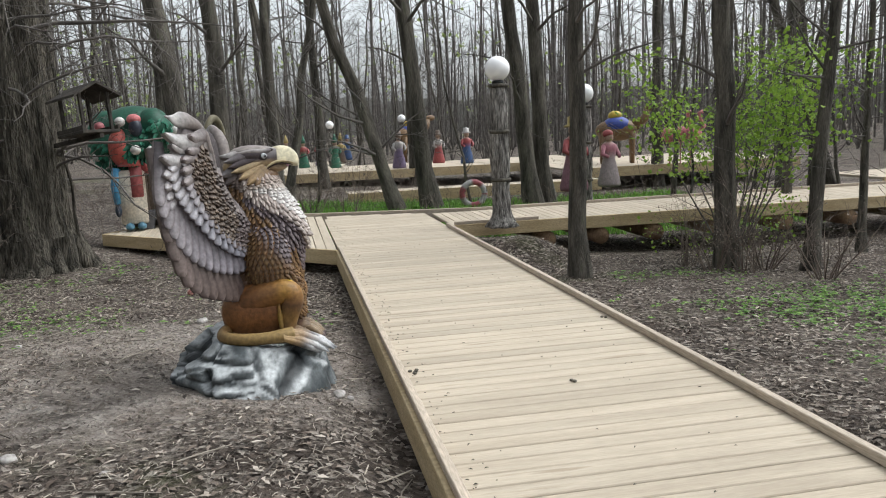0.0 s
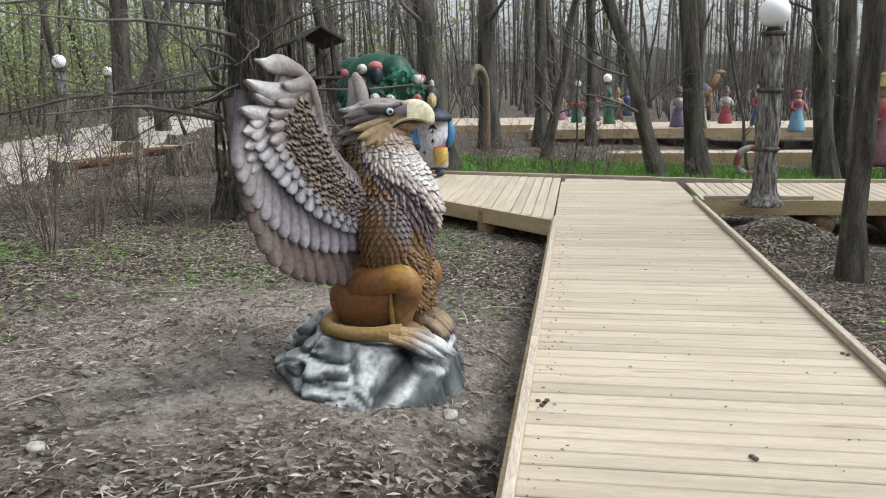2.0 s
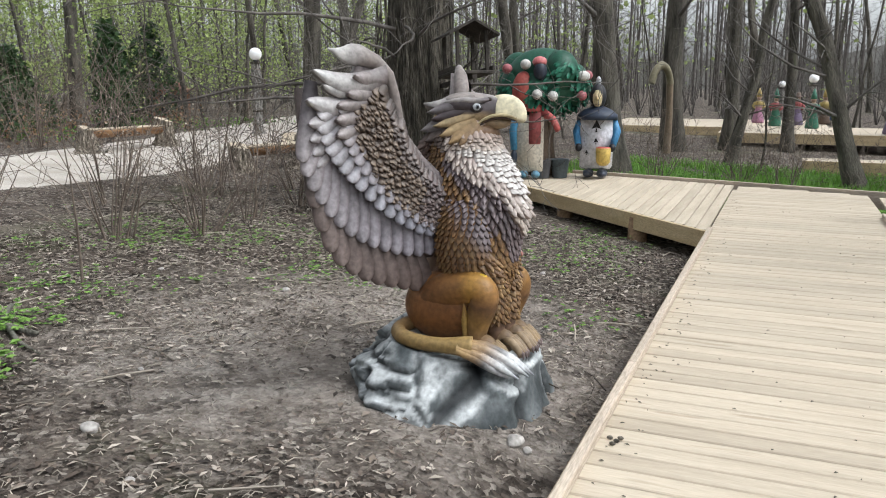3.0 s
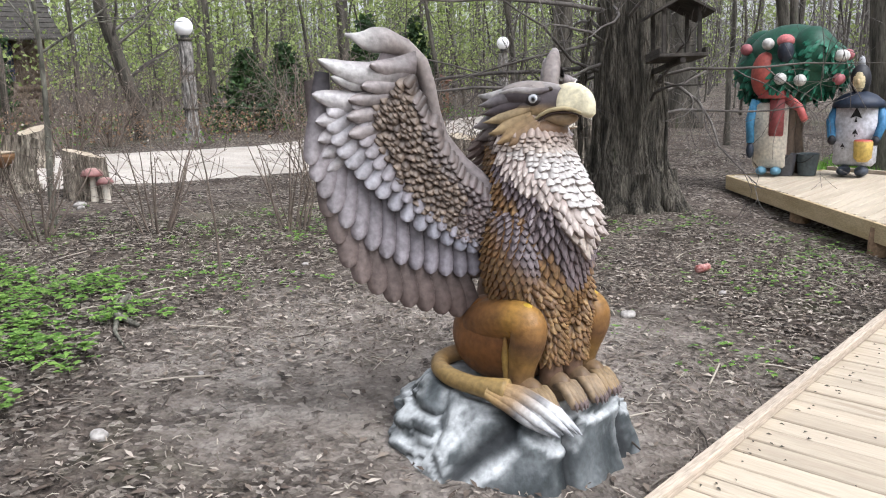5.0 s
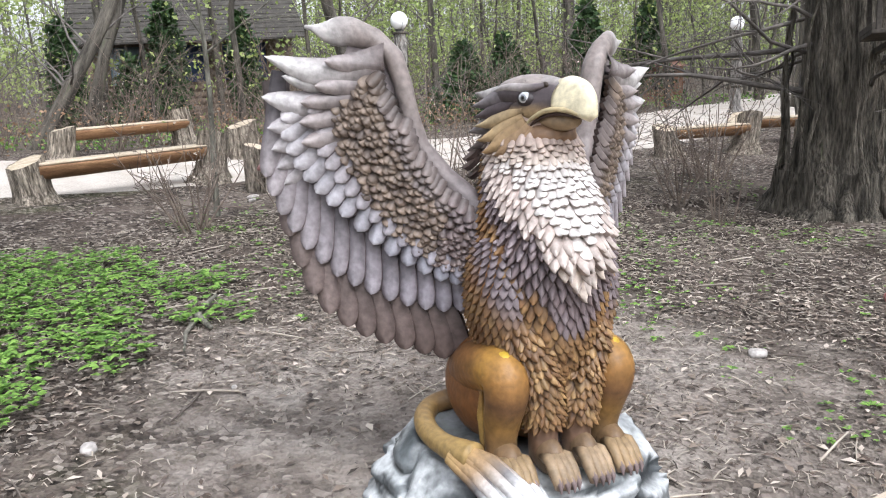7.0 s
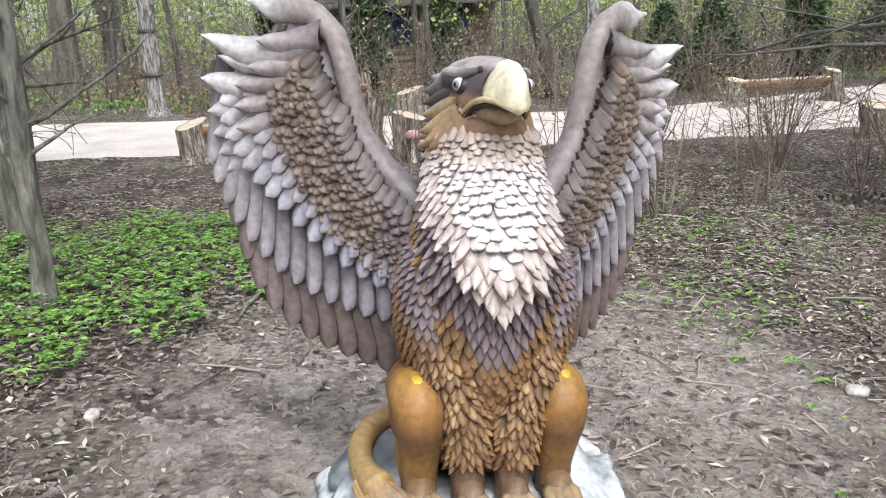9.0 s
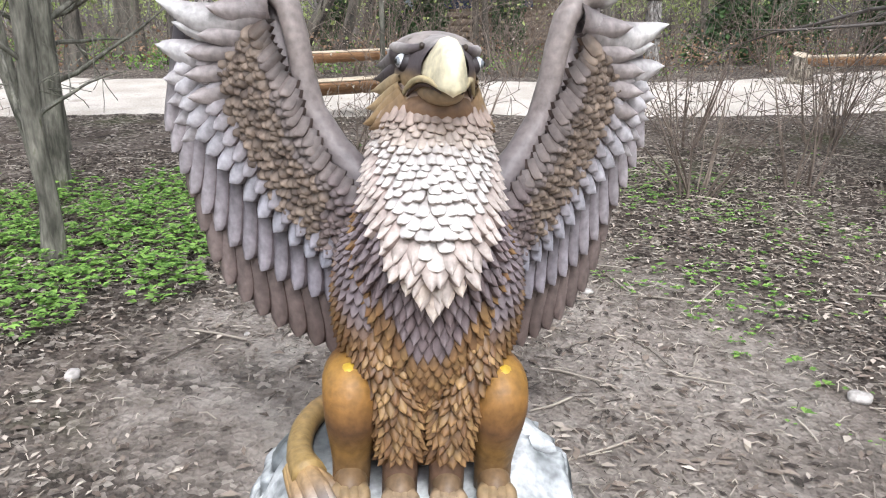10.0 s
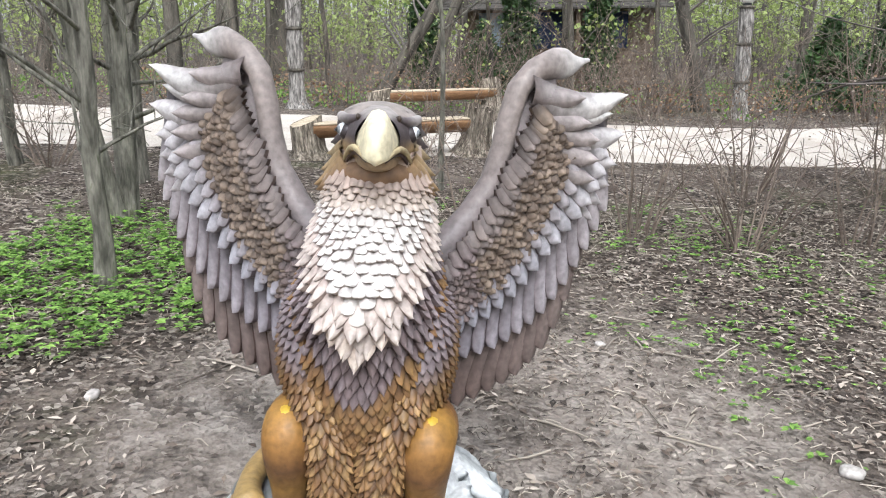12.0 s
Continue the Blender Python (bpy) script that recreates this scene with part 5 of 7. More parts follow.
# young trees by the green patch, bushes and saplings
def build_young(seed, stems, height, r):
    root = new("young_tree")
    rng = random.Random(seed)
    for k in range(stems):
        s = Shape()
        a = 2.4 * k + 0.4
        lean = 0.06 + 0.07 * k
        pts, rad = [], []
        for j in range(12):
            t = j / 11
            pts.append((0.10 * math.cos(a) * min(1, k) + lean * height * t * math.cos(a) + rng.uniform(-0.02, 0.02), 0.10 * math.sin(a) * min(1, k) + lean * height * t * math.sin(a) + rng.uniform(-0.02, 0.02), -0.06 + height * t))
            rad.append(r * (1 - 0.25 * k / stems) * (1 + 0.4 * max(0, 1 - t * 12)) * (1 - 0.7 * t))
        tube(s, pts, rad, 10, rough=0.06, rng=rng)
        stem = part("trunk", s, M_YOUNGBARK, root)
        s = Shape()
        for b in range(15):
            t = rng.uniform(0.12, 0.95)
            limb(s, rng, curve_at(pts, t), (rng.gauss(0, 1), rng.gauss(0, 1), 0.5), rng.uniform(0.5, 1.5), r * 0.3, 2, 5, 0.25, segs=5, kids=4, min_r=0.0028)
        tagged(part("crown", s, M_YOUNGBARK, root), kind="stuff")
    return root


for seed, x, y, stems, h, r, turn in ((31, -1.52, 4.12, 1, 4.5, 0.055, 0), (32, -3.15, 3.70, 3, 5.5, 0.075, 40), (33, -4.5, 3.3, 1, 6.0, 0.10, 120), (34, -5.2, 1.9, 2, 4.0, 0.05, 200)):
    t = build_young(seed, stems, h, r)
    t.matrix_world = pose(x, y, ground_z(x, y), 0, 0, turn)
    tagged(t, "young grey-barked tree with bare spreading branches beside green undergrowth", "tree")


def build_bush(seed, stems, height, spread):
    rng = random.Random(seed)
    root = new("bush")
    for k in range(stems):
        s = Shape()
        a, o = rng.uniform(0, 6.28), rng.uniform(0.02, 0.16)
        d = Vector((math.cos(a) * spread * rng.uniform(0.2, 1), math.sin(a) * spread * rng.uniform(0.2, 1), 1))
        limb(s, rng, (o * math.cos(a), o * math.sin(a), -0.03), d, height * rng.uniform(0.6, 1.1), rng.uniform(0.007, 0.013), 2, 4, 0.12, segs=5, kids=3, min_r=0.0026)
        part("stem", s, M_SHRUB, root)
    s = Shape()
    for k in range(stems * 4):
        a, q = rng.uniform(0, 6.28), rng.uniform(0, spread * 0.9)
        z = rng.uniform(0.3, 1.0) * height
        leaves(s, rng, (q * z / height * math.cos(a), q * z / height * math.sin(a), z), 0.05, 2, 0.022)
    tagged(part("budding", s, M_STRAW, root, "dry pale buds", smooth=False), kind="stuff")
    return root


bushes = [build_bush(41, 12, 1.15, 0.6), build_bush(42, 15, 0.95, 0.75), build_bush(43, 11, 1.35, 0.5)]
bush_spots = [(0, -3.09, 7.71, 1.0), (1, -2.75, 8.40, 1.1), (2, -2.95, 9.35, 1.0), (0, -3.65, 6.70, 0.95), (1, -3.98, 5.85, 1.0), (0, -4.6, 9.2, 1.1), (2, -4.4, 10.6, 1.15), (1, -5.1, 11.2, 1.0), (0, -4.0, 12.0, 1.2),
              (1, -5.2, 2.2, 1.1), (0, -5.6, 0.9, 1.0), (1, -3.1, 10.6, 0.9), (2, -2.3, 10.3, 0.8), (1, 1.6, 17.0, 1.0), (0, 0.3, 16.4, 0.9), (2, 2.3, 16.2, 0.9), (1, -3.4, 14.5, 1.1), (0, -4.4, 15.6, 1.2), (1, 6.9, 8.6, 0.9), (0, 7.6, 8.0, 1.0), (1, 6.05, 9.45, 0.85), (0, 6.35, 9.30, 0.8), (1, 6.75, 9.5, 0.9), (2, 5.9, 9.9, 0.7), (1, -10.8, 9.0, 1.4), (0, -11.5, 8.2, 1.3), (1, -12.0, 10.2, 1.4), (2, -11.2, 14.0, 1.4), (0, -12.4, 7.0, 1.3), (1, -11.3, 6.2, 1.2), (0, -12.5, 4.6, 1.2), (1, -13.2, 10.8, 1.5), (0, -11.0, 15.4, 1.4)]
seen_bush = set()
for k, x, y, sc in bush_spots:
    m = pose(x, y, ground_z(x, y), 0, 0, (x * 77 + y * 31) % 360)
    ob = copy_thing(bushes[k], m) if k in seen_bush else bushes[k]
    seen_bush.add(k)
    ob.matrix_basis = m @ Matrix.Scale(sc, 4)
    tagged(ob, "leafless twiggy shrub with many thin brown stems", "shrub", "bare shrubs")

s = Shape()
limb(s, random.Random(9), (0, 0, -0.03), (0.02, 0.02, 1), 1.25, 0.011, 2, 6, 0.07, segs=8, kids=5, min_r=0.002)
sap = new("sapling")
tagged(part("stem", s, M_SHRUB, sap), kind="stuff")
sap.matrix_world = pose(-1.96, 6.23, ground_z(-1.96, 6.23))
tagged(sap, "thin dark bare sapling standing in trodden soil", "sapling")

pole = new("sapling")
s, lv, rp = Shape(), Shape(), random.Random(52)
spine = limb(s, rp, (0, 0, -0.05), (0.02, 0.05, 1), 3.6, 0.032, 2, 7, 0.05, segs=9, kids=9, min_r=0.003)
tagged(part("stem", s, M_YOUNGBARK, pole), kind="stuff")
for q in spine[3:]:
    leaves(lv, rp, q, 0.22, 26, 0.035)
tagged(part("budding", lv, M_BUD, pole, "tiny opening green buds", smooth=False), kind="stuff")
pole.matrix_world = pose(-4.57, 6.18, ground_z(-4.57, 6.18))
tagged(pole, "slender grey sapling with opening buds near the footpath", "sapling")

# fallen forked branch at the edge of the green patch
branch = Shape()
tube(branch, [(-1.62, 5.42, ground_z(-1.62, 5.42) + 0.10), (-1.60, 5.34, ground_z(-1.6, 5.34) + 0.05), (-1.50, 5.28, ground_z(-1.5, 5.28) + 0.03), (-1.30, 5.30, ground_z(-1.3, 5.3) + 0.02)], [0.010, 0.018, 0.022, 0.014], 8, cap=True, rough=0.12, rng=random.Random(1))
tube(branch, [(-1.50, 5.28, ground_z(-1.5, 5.28) + 0.03), (-1.28, 5.16, ground_z(-1.28, 5.16) + 0.02), (-1.05, 5.10, ground_z(-1.05, 5.1) + 0.012)], [0.018, 0.012, 0.005], 7, cap=True, rough=0.12, rng=random.Random(2))
thing("fallen_branch", branch, M_YOUNGBARK, "grey forked dead branch lying on the soil", "branch")

# dry brown undergrowth and low brush beyond the path
s, rb = Shape(), random.Random(17)
for _ in range(1050):
    x, y = rb.uniform(-16.5, -10.8), rb.uniform(-4, 22)
    x -= 0.05 * abs(y - 6)
    z = ground_z(x, y)
    limb(s, rb, (x, y, z), (rb.uniform(-0.5, 0.5), rb.uniform(-0.5, 0.5), 1), rb.uniform(0.3, 1.1) * (1.0 if x > -12.2 else 1.8), 0.006, 1, 3, 0.2, segs=3, kids=3, min_r=0.003)
for _ in range(700):
    x, y = rb.uniform(-6, 10), rb.uniform(15.2, 27)
    z = ground_z(x, y)
    limb(s, rb, (x, y, z), (rb.uniform(-0.5, 0.5), rb.uniform(-0.5, 0.5), 1), rb.uniform(0.2, 0.7), 0.005, 1, 3, 0.2, segs=3, kids=3, min_r=0.003)
thing("dry_brush", s, M_SHRUB, "tangled dry brown stems beyond the path", "brush", kind="stuff")
s = Shape()
for _ in range(230):
    x, y = rb.uniform(-14.5, -10.8), rb.uniform(0, 20)
    leaves(s, rb, (x, y, ground_z(x, y) + rb.uniform(0.1, 0.55)), 0.22, 16, 0.06)
thing("dry_leaf_bushes", s, M_DRYBUSH, "reddish brown dry leaves on low bushes", "brush", kind="stuff", smooth=False)


s = Shape()
for _ in range(1300):
    x, y = rb.uniform(-26, -11.4), rb.uniform(-6, 24)
    if noise.noise((x * 0.35, y * 0.35, 8)) + rb.uniform(-0.3, 0.3) < -0.05:
        continue
    leaves(s, rb, (x, y, ground_z(x, y) + 0.10), 0.22, 16, 0.07, flat=0.35)
thing("far_undergrowth", s, M_GREEN, "green undergrowth beyond the footpath", "undergrowth", kind="stuff", smooth=False)

# conifers and green shrubs by the hut
def build_thuja(seed, h, r, mat, slim=True):
    rng = random.Random(seed)
    root = new("conifer")
    s = Shape()
    tube(s, [(0, 0, -0.1), (0, 0, h * 0.8)], [0.06, 0.02], 7)
    part("trunk", s, M_BARK, root)
    s = Shape()
    for _ in range(int(230 * h)):
        t = rng.random() ** 0.8
        rad = r * (math.sin(math.pi * min(1, 0.12 + 0.88 * (1 - t))) * 0.4 + 0.6 * (1 - t)) * rng.uniform(0.45, 1.1) if slim else r * (1 - t) * rng.uniform(0.4, 1.15)
        a = rng.uniform(0, 6.28)
        leaves(s, rng, (rad * math.cos(a), rad * math.sin(a), 0.08 + h * t), 0.06, 6, 0.13, flat=1.2)
    tagged(part("foliage", s, mat, root, smooth=False), kind="stuff")
    return root


for k, (x, y, h, r, mt, lab) in enumerate(((-16.3, 6.1, 2.3, 0.42, M_THUJA, "thuja"), (-17.6, 8.5, 2.9, 0.55, M_THUJA, "thuja"), (-20.6, 11.2, 3.0, 0.6, M_THUJA, "thuja"), (-13.8, 14.5, 1.7, 1.1, M_THUJA, "spruce"), (-14.6, 16.2, 1.9, 1.2, M_THUJA, "spruce"), (-17.5, 7.6, 1.6, 0.9, M_THUJA, "juniper"), (-12.2, 16.9, 2.4, 0.5, M_THUJA, "thuja"), (-15.6, 22.0, 2.8, 1.0, M_THUJA, "spruce"), (-18, 24, 2.5, 1.2, M_THUJA, "spruce"))):
    t = build_thuja(60 + k, h, r, mt, lab == "thuja")
    t.matrix_world = pose(x, y, ground_z(x, y))
    tagged(t, "dark green %s bush standing beyond the footpath" % lab, "conifer")

# bright spring bush beside the boardwalk
root = new("spring_bush")
rb = random.Random(23)
s, lv = Shape(), Shape()
for k in range(12):
    a = rb.uniform(0, 6.28)
    pts = limb(s, rb, (0.06 * math.cos(a), 0.06 * math.sin(a), -0.05), (0.35 * math.cos(a), 0.35 * math.sin(a), 1), rb.uniform(1.9, 3.0), 0.016, 2, 5, 0.14, segs=6, kids=4, min_r=0.003)
    for q in pts[4:]:
        leaves(lv, rb, q, 0.26, 110, 0.062)
for k in range(16):
    leaves(lv, rb, (rb.uniform(-0.9, 0.9), rb.uniform(-0.6, 0.6), rb.uniform(0.15, 0.7)), 0.22, 30, 0.05)
tagged(part("stem_cluster", s, M_TWIG, root), kind="stuff")
tagged(part("foliage", lv, M_BRIGHT, root, smooth=False), kind="stuff")
root.matrix_world = pose(6.95, 10.65, ground_z(6.95, 10.65))
tagged(root, "bushy shrub covered with fresh bright green leaves", "shrub")

# ---- log benches, stumps and the hut beyond the path ----
def build_stump(seed, h, r, cut=True, roots=True):
    rng = random.Random(seed)
    root = new("stump")
    s = Shape()
    n, rings = 40, []
    ph = [rng.uniform(0, 6.28) for _ in range(4)]
    for k in range(14):
        t = k / 13
        rr = r * (1 + (0.85 * max(0, 1 - t * 2.2) ** 2 if roots else 0.1 * (1 - t)))
        rings.append([(rr * (1 + 0.10 * math.sin(5 * q + ph[0] + t) + 0.06 * math.sin(11 * q + ph[1]) + 0.16 * max(0, 1 - t * 2) * math.sin(4 * q + ph[2]) + rng.uniform(-0.02, 0.02)) * math.cos(q), rr * (1 + 0.10 * math.sin(5 * q + ph[0] + t) + 0.06 * math.sin(11 * q + ph[1])) * math.sin(q), -0.06 + (h + 0.06 + 0.06 * math.sin(q + ph[3]) * t) * t) for q in [2 * math.pi * i / n for i in range(n)]])
    loft(s, rings, cap=False)
    part("bark", s, M_STUMP, root)
    s = Shape()
    top = [(p[0] * 0.97, p[1] * 0.97, p[2] - 0.006) for p in rings[-1]]
    s.add(top, [tuple(range(n))])
    part("sawn_top", s, M_CUT, root)
    return root


def build_bench(seed, length, seat_h):
    """A split log carried by two carved stumps."""
    rng = random.Random(seed)
    root = new("log_bench")
    for sg in (-1, 1):
        st = build_stump(seed + 2 + sg, seat_h + 0.10 + 0.05 * sg, 0.17)
        st.matrix_basis = pose(sg * length / 2, 0, 0, 0, sg * 9, seed * 30)
        st.parent = root
        st.name = "stump_support"
    s = Shape()
    n = 20
    rings, tops = [], []
    for k in range(12):
        x = -length / 2 + 0.02 + (length - 0.04) * k / 11
        w = 0.17 + rng.uniform(-0.008, 0.008)
        rings.append([(x, w * math.cos(q), seat_h + 0.0 + 0.15 * min(0, math.sin(q)) + (0.0 if math.sin(q) < 0 else 0)) for q in [math.pi + math.pi * i / n for i in range(n + 1)]])
    loft(s, rings)
    part("log_underside", s, M_LOGSIDE, root, "reddish brown debarked log side")
    s = Shape()
    box(s, (-length / 2 + 0.03, -0.165, seat_h + 0.002), (length / 2 - 0.03, 0.165, seat_h + 0.03), bev=0.01)
    part("seat", s, M_CUT, root, "flat pale sawn seat")
    return root


for k, (x0, y0, x1, y1, h) in enumerate(((-6.05, 4.75, -6.65, 6.65, 0.40), (-9.9, 5.3, -10.6, 7.25, 0.42), (-5.75, 13.1, -5.4, 14.3, 0.40), (-9.4, 13.4, -9.2, 15.2, 0.40), (-6.1, 15.0, -5.4, 16.0, 0.38))):
    b = build_bench(70 + k * 7, math.hypot(x1 - x0, y1 - y0), h)
    x, y = (x0 + x1) / 2, (y0 + y1) / 2
    b.matrix_world = pose(x, y, ground_z(x, y), 0, 0, math.degrees(math.atan2(y1 - y0, x1 - x0)))
    tagged(b, "rustic log bench on two carved stumps beside the path", "bench", "log benches")

for k, (x, y, h, r) in enumerate(((-5.85, 7.05, 0.47, 0.20), (-8.6, 7.6, 0.5, 0.2), (-4.9, 15.2, 0.5, 0.25), (-4.4, 15.9, 0.4, 0.22))):
    st = build_stump(90 + k, h, r, roots=False)
    st.matrix_world = pose(x, y, ground_z(x, y), 0, 0, k * 70)
    tagged(st, "grey weathered tree stump seat with a pale sawn top", "stump", "stump seats")

mush = new("mushroom_ornament")
for x, y, h, r in ((0.0, 0.0, 0.24, 0.10), (0.10, 0.07, 0.17, 0.075), (-0.09, 0.05, 0.14, 0.06)):
    s = Shape()
    tube(s, [(x, y, -0.02), (x * 1.02, y, h * 0.5), (x, y, h)], [0.035, 0.028, 0.024], 10, (0.62, 0.56, 0.47))
    part("stalk", s, M_FIGURE, mush)
    s = Shape()
    loft(s, [[(x + rr * r * math.cos(q), y + rr * r * math.sin(q), h + z * r) for q in [2 * math.pi * i / 18 for i in range(18)]] for rr, z in ((0.3, -0.05), (1.0, -0.1), (0.95, 0.15), (0.75, 0.42), (0.4, 0.60), (0.05, 0.66))], cols=[(0.6, 0.5, 0.42), (0.26, 0.12, 0.11), (0.26, 0.12, 0.11), (0.32, 0.17, 0.155), (0.42, 0.24, 0.215), (0.5, 0.33, 0.29)])
    part("cap", s, M_FIGURE, mush, "faded red cap")
mush.matrix_world = pose(-5.56, 7.0, ground_z(-5.56, 7.0))
mush.scale = (1.15, 1.15, 1.15)
tagged(mush, "cluster of faded red mushrooms ornament against a stump", "ornament")


def build_hut():
    root = new("log_hut")
    wall = material("grey_log_wall", (0.12, 0.085, 0.06), (0.22, 0.165, 0.12), 4, 0.9, 0.6, 20, stretch=(0.6, 3, 3))
    blue = material("dark_blue_shutter", (0.020, 0.035, 0.085), (0.04, 0.06, 0.13), 3, 0.6, 0.3, 15, stretch=(4, 4, 0.5))
    pale = material("pale_blue_boards", (0.22, 0.30, 0.36), (0.34, 0.42, 0.47), 4, 0.7, 0.3, 15, stretch=(6, 6, 0.6))
    shin = material("grey_shingle_roof", (0.030, 0.027, 0.024), (0.085, 0.078, 0.068), 5, 0.95, 0.7, 18, stretch=(4, 1, 1))
    for k in range(5):
        s = Shape()
        tube(s, [(0, -3.0, 0.12 + 0.2 * k), (0, 0.0, 0.12 + 0.2 * k), (0, 3.0, 0.12 + 0.2 * k)], [0.11, 0.11, 0.11], 10, cap=True)
        part("log", s, wall, root)
    s = Shape()
    box(s, (-3.2, -2.9, 0.0), (-0.06, 2.9, 2.45))
    part("wall", s, wall, root)
    for y, w in ((-1.9, 0.85), (-0.25, 1.3), (1.55, 1.3)):
        s = Shape()
        box(s, (-0.058, y - w / 2, 1.12), (0.05, y + w / 2, 2.2), bev=0.01)
        sh = part("shutter", s, pale if y < -1 else blue, root)
        for a, b, c, d in ((y - w / 2 - 0.07, y - w / 2, 1.1, 2.25), (y + w / 2, y + w / 2 + 0.07, 1.1, 2.25)):
            s = Shape()
            box(s, (-0.055, a, c), (0.08, b, d))
            part("window_jamb", s, wall, root)
    for y in (-2.85, -1.1, 0.7, 2.85):
        s = Shape()
        box(s, (0.55, y - 0.07, 0), (0.69, y + 0.07, 2.4), bev=0.01)
        part("porch_post", s, wall, root)
    for a, b in (((0.95, 2.30), (-1.6, 3.75)), ((-4.1, 2.30), (-1.6, 3.75))):
        for r in range(9):
            t0, t1 = r / 9, (r + 1.15) / 9
            s = Shape()
            p, q = lerp(a, b, t0), lerp(a, b, t1)
            v = [(p[0], -3.4, p[1]), (p[0], 3.4, p[1]), (q[0], 3.4, q[1] - 0.03), (q[0], -3.4, q[1] - 0.03)]
            s.add(v + [(x, y, z - 0.05) for x, y, z in v], [(0, 1, 2, 3), (7, 6, 5, 4), (0, 4, 5, 1), (1, 5, 6, 2), (2, 6, 7, 3), (3, 7, 4, 0)])
            part("roof_course", s, shin, root, smooth=False)
    s = Shape()
    for y in (-2.9, 2.86):
        s.add([(-3.2, y, 2.45), (-0.06, y, 2.45), (-1.6, y, 3.7), (-3.2, y + 0.04, 2.45), (-0.06, y + 0.04, 2.45), (-1.6, y + 0.04, 3.7)], [(0, 1, 2), (5, 4, 3), (0, 3, 4, 1), (1, 4, 5, 2), (2, 5, 3, 0)])
    part("gable", s, wall, root)
    return root


hut = build_hut()
hut.matrix_world = pose(-22.5, 10.2, 0.62, 0, 0, -9)
tagged(hut, "old log hut with dark blue shutters and a shingle roof", "hut")

kiosk = new("orange_kiosk")
s = Shape()
box(s, (-0.9, -0.8, 0), (0.9, 0.8, 1.5), bev=0.03)
m_or = material("orange_painted_boards", (0.20, 0.10, 0.06), (0.30, 0.15, 0.09), 3, 0.7, 0.3, 20)
part("cabin", s, m_or, kiosk, smooth=False)
s = Shape()
s.add([(-1.1, -1.0, 1.45), (1.1, -1.0, 1.45), (1.1, 1.0, 1.45), (-1.1, 1.0, 1.45), (0, 0, 2.0)], [(3, 2, 1, 0), (0, 1, 4), (1, 2, 4), (2, 3, 4), (3, 0, 4)])
part("roof", s, material("faded_red_roof", (0.17, 0.08, 0.06), (0.25, 0.13, 0.10), 4, 0.8, 0.3, 20), kiosk, smooth=False)
s = Shape()
box(s, (0.902, -0.45, 0.5), (0.93, 0.45, 1.25), bev=0.008)
part("hatch", s, M_BLACK, kiosk, smooth=False)
kiosk.matrix_world = pose(-15.6, 22.6, 0.42, 0, 0, -42)
kiosk.scale = (0.7, 0.7, 0.7)
tagged(kiosk, "small orange wooden kiosk with a red roof among trees", "kiosk")


# ---- painted park figures, each one plain shape ----
def lathe(s, prof, cols, at=(0, 0, 0), seg=20, squash=1.0):
    loft(s, [[(at[0] + r * math.cos(q), at[1] + r * squash * math.sin(q), at[2] + z) for q in [2 * math.pi * i / seg for i in range(seg)]] for r, z in prof], cols=cols)


def card_soldier():
    s = Shape()
    body = [(0.20, 0.02), (0.20, 0.10), (0.215, 0.3), (0.22, 0.62), (0.20, 0.74), (0.10, 0.80)]
    white = (0.68, 0.68, 0.72)
    box(s, (-0.23, -0.09, 0.10), (0.23, 0.09, 0.78), white, bev=0.03)
    for sg in (-1, 1):
        ball(s, (0.10 * sg, -0.07, 0.05), (0.08, 0.14, 0.055), 14, 8, (0.05, 0.06, 0.08))
        tube(s, [(0.21 * sg, 0, 0.72), (0.29 * sg, -0.03, 0.55), (0.25 * sg, -0.15, 0.40)], [0.065, 0.06, 0.045], 10, (0.06, 0.22, 0.42), cap=True)
        ball(s, (0.24 * sg, -0.17, 0.37), 0.05, 10, 8, (0.02, 0.02, 0.025))
    lathe(s, [(0.30, 0.70), (0.29, 0.76), (0.20, 0.82), (0.09, 0.86)], [(0.025, 0.035, 0.06)] * 4, squash=0.75)
    ball(s, (0, -0.01, 0.98), (0.12, 0.115, 0.155), 16, 12, (0.03, 0.03, 0.035))
    ball(s, (0, -0.045, 0.97), (0.09, 0.09, 0.125), 16, 12, (0.66, 0.55, 0.33))
    ball(s, (0, -0.14, 0.96), (0.02, 0.03, 0.03), 8, 6, (0.6, 0.45, 0.25))
    ball(s, (0, 0, 1.14), (0.04, 0.03, 0.08), 10, 8, (0.45, 0.46, 0.48))
    for x, z, q in ((0, 0.62, 0.085), (0.0, 0.44, 0.045), (-0.13, 0.30, 0.035)):
        s.add([(x, -0.096, z + q), (x + q * 0.8, -0.096, z - q * 0.35), (x, -0.096, z - q * 0.1), (x - q * 0.8, -0.096, z - q * 0.35), (x + q * 0.2, -0.096, z - q * 0.8), (x - q * 0.2, -0.096, z - q * 0.8)], [(3, 2, 0), (2, 1, 0), (5, 4, 2)], (0.01, 0.01, 0.012))
    lathe(s, [(0.06, 0.16), (0.10, 0.20), (0.11, 0.36), (0.10, 0.38)], [(0.62, 0.44, 0.12), (0.62, 0.44, 0.12), (0.62, 0.44, 0.12), (0.5, 0.08, 0.07)], (0.12, -0.20, 0))
    return s


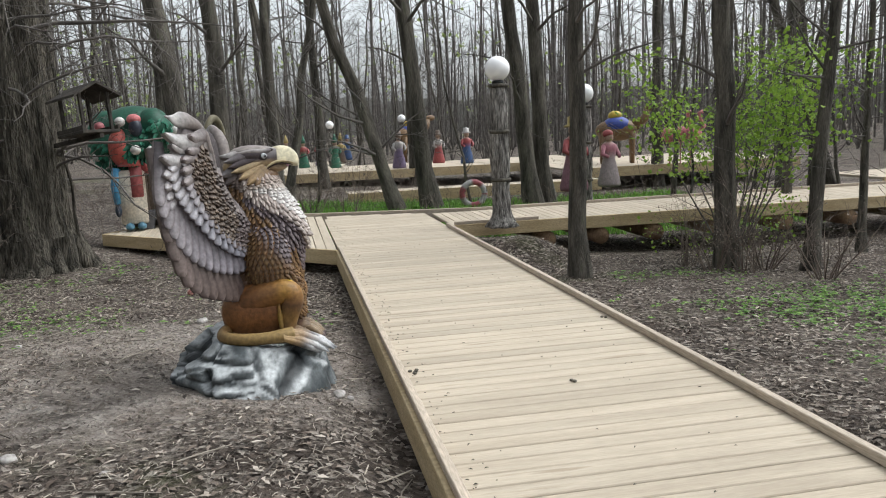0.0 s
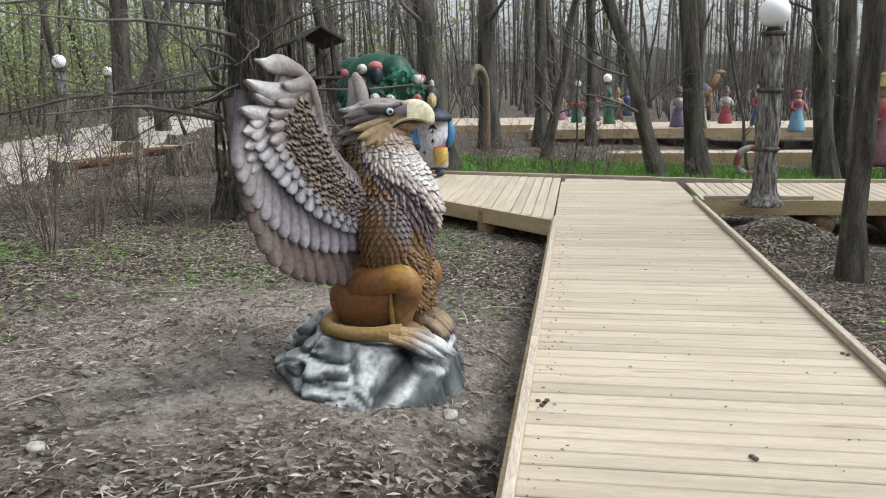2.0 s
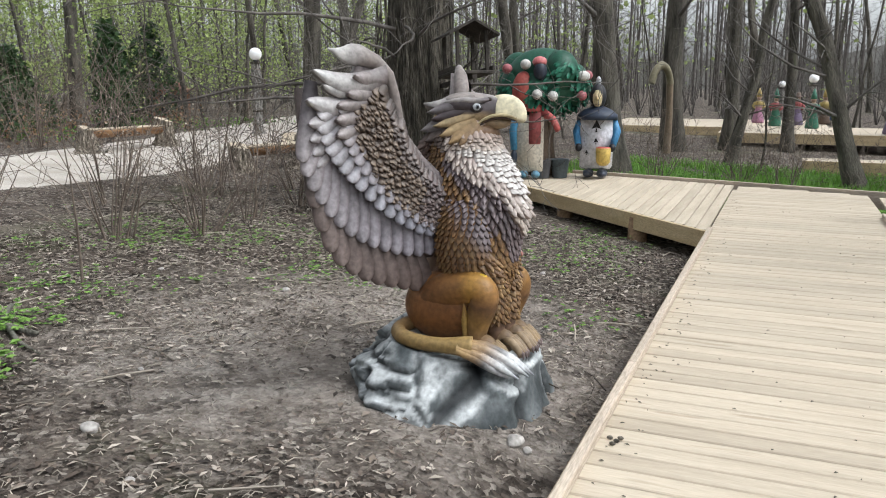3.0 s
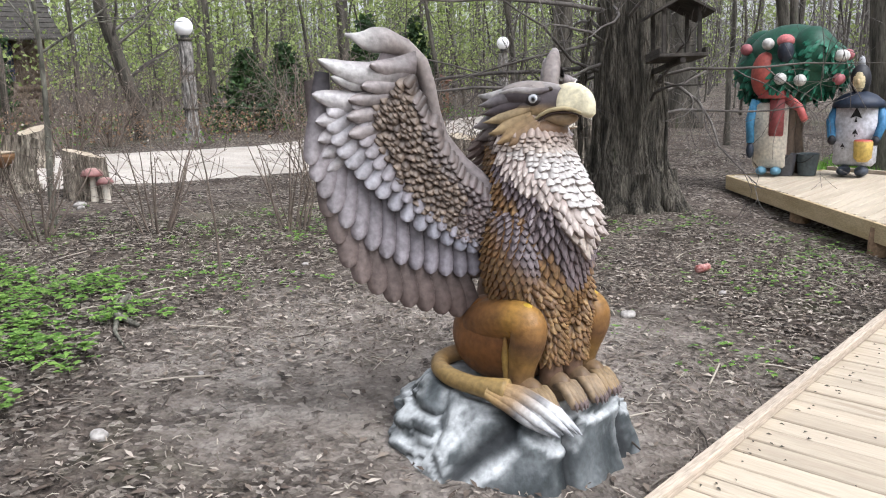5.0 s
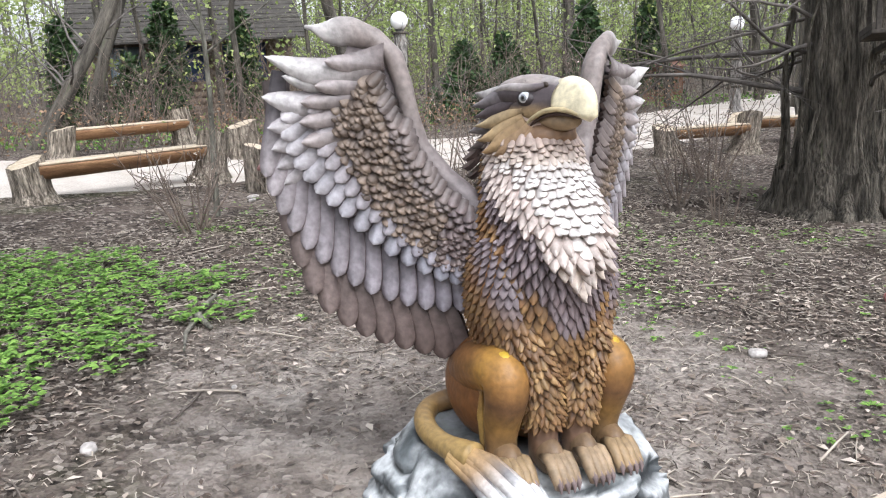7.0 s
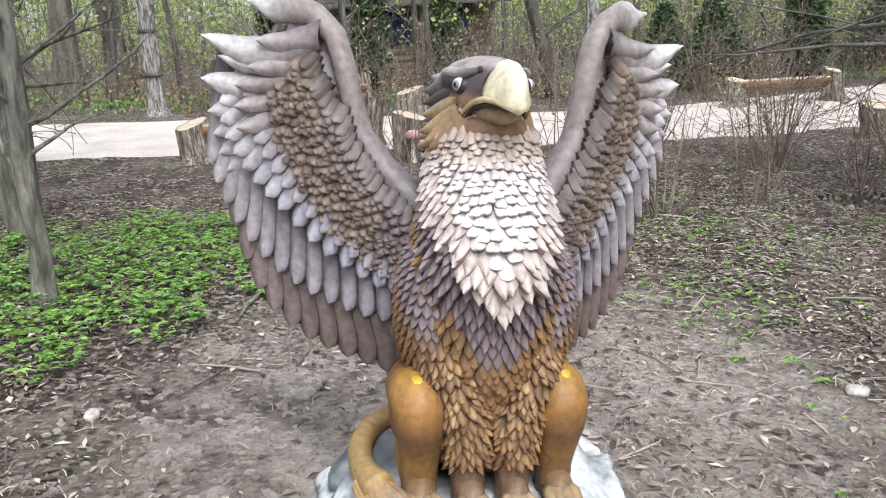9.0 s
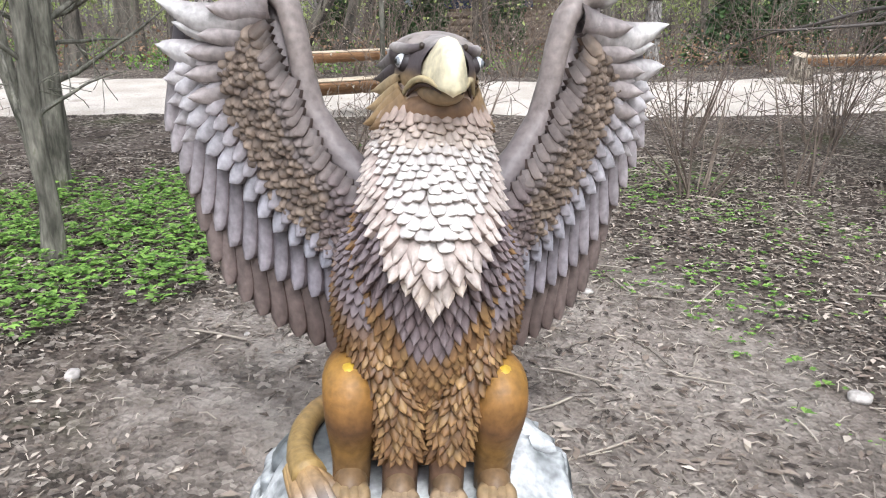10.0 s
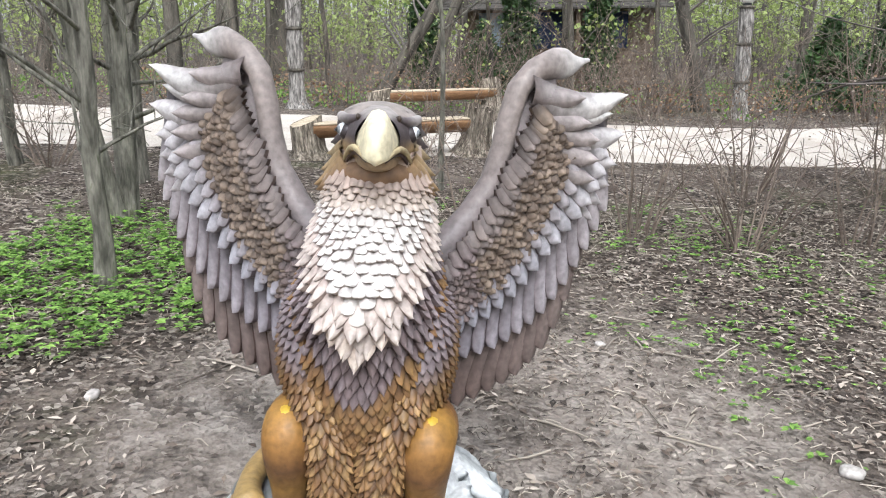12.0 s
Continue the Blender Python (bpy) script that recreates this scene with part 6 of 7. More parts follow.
def red_soldier():
    s = Shape()
    for sg in (-1, 1):
        ball(s, (0.09 * sg, -0.05, 0.05), (0.07, 0.13, 0.05), 14, 8, (0.10, 0.22, 0.30))
    box(s, (-0.20, -0.07, 0.08), (0.20, 0.07, 0.80), (0.66, 0.60, 0.50), bev=0.025)
    box(s, (-0.02, -0.085, 0.42), (0.16, 0.09, 0.86), (0.34, 0.09, 0.09), bev=0.03)
    tube(s, [(-0.20, 0, 0.82), (-0.26, -0.05, 0.6), (-0.24, -0.07, 0.36)], [0.07, 0.06, 0.05], 10, (0.07, 0.25, 0.42), cap=True)
    ball(s, (-0.24, -0.08, 0.28), (0.05, 0.05, 0.09), 10, 8, (0.03, 0.04, 0.06))
    ball(s, (-0.12, 0, 1.10), (0.17, 0.14, 0.25), 18, 12, (0.40, 0.09, 0.07))
    lathe(s, [(0.19, 0.85), (0.13, 1.0), (0.10, 1.15)], [(0.5, 0.12, 0.11)] * 3, squash=0.7)
    ball(s, (0.13, -0.08, 1.35), (0.10, 0.10, 0.12), 14, 10, (0.03, 0.035, 0.05))
    ball(s, (0.12, -0.05, 1.46), (0.11, 0.10, 0.07), 14, 10, (0.55, 0.17, 0.17))
    tube(s, [(0.16, 0, 0.85), (0.34, -0.12, 0.75), (0.42, -0.18, 0.62)], [0.06, 0.05, 0.045], 10, (0.5, 0.12, 0.11), cap=True)
    return s


def rose_tree():
    s, r2 = Shape(), random.Random(4)
    for k in range(5):
        a = k * 1.26
        tube(s, [(0.16 * math.cos(a), 0.16 * math.sin(a), 0), (0.10 * math.cos(a), 0.10 * math.sin(a), 0.4), (0.13 * math.cos(a), 0.13 * math.sin(a), 0.85)], [0.09, 0.075, 0.08], 10, (0.12, 0.085, 0.06))
    lumps = [((0, 0, 1.12), (0.58, 0.42, 0.42))] + [((0.42 * math.cos(a), 0.25 * math.sin(a), 1.10 + 0.16 * math.sin(2.7 * a)), (0.26, 0.24, 0.26)) for a in [k * 0.9 for k in range(7)]]
    for c, r in lumps:
        ball(s, c, r, 18, 12, (0.01, 0.07, 0.04))
        for _ in range(130):
            d = Vector((r2.gauss(0, 1), r2.gauss(0, 1), r2.gauss(0, 1))).normalized()
            p = Vector(c) + Vector((d.x * r[0], d.y * r[1], d.z * r[2]))
            feather(s, p, d.cross(Vector((0.3, 0.2, 1))) + Vector((0, 0, -0.9)), d, 0.10, 0.06, (0.01, 0.07, 0.04), (0.03, 0.22, 0.13), 0.02, 0.1, POINTED, 3)
    for _ in range(9):
        a, e = r2.uniform(3.3, 6.2), r2.uniform(-0.5, 0.9)
        p = Vector((0.66 * math.cos(a) * math.cos(e), 0.52 * math.sin(a) * math.cos(e), 1.12 + 0.44 * math.sin(e)))
        white = r2.random() < 0.65
        for rr, o in ((0.075, 0), (0.05, 0.02), (0.025, 0.04)):
            ball(s, p + Vector((math.cos(a), math.sin(a), 0)) * o, (rr, rr, rr * 0.8), 10, 7, (0.55, 0.53, 0.50) if white else (0.36, 0.12, 0.13))
    return s


for nm, fn, x, y, turn, sc, lab in (("card_soldier_statue", card_soldier, -0.25, 14.1, 8, 1.18, "painted playing card soldier figure with black spades and a bucket"), ("red_soldier_statue", red_soldier, -1.10, 13.60, 15, 1.12, "painted card soldier figure in a red hood reaching up"), ("rose_tree_statue", rose_tree, -1.06, 14.05, 10, 1.2, "sculpted green rose tree with white and red roses")):
    ob = thing(nm, fn(), M_FIGURE, lab, "statue", pose(x, y, DECK_TOP + 0.012, 0, 0, turn))
    ob.scale = (sc * 0.84, sc, sc)

for x, y, c in ((-0.95, 13.72, (0.10, 0.10, 0.11)), (-0.72, 13.85, (0.08, 0.10, 0.11))):
    b = new("bucket")
    s = Shape()
    lathe(s, [(0.10, 0.0), (0.105, 0.01), (0.135, 0.26), (0.145, 0.27), (0.125, 0.262), (0.09, 0.03)], [c] * 6)
    part("pail", s, M_FIGURE, b)
    s = Shape()
    lathe(s, [(0.126, 0.21), (0.06, 0.23), (0.005, 0.235)], [(0.42, 0.05, 0.07)] * 3)
    part("paint", s, M_FIGURE, b)
    s = Shape()
    tube(s, [(0.14 * math.cos(q), -0.10 * math.sin(q) - 0.02, 0.26 - 0.10 * math.sin(q)) for q in [math.pi * i / 10 for i in range(11)]], 0.006, 6, (0.2, 0.2, 0.2))
    part("bail", s, M_BLACK, b)
    b.matrix_world = pose(x, y, DECK_TOP + 0.004, 0, 0, x * 50)
    tagged(b, "dark metal paint bucket standing on the boardwalk", "bucket", "paint buckets")


def robed_figure(robe, top, skin, hat, kind=0):
    """A far-off painted park figure as one plain shape."""
    s = Shape()
    lathe(s, [(0.30, 0.0), (0.32, 0.08), (0.24, 0.45), (0.17, 0.75), (0.21, 0.98), (0.20, 1.12), (0.08, 1.22)], [robe, robe, robe, robe, top, top, skin])
    for sg in (-1, 1):
        tube(s, [(0.19 * sg, 0, 1.10), (0.30 * sg, -0.06, 0.88), (0.20 * sg, -0.20, 0.80)], [0.07, 0.065, 0.05], 8, top, cap=True)
    ball(s, (0, -0.01, 1.33), (0.12, 0.12, 0.14), 14, 10, skin)
    if kind == 0:
        lathe(s, [(0.21, 1.40), (0.20, 1.43), (0.13, 1.46), (0.12, 1.62), (0.02, 1.66)], [hat] * 5)
    elif kind == 1:
        lathe(s, [(0.15, 1.38), (0.12, 1.55), (0.03, 1.85)], [hat] * 3)
    else:
        ball(s, (0, 0.03, 1.42), (0.15, 0.15, 0.12), 12, 8, hat)
    return s


def flamingo():
    s, c = Shape(), (0.55, 0.17, 0.20)
    tube(s, [(0, 0, 0), (0, 0, 0.6)], 0.02, 6, (0.45, 0.2, 0.18))
    ball(s, (0, 0, 0.78), (0.22, 0.30, 0.22), 16, 10, c)
    tube(s, [(0, -0.2, 0.85), (0, -0.36, 1.0), (0, -0.26, 1.18), (0, -0.22, 1.34), (0, -0.32, 1.38)], [0.07, 0.05, 0.045, 0.05, 0.06], 8, (0.62, 0.24, 0.25), cap=True)
    tube(s, [(0, -0.34, 1.38), (0, -0.46, 1.30)], [0.03, 0.008], 6, (0.03, 0.03, 0.03))
    return s


def pack_animal():
    s, c = Shape(), (0.20, 0.12, 0.06)
    ball(s, (0, 0, 0.95), (0.32, 0.62, 0.32), 18, 12, c)
    for x in (-0.17, 0.17):
        for y in (-0.42, 0.42):
            tube(s, [(x, y, 0.9), (x, y, 0.45), (x, y, 0.0)], [0.11, 0.07, 0.06], 8, c, cap=True)
    tube(s, [(0, -0.5, 1.05), (0, -0.78, 1.25), (0, -0.85, 1.5)], [0.17, 0.12, 0.10], 10, c, cap=True)
    ball(s, (0, -0.98, 1.55), (0.10, 0.22, 0.11), 12, 8, c)
    ball(s, (0, 0, 1.08), (0.35, 0.40, 0.26), 16, 10, (0.05, 0.08, 0.32))
    ball(s, (0, 0.05, 1.36), (0.18, 0.2, 0.14), 12, 8, (0.55, 0.40, 0.06))
    return s


E_ = (1.14, 0.84)
blue, red, yel, grn, pur, whi, skn, brn = (0.05, 0.09, 0.20), (0.30, 0.07, 0.07), (0.34, 0.26, 0.09), (0.04, 0.14, 0.09), (0.17, 0.13, 0.21), (0.42, 0.40, 0.38), (0.36, 0.25, 0.19), (0.11, 0.075, 0.055)
far_figures = [(0.063, 28, grn, grn, skn, grn, 1, 1.0), (0.045, 30, pur, red, skn, brn, 0, 1.0), (0.070, 31, brn, yel, skn, yel, 1, 1.0), (0.078, 34, blue, blue, skn, blue, 0, 1.0), (0.140, 26, pur, whi, skn, brn, 0, 1.15), (0.163, 27, whi, brn, skn, brn, 0, 1.1), (0.188, 28, red, whi, skn, brn, 0, 1.1), (0.222, 27, blue, red, skn, whi, 0, 1.15), (0.262, 24, (0.25, 0.45, 0.6), red, skn, red, 2, 1.1),
               (0.346, 15.6, (0.24, 0.12, 0.15), red, skn, yel, 0, 0.95), (0.385, 16.4, (0.36, 0.30, 0.30), (0.38, 0.16, 0.19), skn, red, 2, 0.8), (0.497, 27, pur, blue, skn, blue, 0, 1.1), (0.005, 31, (0.40, 0.2, 0.3), yel, skn, yel, 1, 1.0), (0.025, 29, grn, red, skn, grn, 1, 1.0), (0.505, 24, whi, pur, skn, blue, 0, 0.9)]
for dx, dist, robe, top, skin, hat, kd, sc in far_figures:
    x, y = E_[0] + dx * dist, E_[1] + math.sqrt(1 - dx * dx) * dist
    ob = thing("figure_statue", robed_figure(robe, top, skin, hat, kd), M_FIGURE, "painted storybook figure in bright robes on the park platform", "statue", pose(x, y, max(0.30, ground_z(x, y)) if y > 20 else 0.312, 0, 0, dx * 60))
    sc *= 0.62 if dist > 20 else 0.9
    ob.scale = (sc, sc, sc)
for k, (dx, dist) in enumerate(((0.449, 23.0), (0.460, 23.2), (0.470, 23.0))):
    thing("flamingo_statue", flamingo(), M_FIGURE, "pink flamingo figure on thin legs beyond the boardwalk", "statue", pose(E_[0] + dx * dist, E_[1] + math.sqrt(1 - dx * dx) * dist, 0.30, 0, 0, 30 * k), "flamingo figures")
thing("camel_statue", pack_animal(), M_FIGURE, "painted pack animal figure with a blue saddle cloth", "statue", pose(E_[0] + 0.394 * 24, E_[1] + 0.919 * 24, 0.30, 0, 0, 70))
thing("horse_statue", pack_animal(), M_FIGURE, "brown saddled animal figure on the far platform", "statue", pose(E_[0] + 0.155 * 30, E_[1] + 0.987 * 30, 0.30, 0, 0, 120))

ring = Shape()
tube(ring, [(0.25 * math.cos(q), 0, 0.30 + 0.25 * math.sin(q)) for q in [2 * math.pi * i / 28 for i in range(29)]], 0.065, 10, cols=[(0.33, 0.09, 0.10) if (i // 4) % 2 else (0.42, 0.40, 0.39) for i in range(29)])
thing("ring_ornament", ring, M_FIGURE, "red and white striped ring ornament by the far platform", "ornament", pose(E_[0] + 0.228 * 17.6, E_[1] + 0.974 * 17.6, ground_z(5.1, 18) + 0.06))

arch = Shape()
tube(arch, [(0.42 * math.cos(q), 0, 1.55 + 0.55 * math.sin(q)) for q in [0.2 + 2.7 * i / 16 for i in range(17)]], [0.10] * 17, 8, (0.20, 0.175, 0.11))
tube(arch, [(0.40, 0, 0), (0.44, 0, 0.9), (0.40, 0, 1.66)], [0.12, 0.1, 0.1], 8, (0.20, 0.15, 0.10))
thing("arch_ornament", arch, M_FIGURE, "curved yellowish carved arch standing beside a tree", "ornament", pose(-0.45, 21.5, 0.03, 0, 0, 60)).scale = (0.8, 0.8, 0.95)


# ---- boardwalk, board by board ----
deck = tagged(new("boardwalk"), "pale new timber boardwalk with raised edge boards", "boardwalk", kind="structure")
PITCH = 0.121
rd = random.Random(12)


def deck_right(y):
    return 3.465 - 0.0145 * y


def board_mesh(length, width=0.1125, thick=0.034):
    s = Shape()
    box(s, (-length / 2, -width / 2, -thick), (length / 2, width / 2, 0), bev=0.005)
    return s.mesh("board", M_WOOD, smooth=False)


def lay(me, x, y, turn, lift=0.0):
    part("board", me, None, deck, at=pose(x, y, DECK_TOP + rd.uniform(-0.0015, 0.0015) + lift, rd.uniform(-0.15, 0.15), rd.uniform(-0.05, 0.05), turn + rd.uniform(-0.12, 0.12)))


def north_edge(x):
    return 14.30 - 0.26 * (x - 0.2) if x < 4.0 else 13.31


y = -2.6
while y < 13.40:
    lay(board_mesh(deck_right(y) - DECK_L), (DECK_L + deck_right(y)) / 2, y, 0)
    y += PITCH
while y < 13.86:
    x1 = 0.2 + (14.30 - (y + 0.06)) / 0.26
    x1 = min(x1, DECK_R - 0.05)
    if x1 - DECK_L > 0.3:
        lay(board_mesh(x1 - DECK_L - 0.05), (DECK_L + 0.05 + x1) / 2, y, 0)
    y += PITCH
x = DECK_L - 0.075
while x > -1.55:
    lo = 10.20 + (DECK_L - x) * 0.985
    hi = north_edge(x) if x > -0.7 else 14.53 - (-0.7 - x) * 1.45
    if hi - lo > 0.25:
        lay(board_mesh(hi - lo), x, (lo + hi) / 2, 90, -0.002)
    x -= PITCH
east = board_mesh(1.60)
x = DECK_R + 0.075
while x < 15.5:
    lay(east, x, 12.50, 90)
    x += PITCH


def beam(name, p, q, width, z0, z1, mat, bev=0.004):
    p, q = Vector((*p, 0)), Vector((*q, 0))
    s = Shape()
    d = (q - p).length
    box(s, (-width / 2, -d / 2, z0), (width / 2, d / 2, z1), bev=bev)
    m = (p + q) / 2
    part(name, s, mat, deck, at=pose(m.x, m.y, 0, 0, 0, math.degrees(math.atan2(q.y - p.y, q.x - p.x)) - 90), smooth=False)


yy = -2.6
for y1 in (0.2, 3.15, 6.14, 9.1, 10.16):
    beam("edge_board", (DECK_L + 0.012, yy), (DECK_L + 0.012, y1 - 0.004), 0.042, 0.303, 0.348, M_EDGE)
    beam("fascia", (DECK_L - 0.019, yy), (DECK_L - 0.019, y1 - 0.004), 0.03, 0.12, 0.299, M_FASCIA)
    yy = y1
yy = -2.6
for y1 in (1.4, 4.35, 7.3, 10.2, 11.64):
    beam("edge_board", (deck_right(yy) - 0.012, yy), (deck_right(y1) - 0.012, y1 - 0.004), 0.042, 0.303, 0.348, M_EDGE)
    beam("fascia", (deck_right(yy) + 0.019, yy), (deck_right(y1) + 0.019, y1 - 0.004), 0.03, 0.12, 0.299, M_FASCIA)
    yy = y1
beam("fascia", (DECK_L - 0.02, 10.17), (-1.52, 13.34), 0.035, 0.13, 0.303, M_FASCIA)
beam("fascia", (-1.53, 13.36), (-0.72, 14.52), 0.035, 0.13, 0.303, M_FASCIA)
beam("edge_board", (-0.7, 14.58), (4.0, 13.36), 0.045, 0.13, 0.345, M_EDGE)
beam("edge_board", (4.0, 13.34), (15.5, 13.34), 0.045, 0.13, 0.345, M_EDGE)
beam("fascia", (DECK_R + 0.03, 11.67), (15.5, 11.67), 0.035, 0.13, 0.303, M_FASCIA)
beam("edge_board", (DECK_R + 0.03, 11.68), (4.6, 11.69), 0.045, 0.306, 0.35, M_EDGE)
for x in (4.75, 5.55, 6.4, 7.4, 8.5, 9.6, 10.8, 12, 13.2, 14.4):
    s = Shape()
    tube(s, [(x, 11.72, 0.0), (x, 12.4, 0.0), (x, 13.28, 0.0)], [0.12, 0.125, 0.12], 16, cap=True)
    part("bearer_log", s, M_LOG, deck, "round debarked bearer log", at=Matrix.Translation((0, 0, 0.0)))
for x, y in ((0.9, 11.05), (-0.2, 12.2), (0.2, 13.0), (1.4, 12.2), (1.85, 9.6), (1.86, 6.9), (1.86, 4.2), (1.86, 1.6), (3.18, 9.6), (3.18, 6.9), (3.18, 4.2), (3.18, 1.6)):
    s = Shape()
    tube(s, [(0, 0, -0.25), (0, 0, 0.25)], [0.11, 0.10], 14, cap=True, rough=0.04, rng=rd)
    part("post", s, M_LOG, deck, at=pose(x, y, 0.005))
for a, b in (((1.88, -2.5), (1.88, 13.3)), ((3.16, -2.5), (3.16, 13.3)), ((2.5, -2.5), (2.5, 13.3))):
    beam("joist", a, b, 0.05, 0.14, 0.262, M_LOG)

# far decks and platforms
for x0, y0, x1, y1, z in ((0.5, 25.8, 11.0, 29.5, 0.30), (2.6, 20.2, 9.0, 20.9, 0.10), (8.6, 21.5, 15.5, 26.5, 0.30), (-3.5, 29, 3.4, 34.5, 0.28), (13, 15.2, 22, 17.0, 0.22)):
    p = new("far_platform")
    k = 0
    x = x0
    while x < x1:
        s = Shape()
        box(s, (x, y0, z - 0.05), (min(x + 0.62, x1), y1, z + 0.002 * (k % 3)), bev=0.006)
        part("board", s, M_WOOD, p, smooth=False)
        x += 0.63
        k += 1
    s = Shape()
    box(s, (x0, y0 - 0.04, z - 0.26), (x1, y0 - 0.005, z + 0.004))
    part("fascia", s, M_FASCIA, p, smooth=False)
    tagged(p, "low pale timber platform among the trees", "platform", "far platforms", "structure")

# ---- ground cover ----
rc = random.Random(77)


def on_deck(x, y):
    return (DECK_L - 0.05 < x < DECK_R + 0.05 and y < 13.6) or (10.1 < y < 14.6 and x < 2 and y > 10.15 + (1.7 - x) * 0.985) or (x > 3 and 11.4 < y < 13.4)


def on_path(x, y):
    return -10.4 - 0.02 * abs(y - 6) < x < -6.0


s = Shape()
made = 0
while made < 95000:
    t = rc.random()
    if t < 0.55:
        x, y = rc.uniform(-4.5, 1.7), rc.uniform(1.5, 11)
    elif t < 0.75:
        x, y = rc.uniform(3.4, 8.5), rc.uniform(1.8, 11.3)
    else:
        x, y = rc.uniform(-6, 10), rc.uniform(8, 18)
    if on_deck(x, y) or on_path(x, y):
        continue
    bare = math.exp(-(((x - 0.4) / 1.2) ** 2 + ((y - 5.6) / 1.45) ** 2))
    if rc.random() < bare * 0.85 or noise.noise((x * 0.9, y * 0.9, 5)) + rc.uniform(-0.45, 0.45) < -0.12:
        continue
    z = ground_z(x, y) + rc.uniform(0.002, 0.014)
    a, q = rc.uniform(0, 6.28), 0.006 + 0.030 * rc.random() ** 2.0
    ux, uy = math.cos(a), math.sin(a)
    wq = q * rc.uniform(0.18, 0.5)
    tl = rc.uniform(-0.4, 0.4)
    s.add([(x - ux * q, y - uy * q, z + tl * q * 0.3), (x - uy * wq, y + ux * wq, z + wq * 0.5), (x + ux * q, y + uy * q, z - tl * q * 0.3 + 0.004), (x + uy * wq, y - ux * wq, z + wq * 0.6)], [(0, 3, 1), (3, 2, 1)])
    made += 1
thing("leaf_litter", s, M_LITTER, "scattered brown dead leaves on the soil", "litter", kind="stuff", smooth=False)

s = Shape()
made = 0
while made < 17000:
    x, y = (rc.uniform(-4.2, 1.65), rc.uniform(1.6, 11)) if rc.random() < 0.75 else (rc.uniform(3.4, 8), rc.uniform(2, 11))
    if on_deck(x, y) or rc.random() < 0.75 * math.exp(-(((x - 0.4) / 1.0) ** 2 + ((y - 5.4) / 1.0) ** 2)):
        continue
    if noise.noise((x * 0.7, y * 0.7, 9)) + rc.uniform(-0.4, 0.4) < -0.05 and rc.random() < 0.7:
        continue
    a, ln = rc.uniform(0, 6.28), 0.015 + 0.075 * rc.random() ** 1.6 if rc.random() < 0.985 else rc.uniform(0.15, 0.4)
    z = ground_z(x, y) + 0.006
    bx, by = ln * math.cos(a) / 2, ln * math.sin(a) / 2
    o = rc.uniform(-0.15, 0.15)
    r = rc.uniform(0.0014, 0.0030) if ln < 0.15 else rc.uniform(0.003, 0.006)
    tube(s, [(x - bx, y - by, z), (x + by * o, y - bx * o, z + rc.uniform(0.002, 0.02)), (x + bx, y + by, z + rc.uniform(0, 0.012))], [r, r, r * 0.6], 4, rng=rc)
    made += 1
thing("twig_litter", s, M_STRAW, "dry straw and broken twigs strewn over the soil", "litter", kind="stuff")

# crumbled clods of soil
s = Shape()
made = 0
while made < 26000:
    x, y = (rc.uniform(-4.0, 1.66), rc.uniform(1.6, 10.5)) if rc.random() < 0.8 else (rc.uniform(3.5, 7), rc.uniform(2, 10))
    if on_deck(x, y) or noise.noise((x * 1.3, y * 1.3, 21)) + rc.uniform(-0.5, 0.5) < 0.0:
        continue
    q = 0.005 + 0.020 * rc.random() ** 2.6
    z = ground_z(x, y)
    a = rc.uniform(0, 6.28)
    base = [(x + q * rc.uniform(0.7, 1.3) * math.cos(a + k * 1.571), y + q * rc.uniform(0.7, 1.3) * math.sin(a + k * 1.571), z - 0.003) for k in range(4)]
    s.add(base + [(x + rc.uniform(-0.3, 0.3) * q, y + rc.uniform(-0.3, 0.3) * q, z + q * rc.uniform(0.5, 1.0))], [(0, 1, 4), (1, 2, 4), (2, 3, 4), (3, 0, 4)])
    made += 1
thing("soil_clods", s, M_SOIL, "crumbled clods of dry brown soil", "soil", kind="stuff", smooth=False)

# crumbs of bark and twigs on the boardwalk
s = Shape()
for _ in range(330):
    y = rc.uniform(1.5, 12.5)
    x = DECK_L + 0.06 + abs(rc.gauss(0, 0.09)) if rc.random() < 0.5 else rc.uniform(DECK_L + 0.06, 3.2)
    a, q = rc.uniform(0, 6.28), rc.uniform(0.004, 0.013)
    ux, uy = math.cos(a) * q, math.sin(a) * q
    k = rc.uniform(0.25, 0.6)
    s.add([(x - ux, y - uy, DECK_TOP + 0.003), (x + uy * k, y - ux * k, DECK_TOP + 0.008), (x + ux, y + uy, DECK_TOP + 0.004), (x - uy * k, y + ux * k, DECK_TOP + 0.007)], [(0, 1, 2), (0, 2, 3)])
for cx, cy in ((1.80, 5.30), (1.79, 5.27), (1.77, 5.32), (1.81, 5.33), (3.28, 6.13), (3.3, 6.11), (2.60, 4.85), (2.59, 4.87)):
    ball(s, (cx, cy, DECK_TOP + 0.008), (0.013, 0.010, 0.008), 8, 6)
thing("deck_crumbs", s, M_BARK, "dark crumbs of bark and twigs on the boards", "litter", kind="stuff", smooth=False)

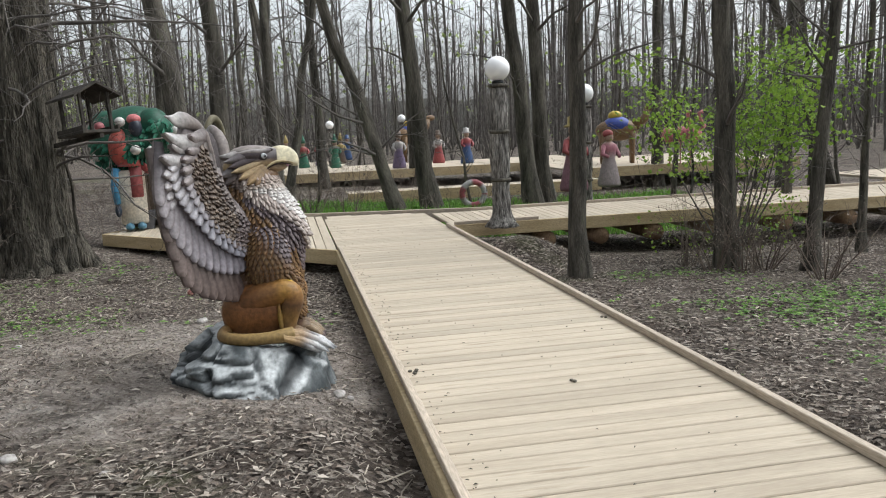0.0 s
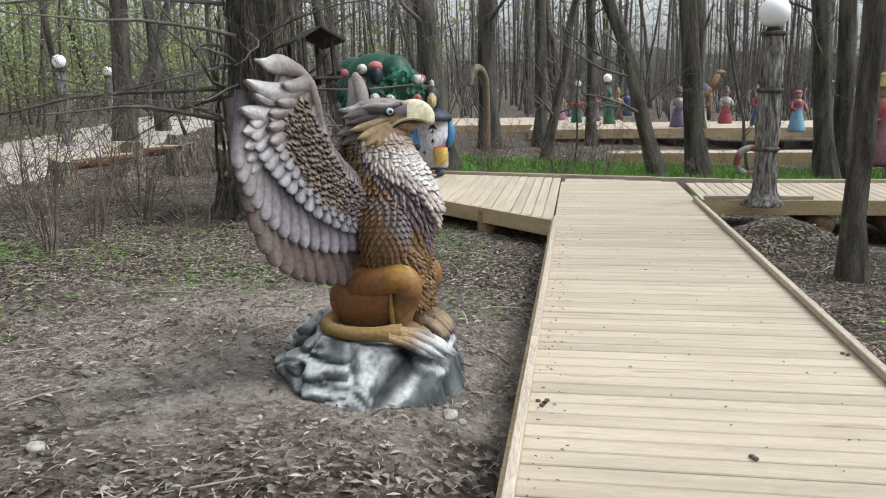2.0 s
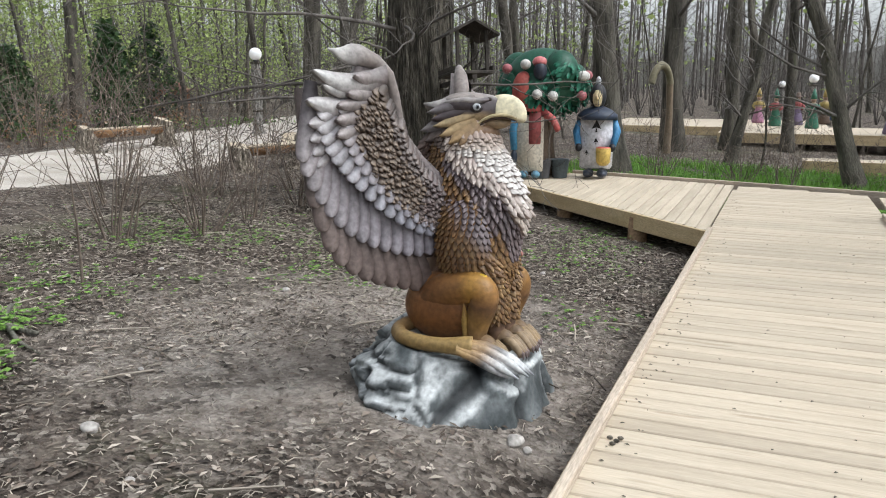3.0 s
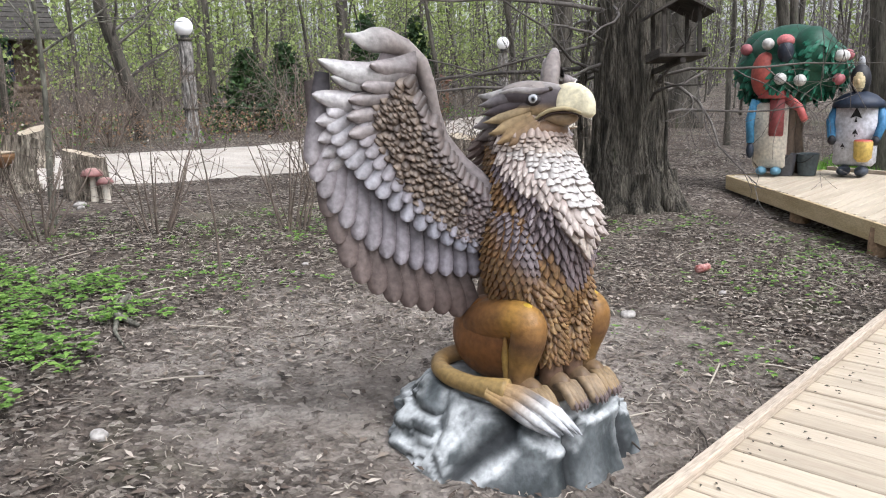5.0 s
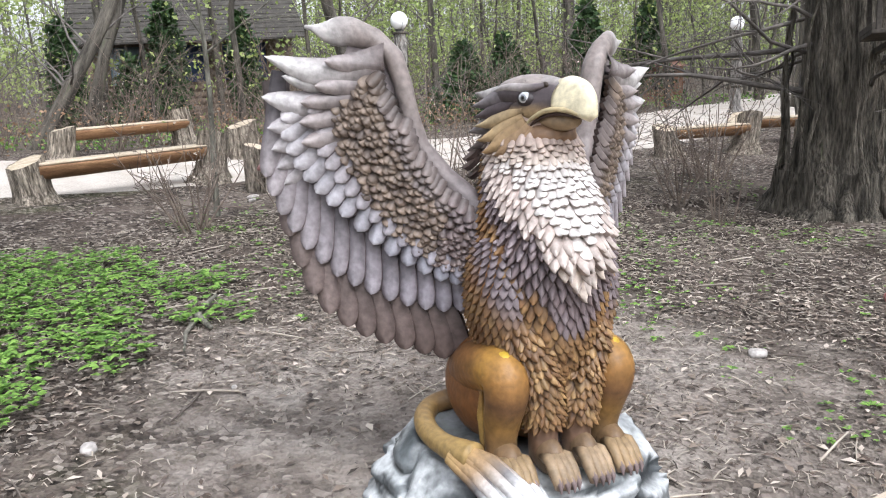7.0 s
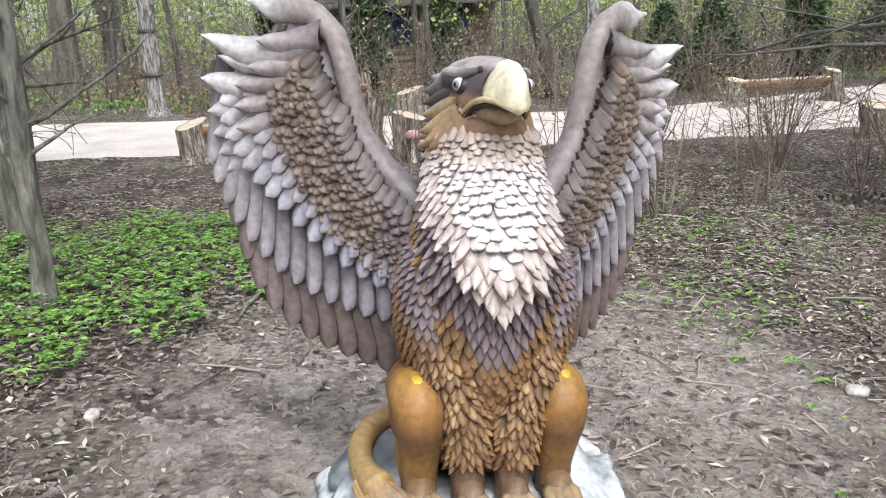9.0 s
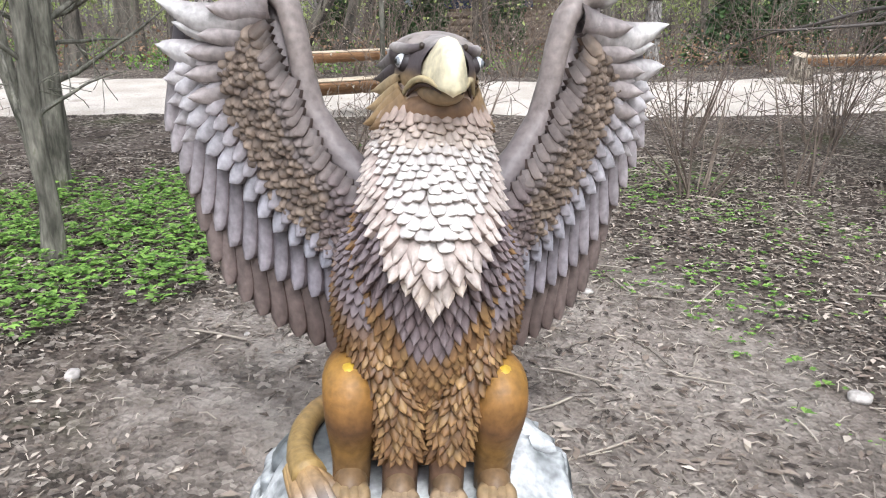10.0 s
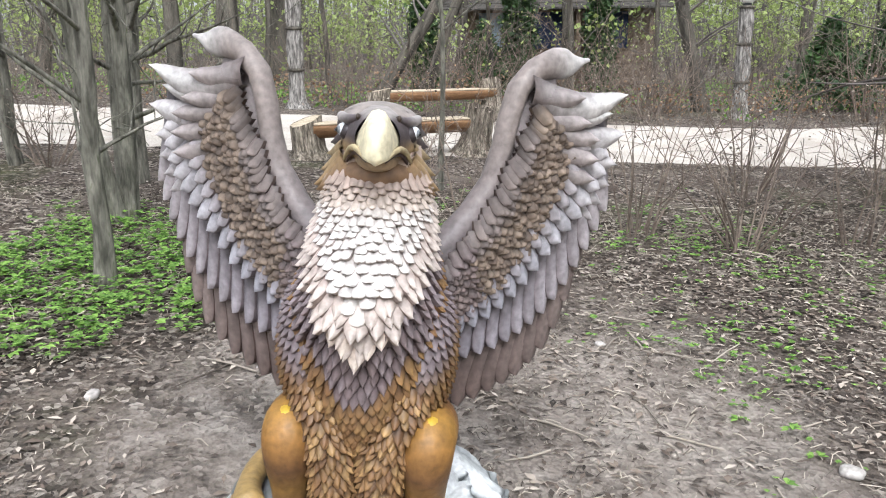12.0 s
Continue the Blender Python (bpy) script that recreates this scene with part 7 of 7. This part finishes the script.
# small stones
for k, (x, y, r) in enumerate(((-0.15, 4.55, 0.042), (0.39, 7.60, 0.050), (1.36, 5.38, 0.045), (1.42, 5.36, 0.025), (-0.5, 5.2, 0.018), (0.3, 4.3, 0.02), (-1.9, 6.9, 0.025), (-5.35, 6.75, 0.06), (-5.2, 6.7, 0.045), (0.9, 4.6, 0.016), (-0.8, 6.9, 0.03), (0.55, 8.6, 0.03))):
    s = Shape()
    ball(s, (0, 0, 0), (r, r * 0.75, r * 0.55), 12, 8)
    s.v = [tuple(Vector(p) * (1 + 0.35 * noise.noise(Vector(p) * 28 + Vector((k, 0, 0))))) for p in s.v]
    thing("stone", s, M_STONE, "small pale stone lying on bare soil", "stone", pose(x, y, ground_z(x, y) + r * 0.3, 0, 0, 40 * k), "loose stones")

can = new("drink_can")
s = Shape()
lathe(s, [(0.022, 0), (0.031, 0.008), (0.032, 0.05), (0.029, 0.085), (0.031, 0.108), (0.025, 0.116)], [(1, 1, 1)] * 6)
part("body", s, M_RED, can)
s = Shape()
lathe(s, [(0.0245, 0.1155), (0.024, 0.112), (0.002, 0.112)], [(1, 1, 1)] * 3)
part("lid", s, M_STONE, can, "pale metal lid")
can.matrix_world = pose(0.13, 9.07, ground_z(0.13, 9.07) + 0.035, 0, 84, 60)
tagged(can, "crushed red and white drink can lying in leaf litter", "drink can")


# green undergrowth
def sprout(s, rng, x, y, h, n, size):
    z = ground_z(x, y)
    for _ in range(n):
        a = rng.uniform(0, 6.28)
        tip = Vector((x + h * 0.7 * math.cos(a), y + h * 0.7 * math.sin(a), z + h * rng.uniform(0.6, 1.1)))
        d = Vector((math.cos(a), math.sin(a), rng.uniform(-0.3, 0.4))).normalized()
        b = Vector((-math.sin(a), math.cos(a), rng.uniform(-0.2, 0.2)))
        q = size * rng.uniform(0.6, 1.3)
        for t in (-0.9, 0, 0.9):
            dd = (d + b * t).normalized()
            bb = dd.cross(Vector((0, 0, 1))).normalized()
            s.add([tip, tip + dd * q * 0.5 + bb * q * 0.28 + Vector((0, 0, q * 0.12)), tip + dd * q, tip + dd * q * 0.5 - bb * q * 0.28 + Vector((0, 0, q * 0.12))], [(0, 2, 1), (0, 3, 2)])


s, rc = Shape(), random.Random(88)
made = 0
while made < 1450:
    x, y = rc.uniform(-4.2, -0.4), rc.uniform(2.2, 5.7)
    e = ((x + 1.95) / 1.45) ** 2 + ((y - 4.15) / 1.25) ** 2
    if e + 1.3 * noise.noise((x * 2.1, y * 2.1, 2)) > 0.95:
        continue
    sprout(s, rc, x, y, rc.uniform(0.03, 0.12), rc.randint(2, 4), rc.uniform(0.028, 0.05))
    made += 1
thing("green_undergrowth", s, M_GREEN, "low leafy green undergrowth patch on the soil", "undergrowth", kind="stuff", smooth=False)
s = Shape()
made = 0
while made < 1500:
    t = rc.random()
    if t < 0.4:
        x, y = rc.uniform(-3.5, 1.2), rc.uniform(7.2, 12)
    elif t < 0.75:
        x, y = rc.uniform(4.6, 8.5), rc.uniform(4.5, 9.5)
    else:
        x, y = rc.uniform(-4.5, -0.5), rc.uniform(5.6, 12)
    k = noise.noise((x * 0.8, y * 0.8, 12))
    boost = math.exp(-(((x - 6.2) / 0.9) ** 2 + ((y - 7.2) / 0.7) ** 2))
    if on_deck(x, y) or k + boost * 0.9 + rc.uniform(-0.25, 0.25) < 0.18:
        continue
    sprout(s, rc, x, y, rc.uniform(0.01, 0.06), rc.randint(1, 3), rc.uniform(0.018, 0.04))
    made += 1
for cx, cy, rx, ry, n, size in ((6.3, 7.0, 0.95, 0.42, 420, 0.045), (7.4, 7.6, 0.8, 0.5, 200, 0.04), (-1.9, 8.3, 1.3, 0.8, 360, 0.028), (-3.4, 6.3, 1.0, 0.5, 260, 0.03), (5.6, 5.2, 0.7, 0.6, 120, 0.025), (1.25, 7.35, 0.16, 0.22, 26, 0.035)):
    for _ in range(n):
        x, y = rc.gauss(cx, rx), rc.gauss(cy, ry)
        if on_deck(x, y) or on_path(x, y) or noise.noise((x * 2.5, y * 2.5, 31)) < -0.15:
            continue
        sprout(s, rc, x, y, rc.uniform(0.01, 0.05), rc.randint(1, 3), size * rc.uniform(0.7, 1.2))
thing("seedlings", s, M_GREEN, "scattered small green seedlings in leaf litter", "undergrowth", kind="stuff", smooth=False)

s = Shape()
for _ in range(34000):
    x, y = rc.uniform(-1.5, 10.5), 13.6 + 6.0 * rc.random()
    if y < north_edge(x) + 0.15 or noise.noise((x * 0.5, y * 0.5, 3)) < -0.35:
        continue
    z = ground_z(x, y)
    a, h = rc.uniform(0, 6.28), rc.uniform(0.08, 0.20)
    w = 0.014
    s.add([(x - w * math.sin(a), y + w * math.cos(a), z - 0.01), (x + w * math.sin(a), y - w * math.cos(a), z - 0.01), (x + 0.5 * h * math.cos(a), y + 0.5 * h * math.sin(a), z + h)], [(0, 1, 2)])
for _ in range(1800):
    x, y = rc.uniform(-1.5, 10.5), rc.uniform(14.3, 20)
    if y < north_edge(x) + 0.2 or noise.noise((x * 0.5, y * 0.5, 3)) < -0.2:
        continue
    sprout(s, rc, x, y, rc.uniform(0.04, 0.14), 2, 0.06)
thing("grass", s, M_GRASS, "bright green spring grass behind the boardwalk", "grass", kind="stuff", smooth=False)
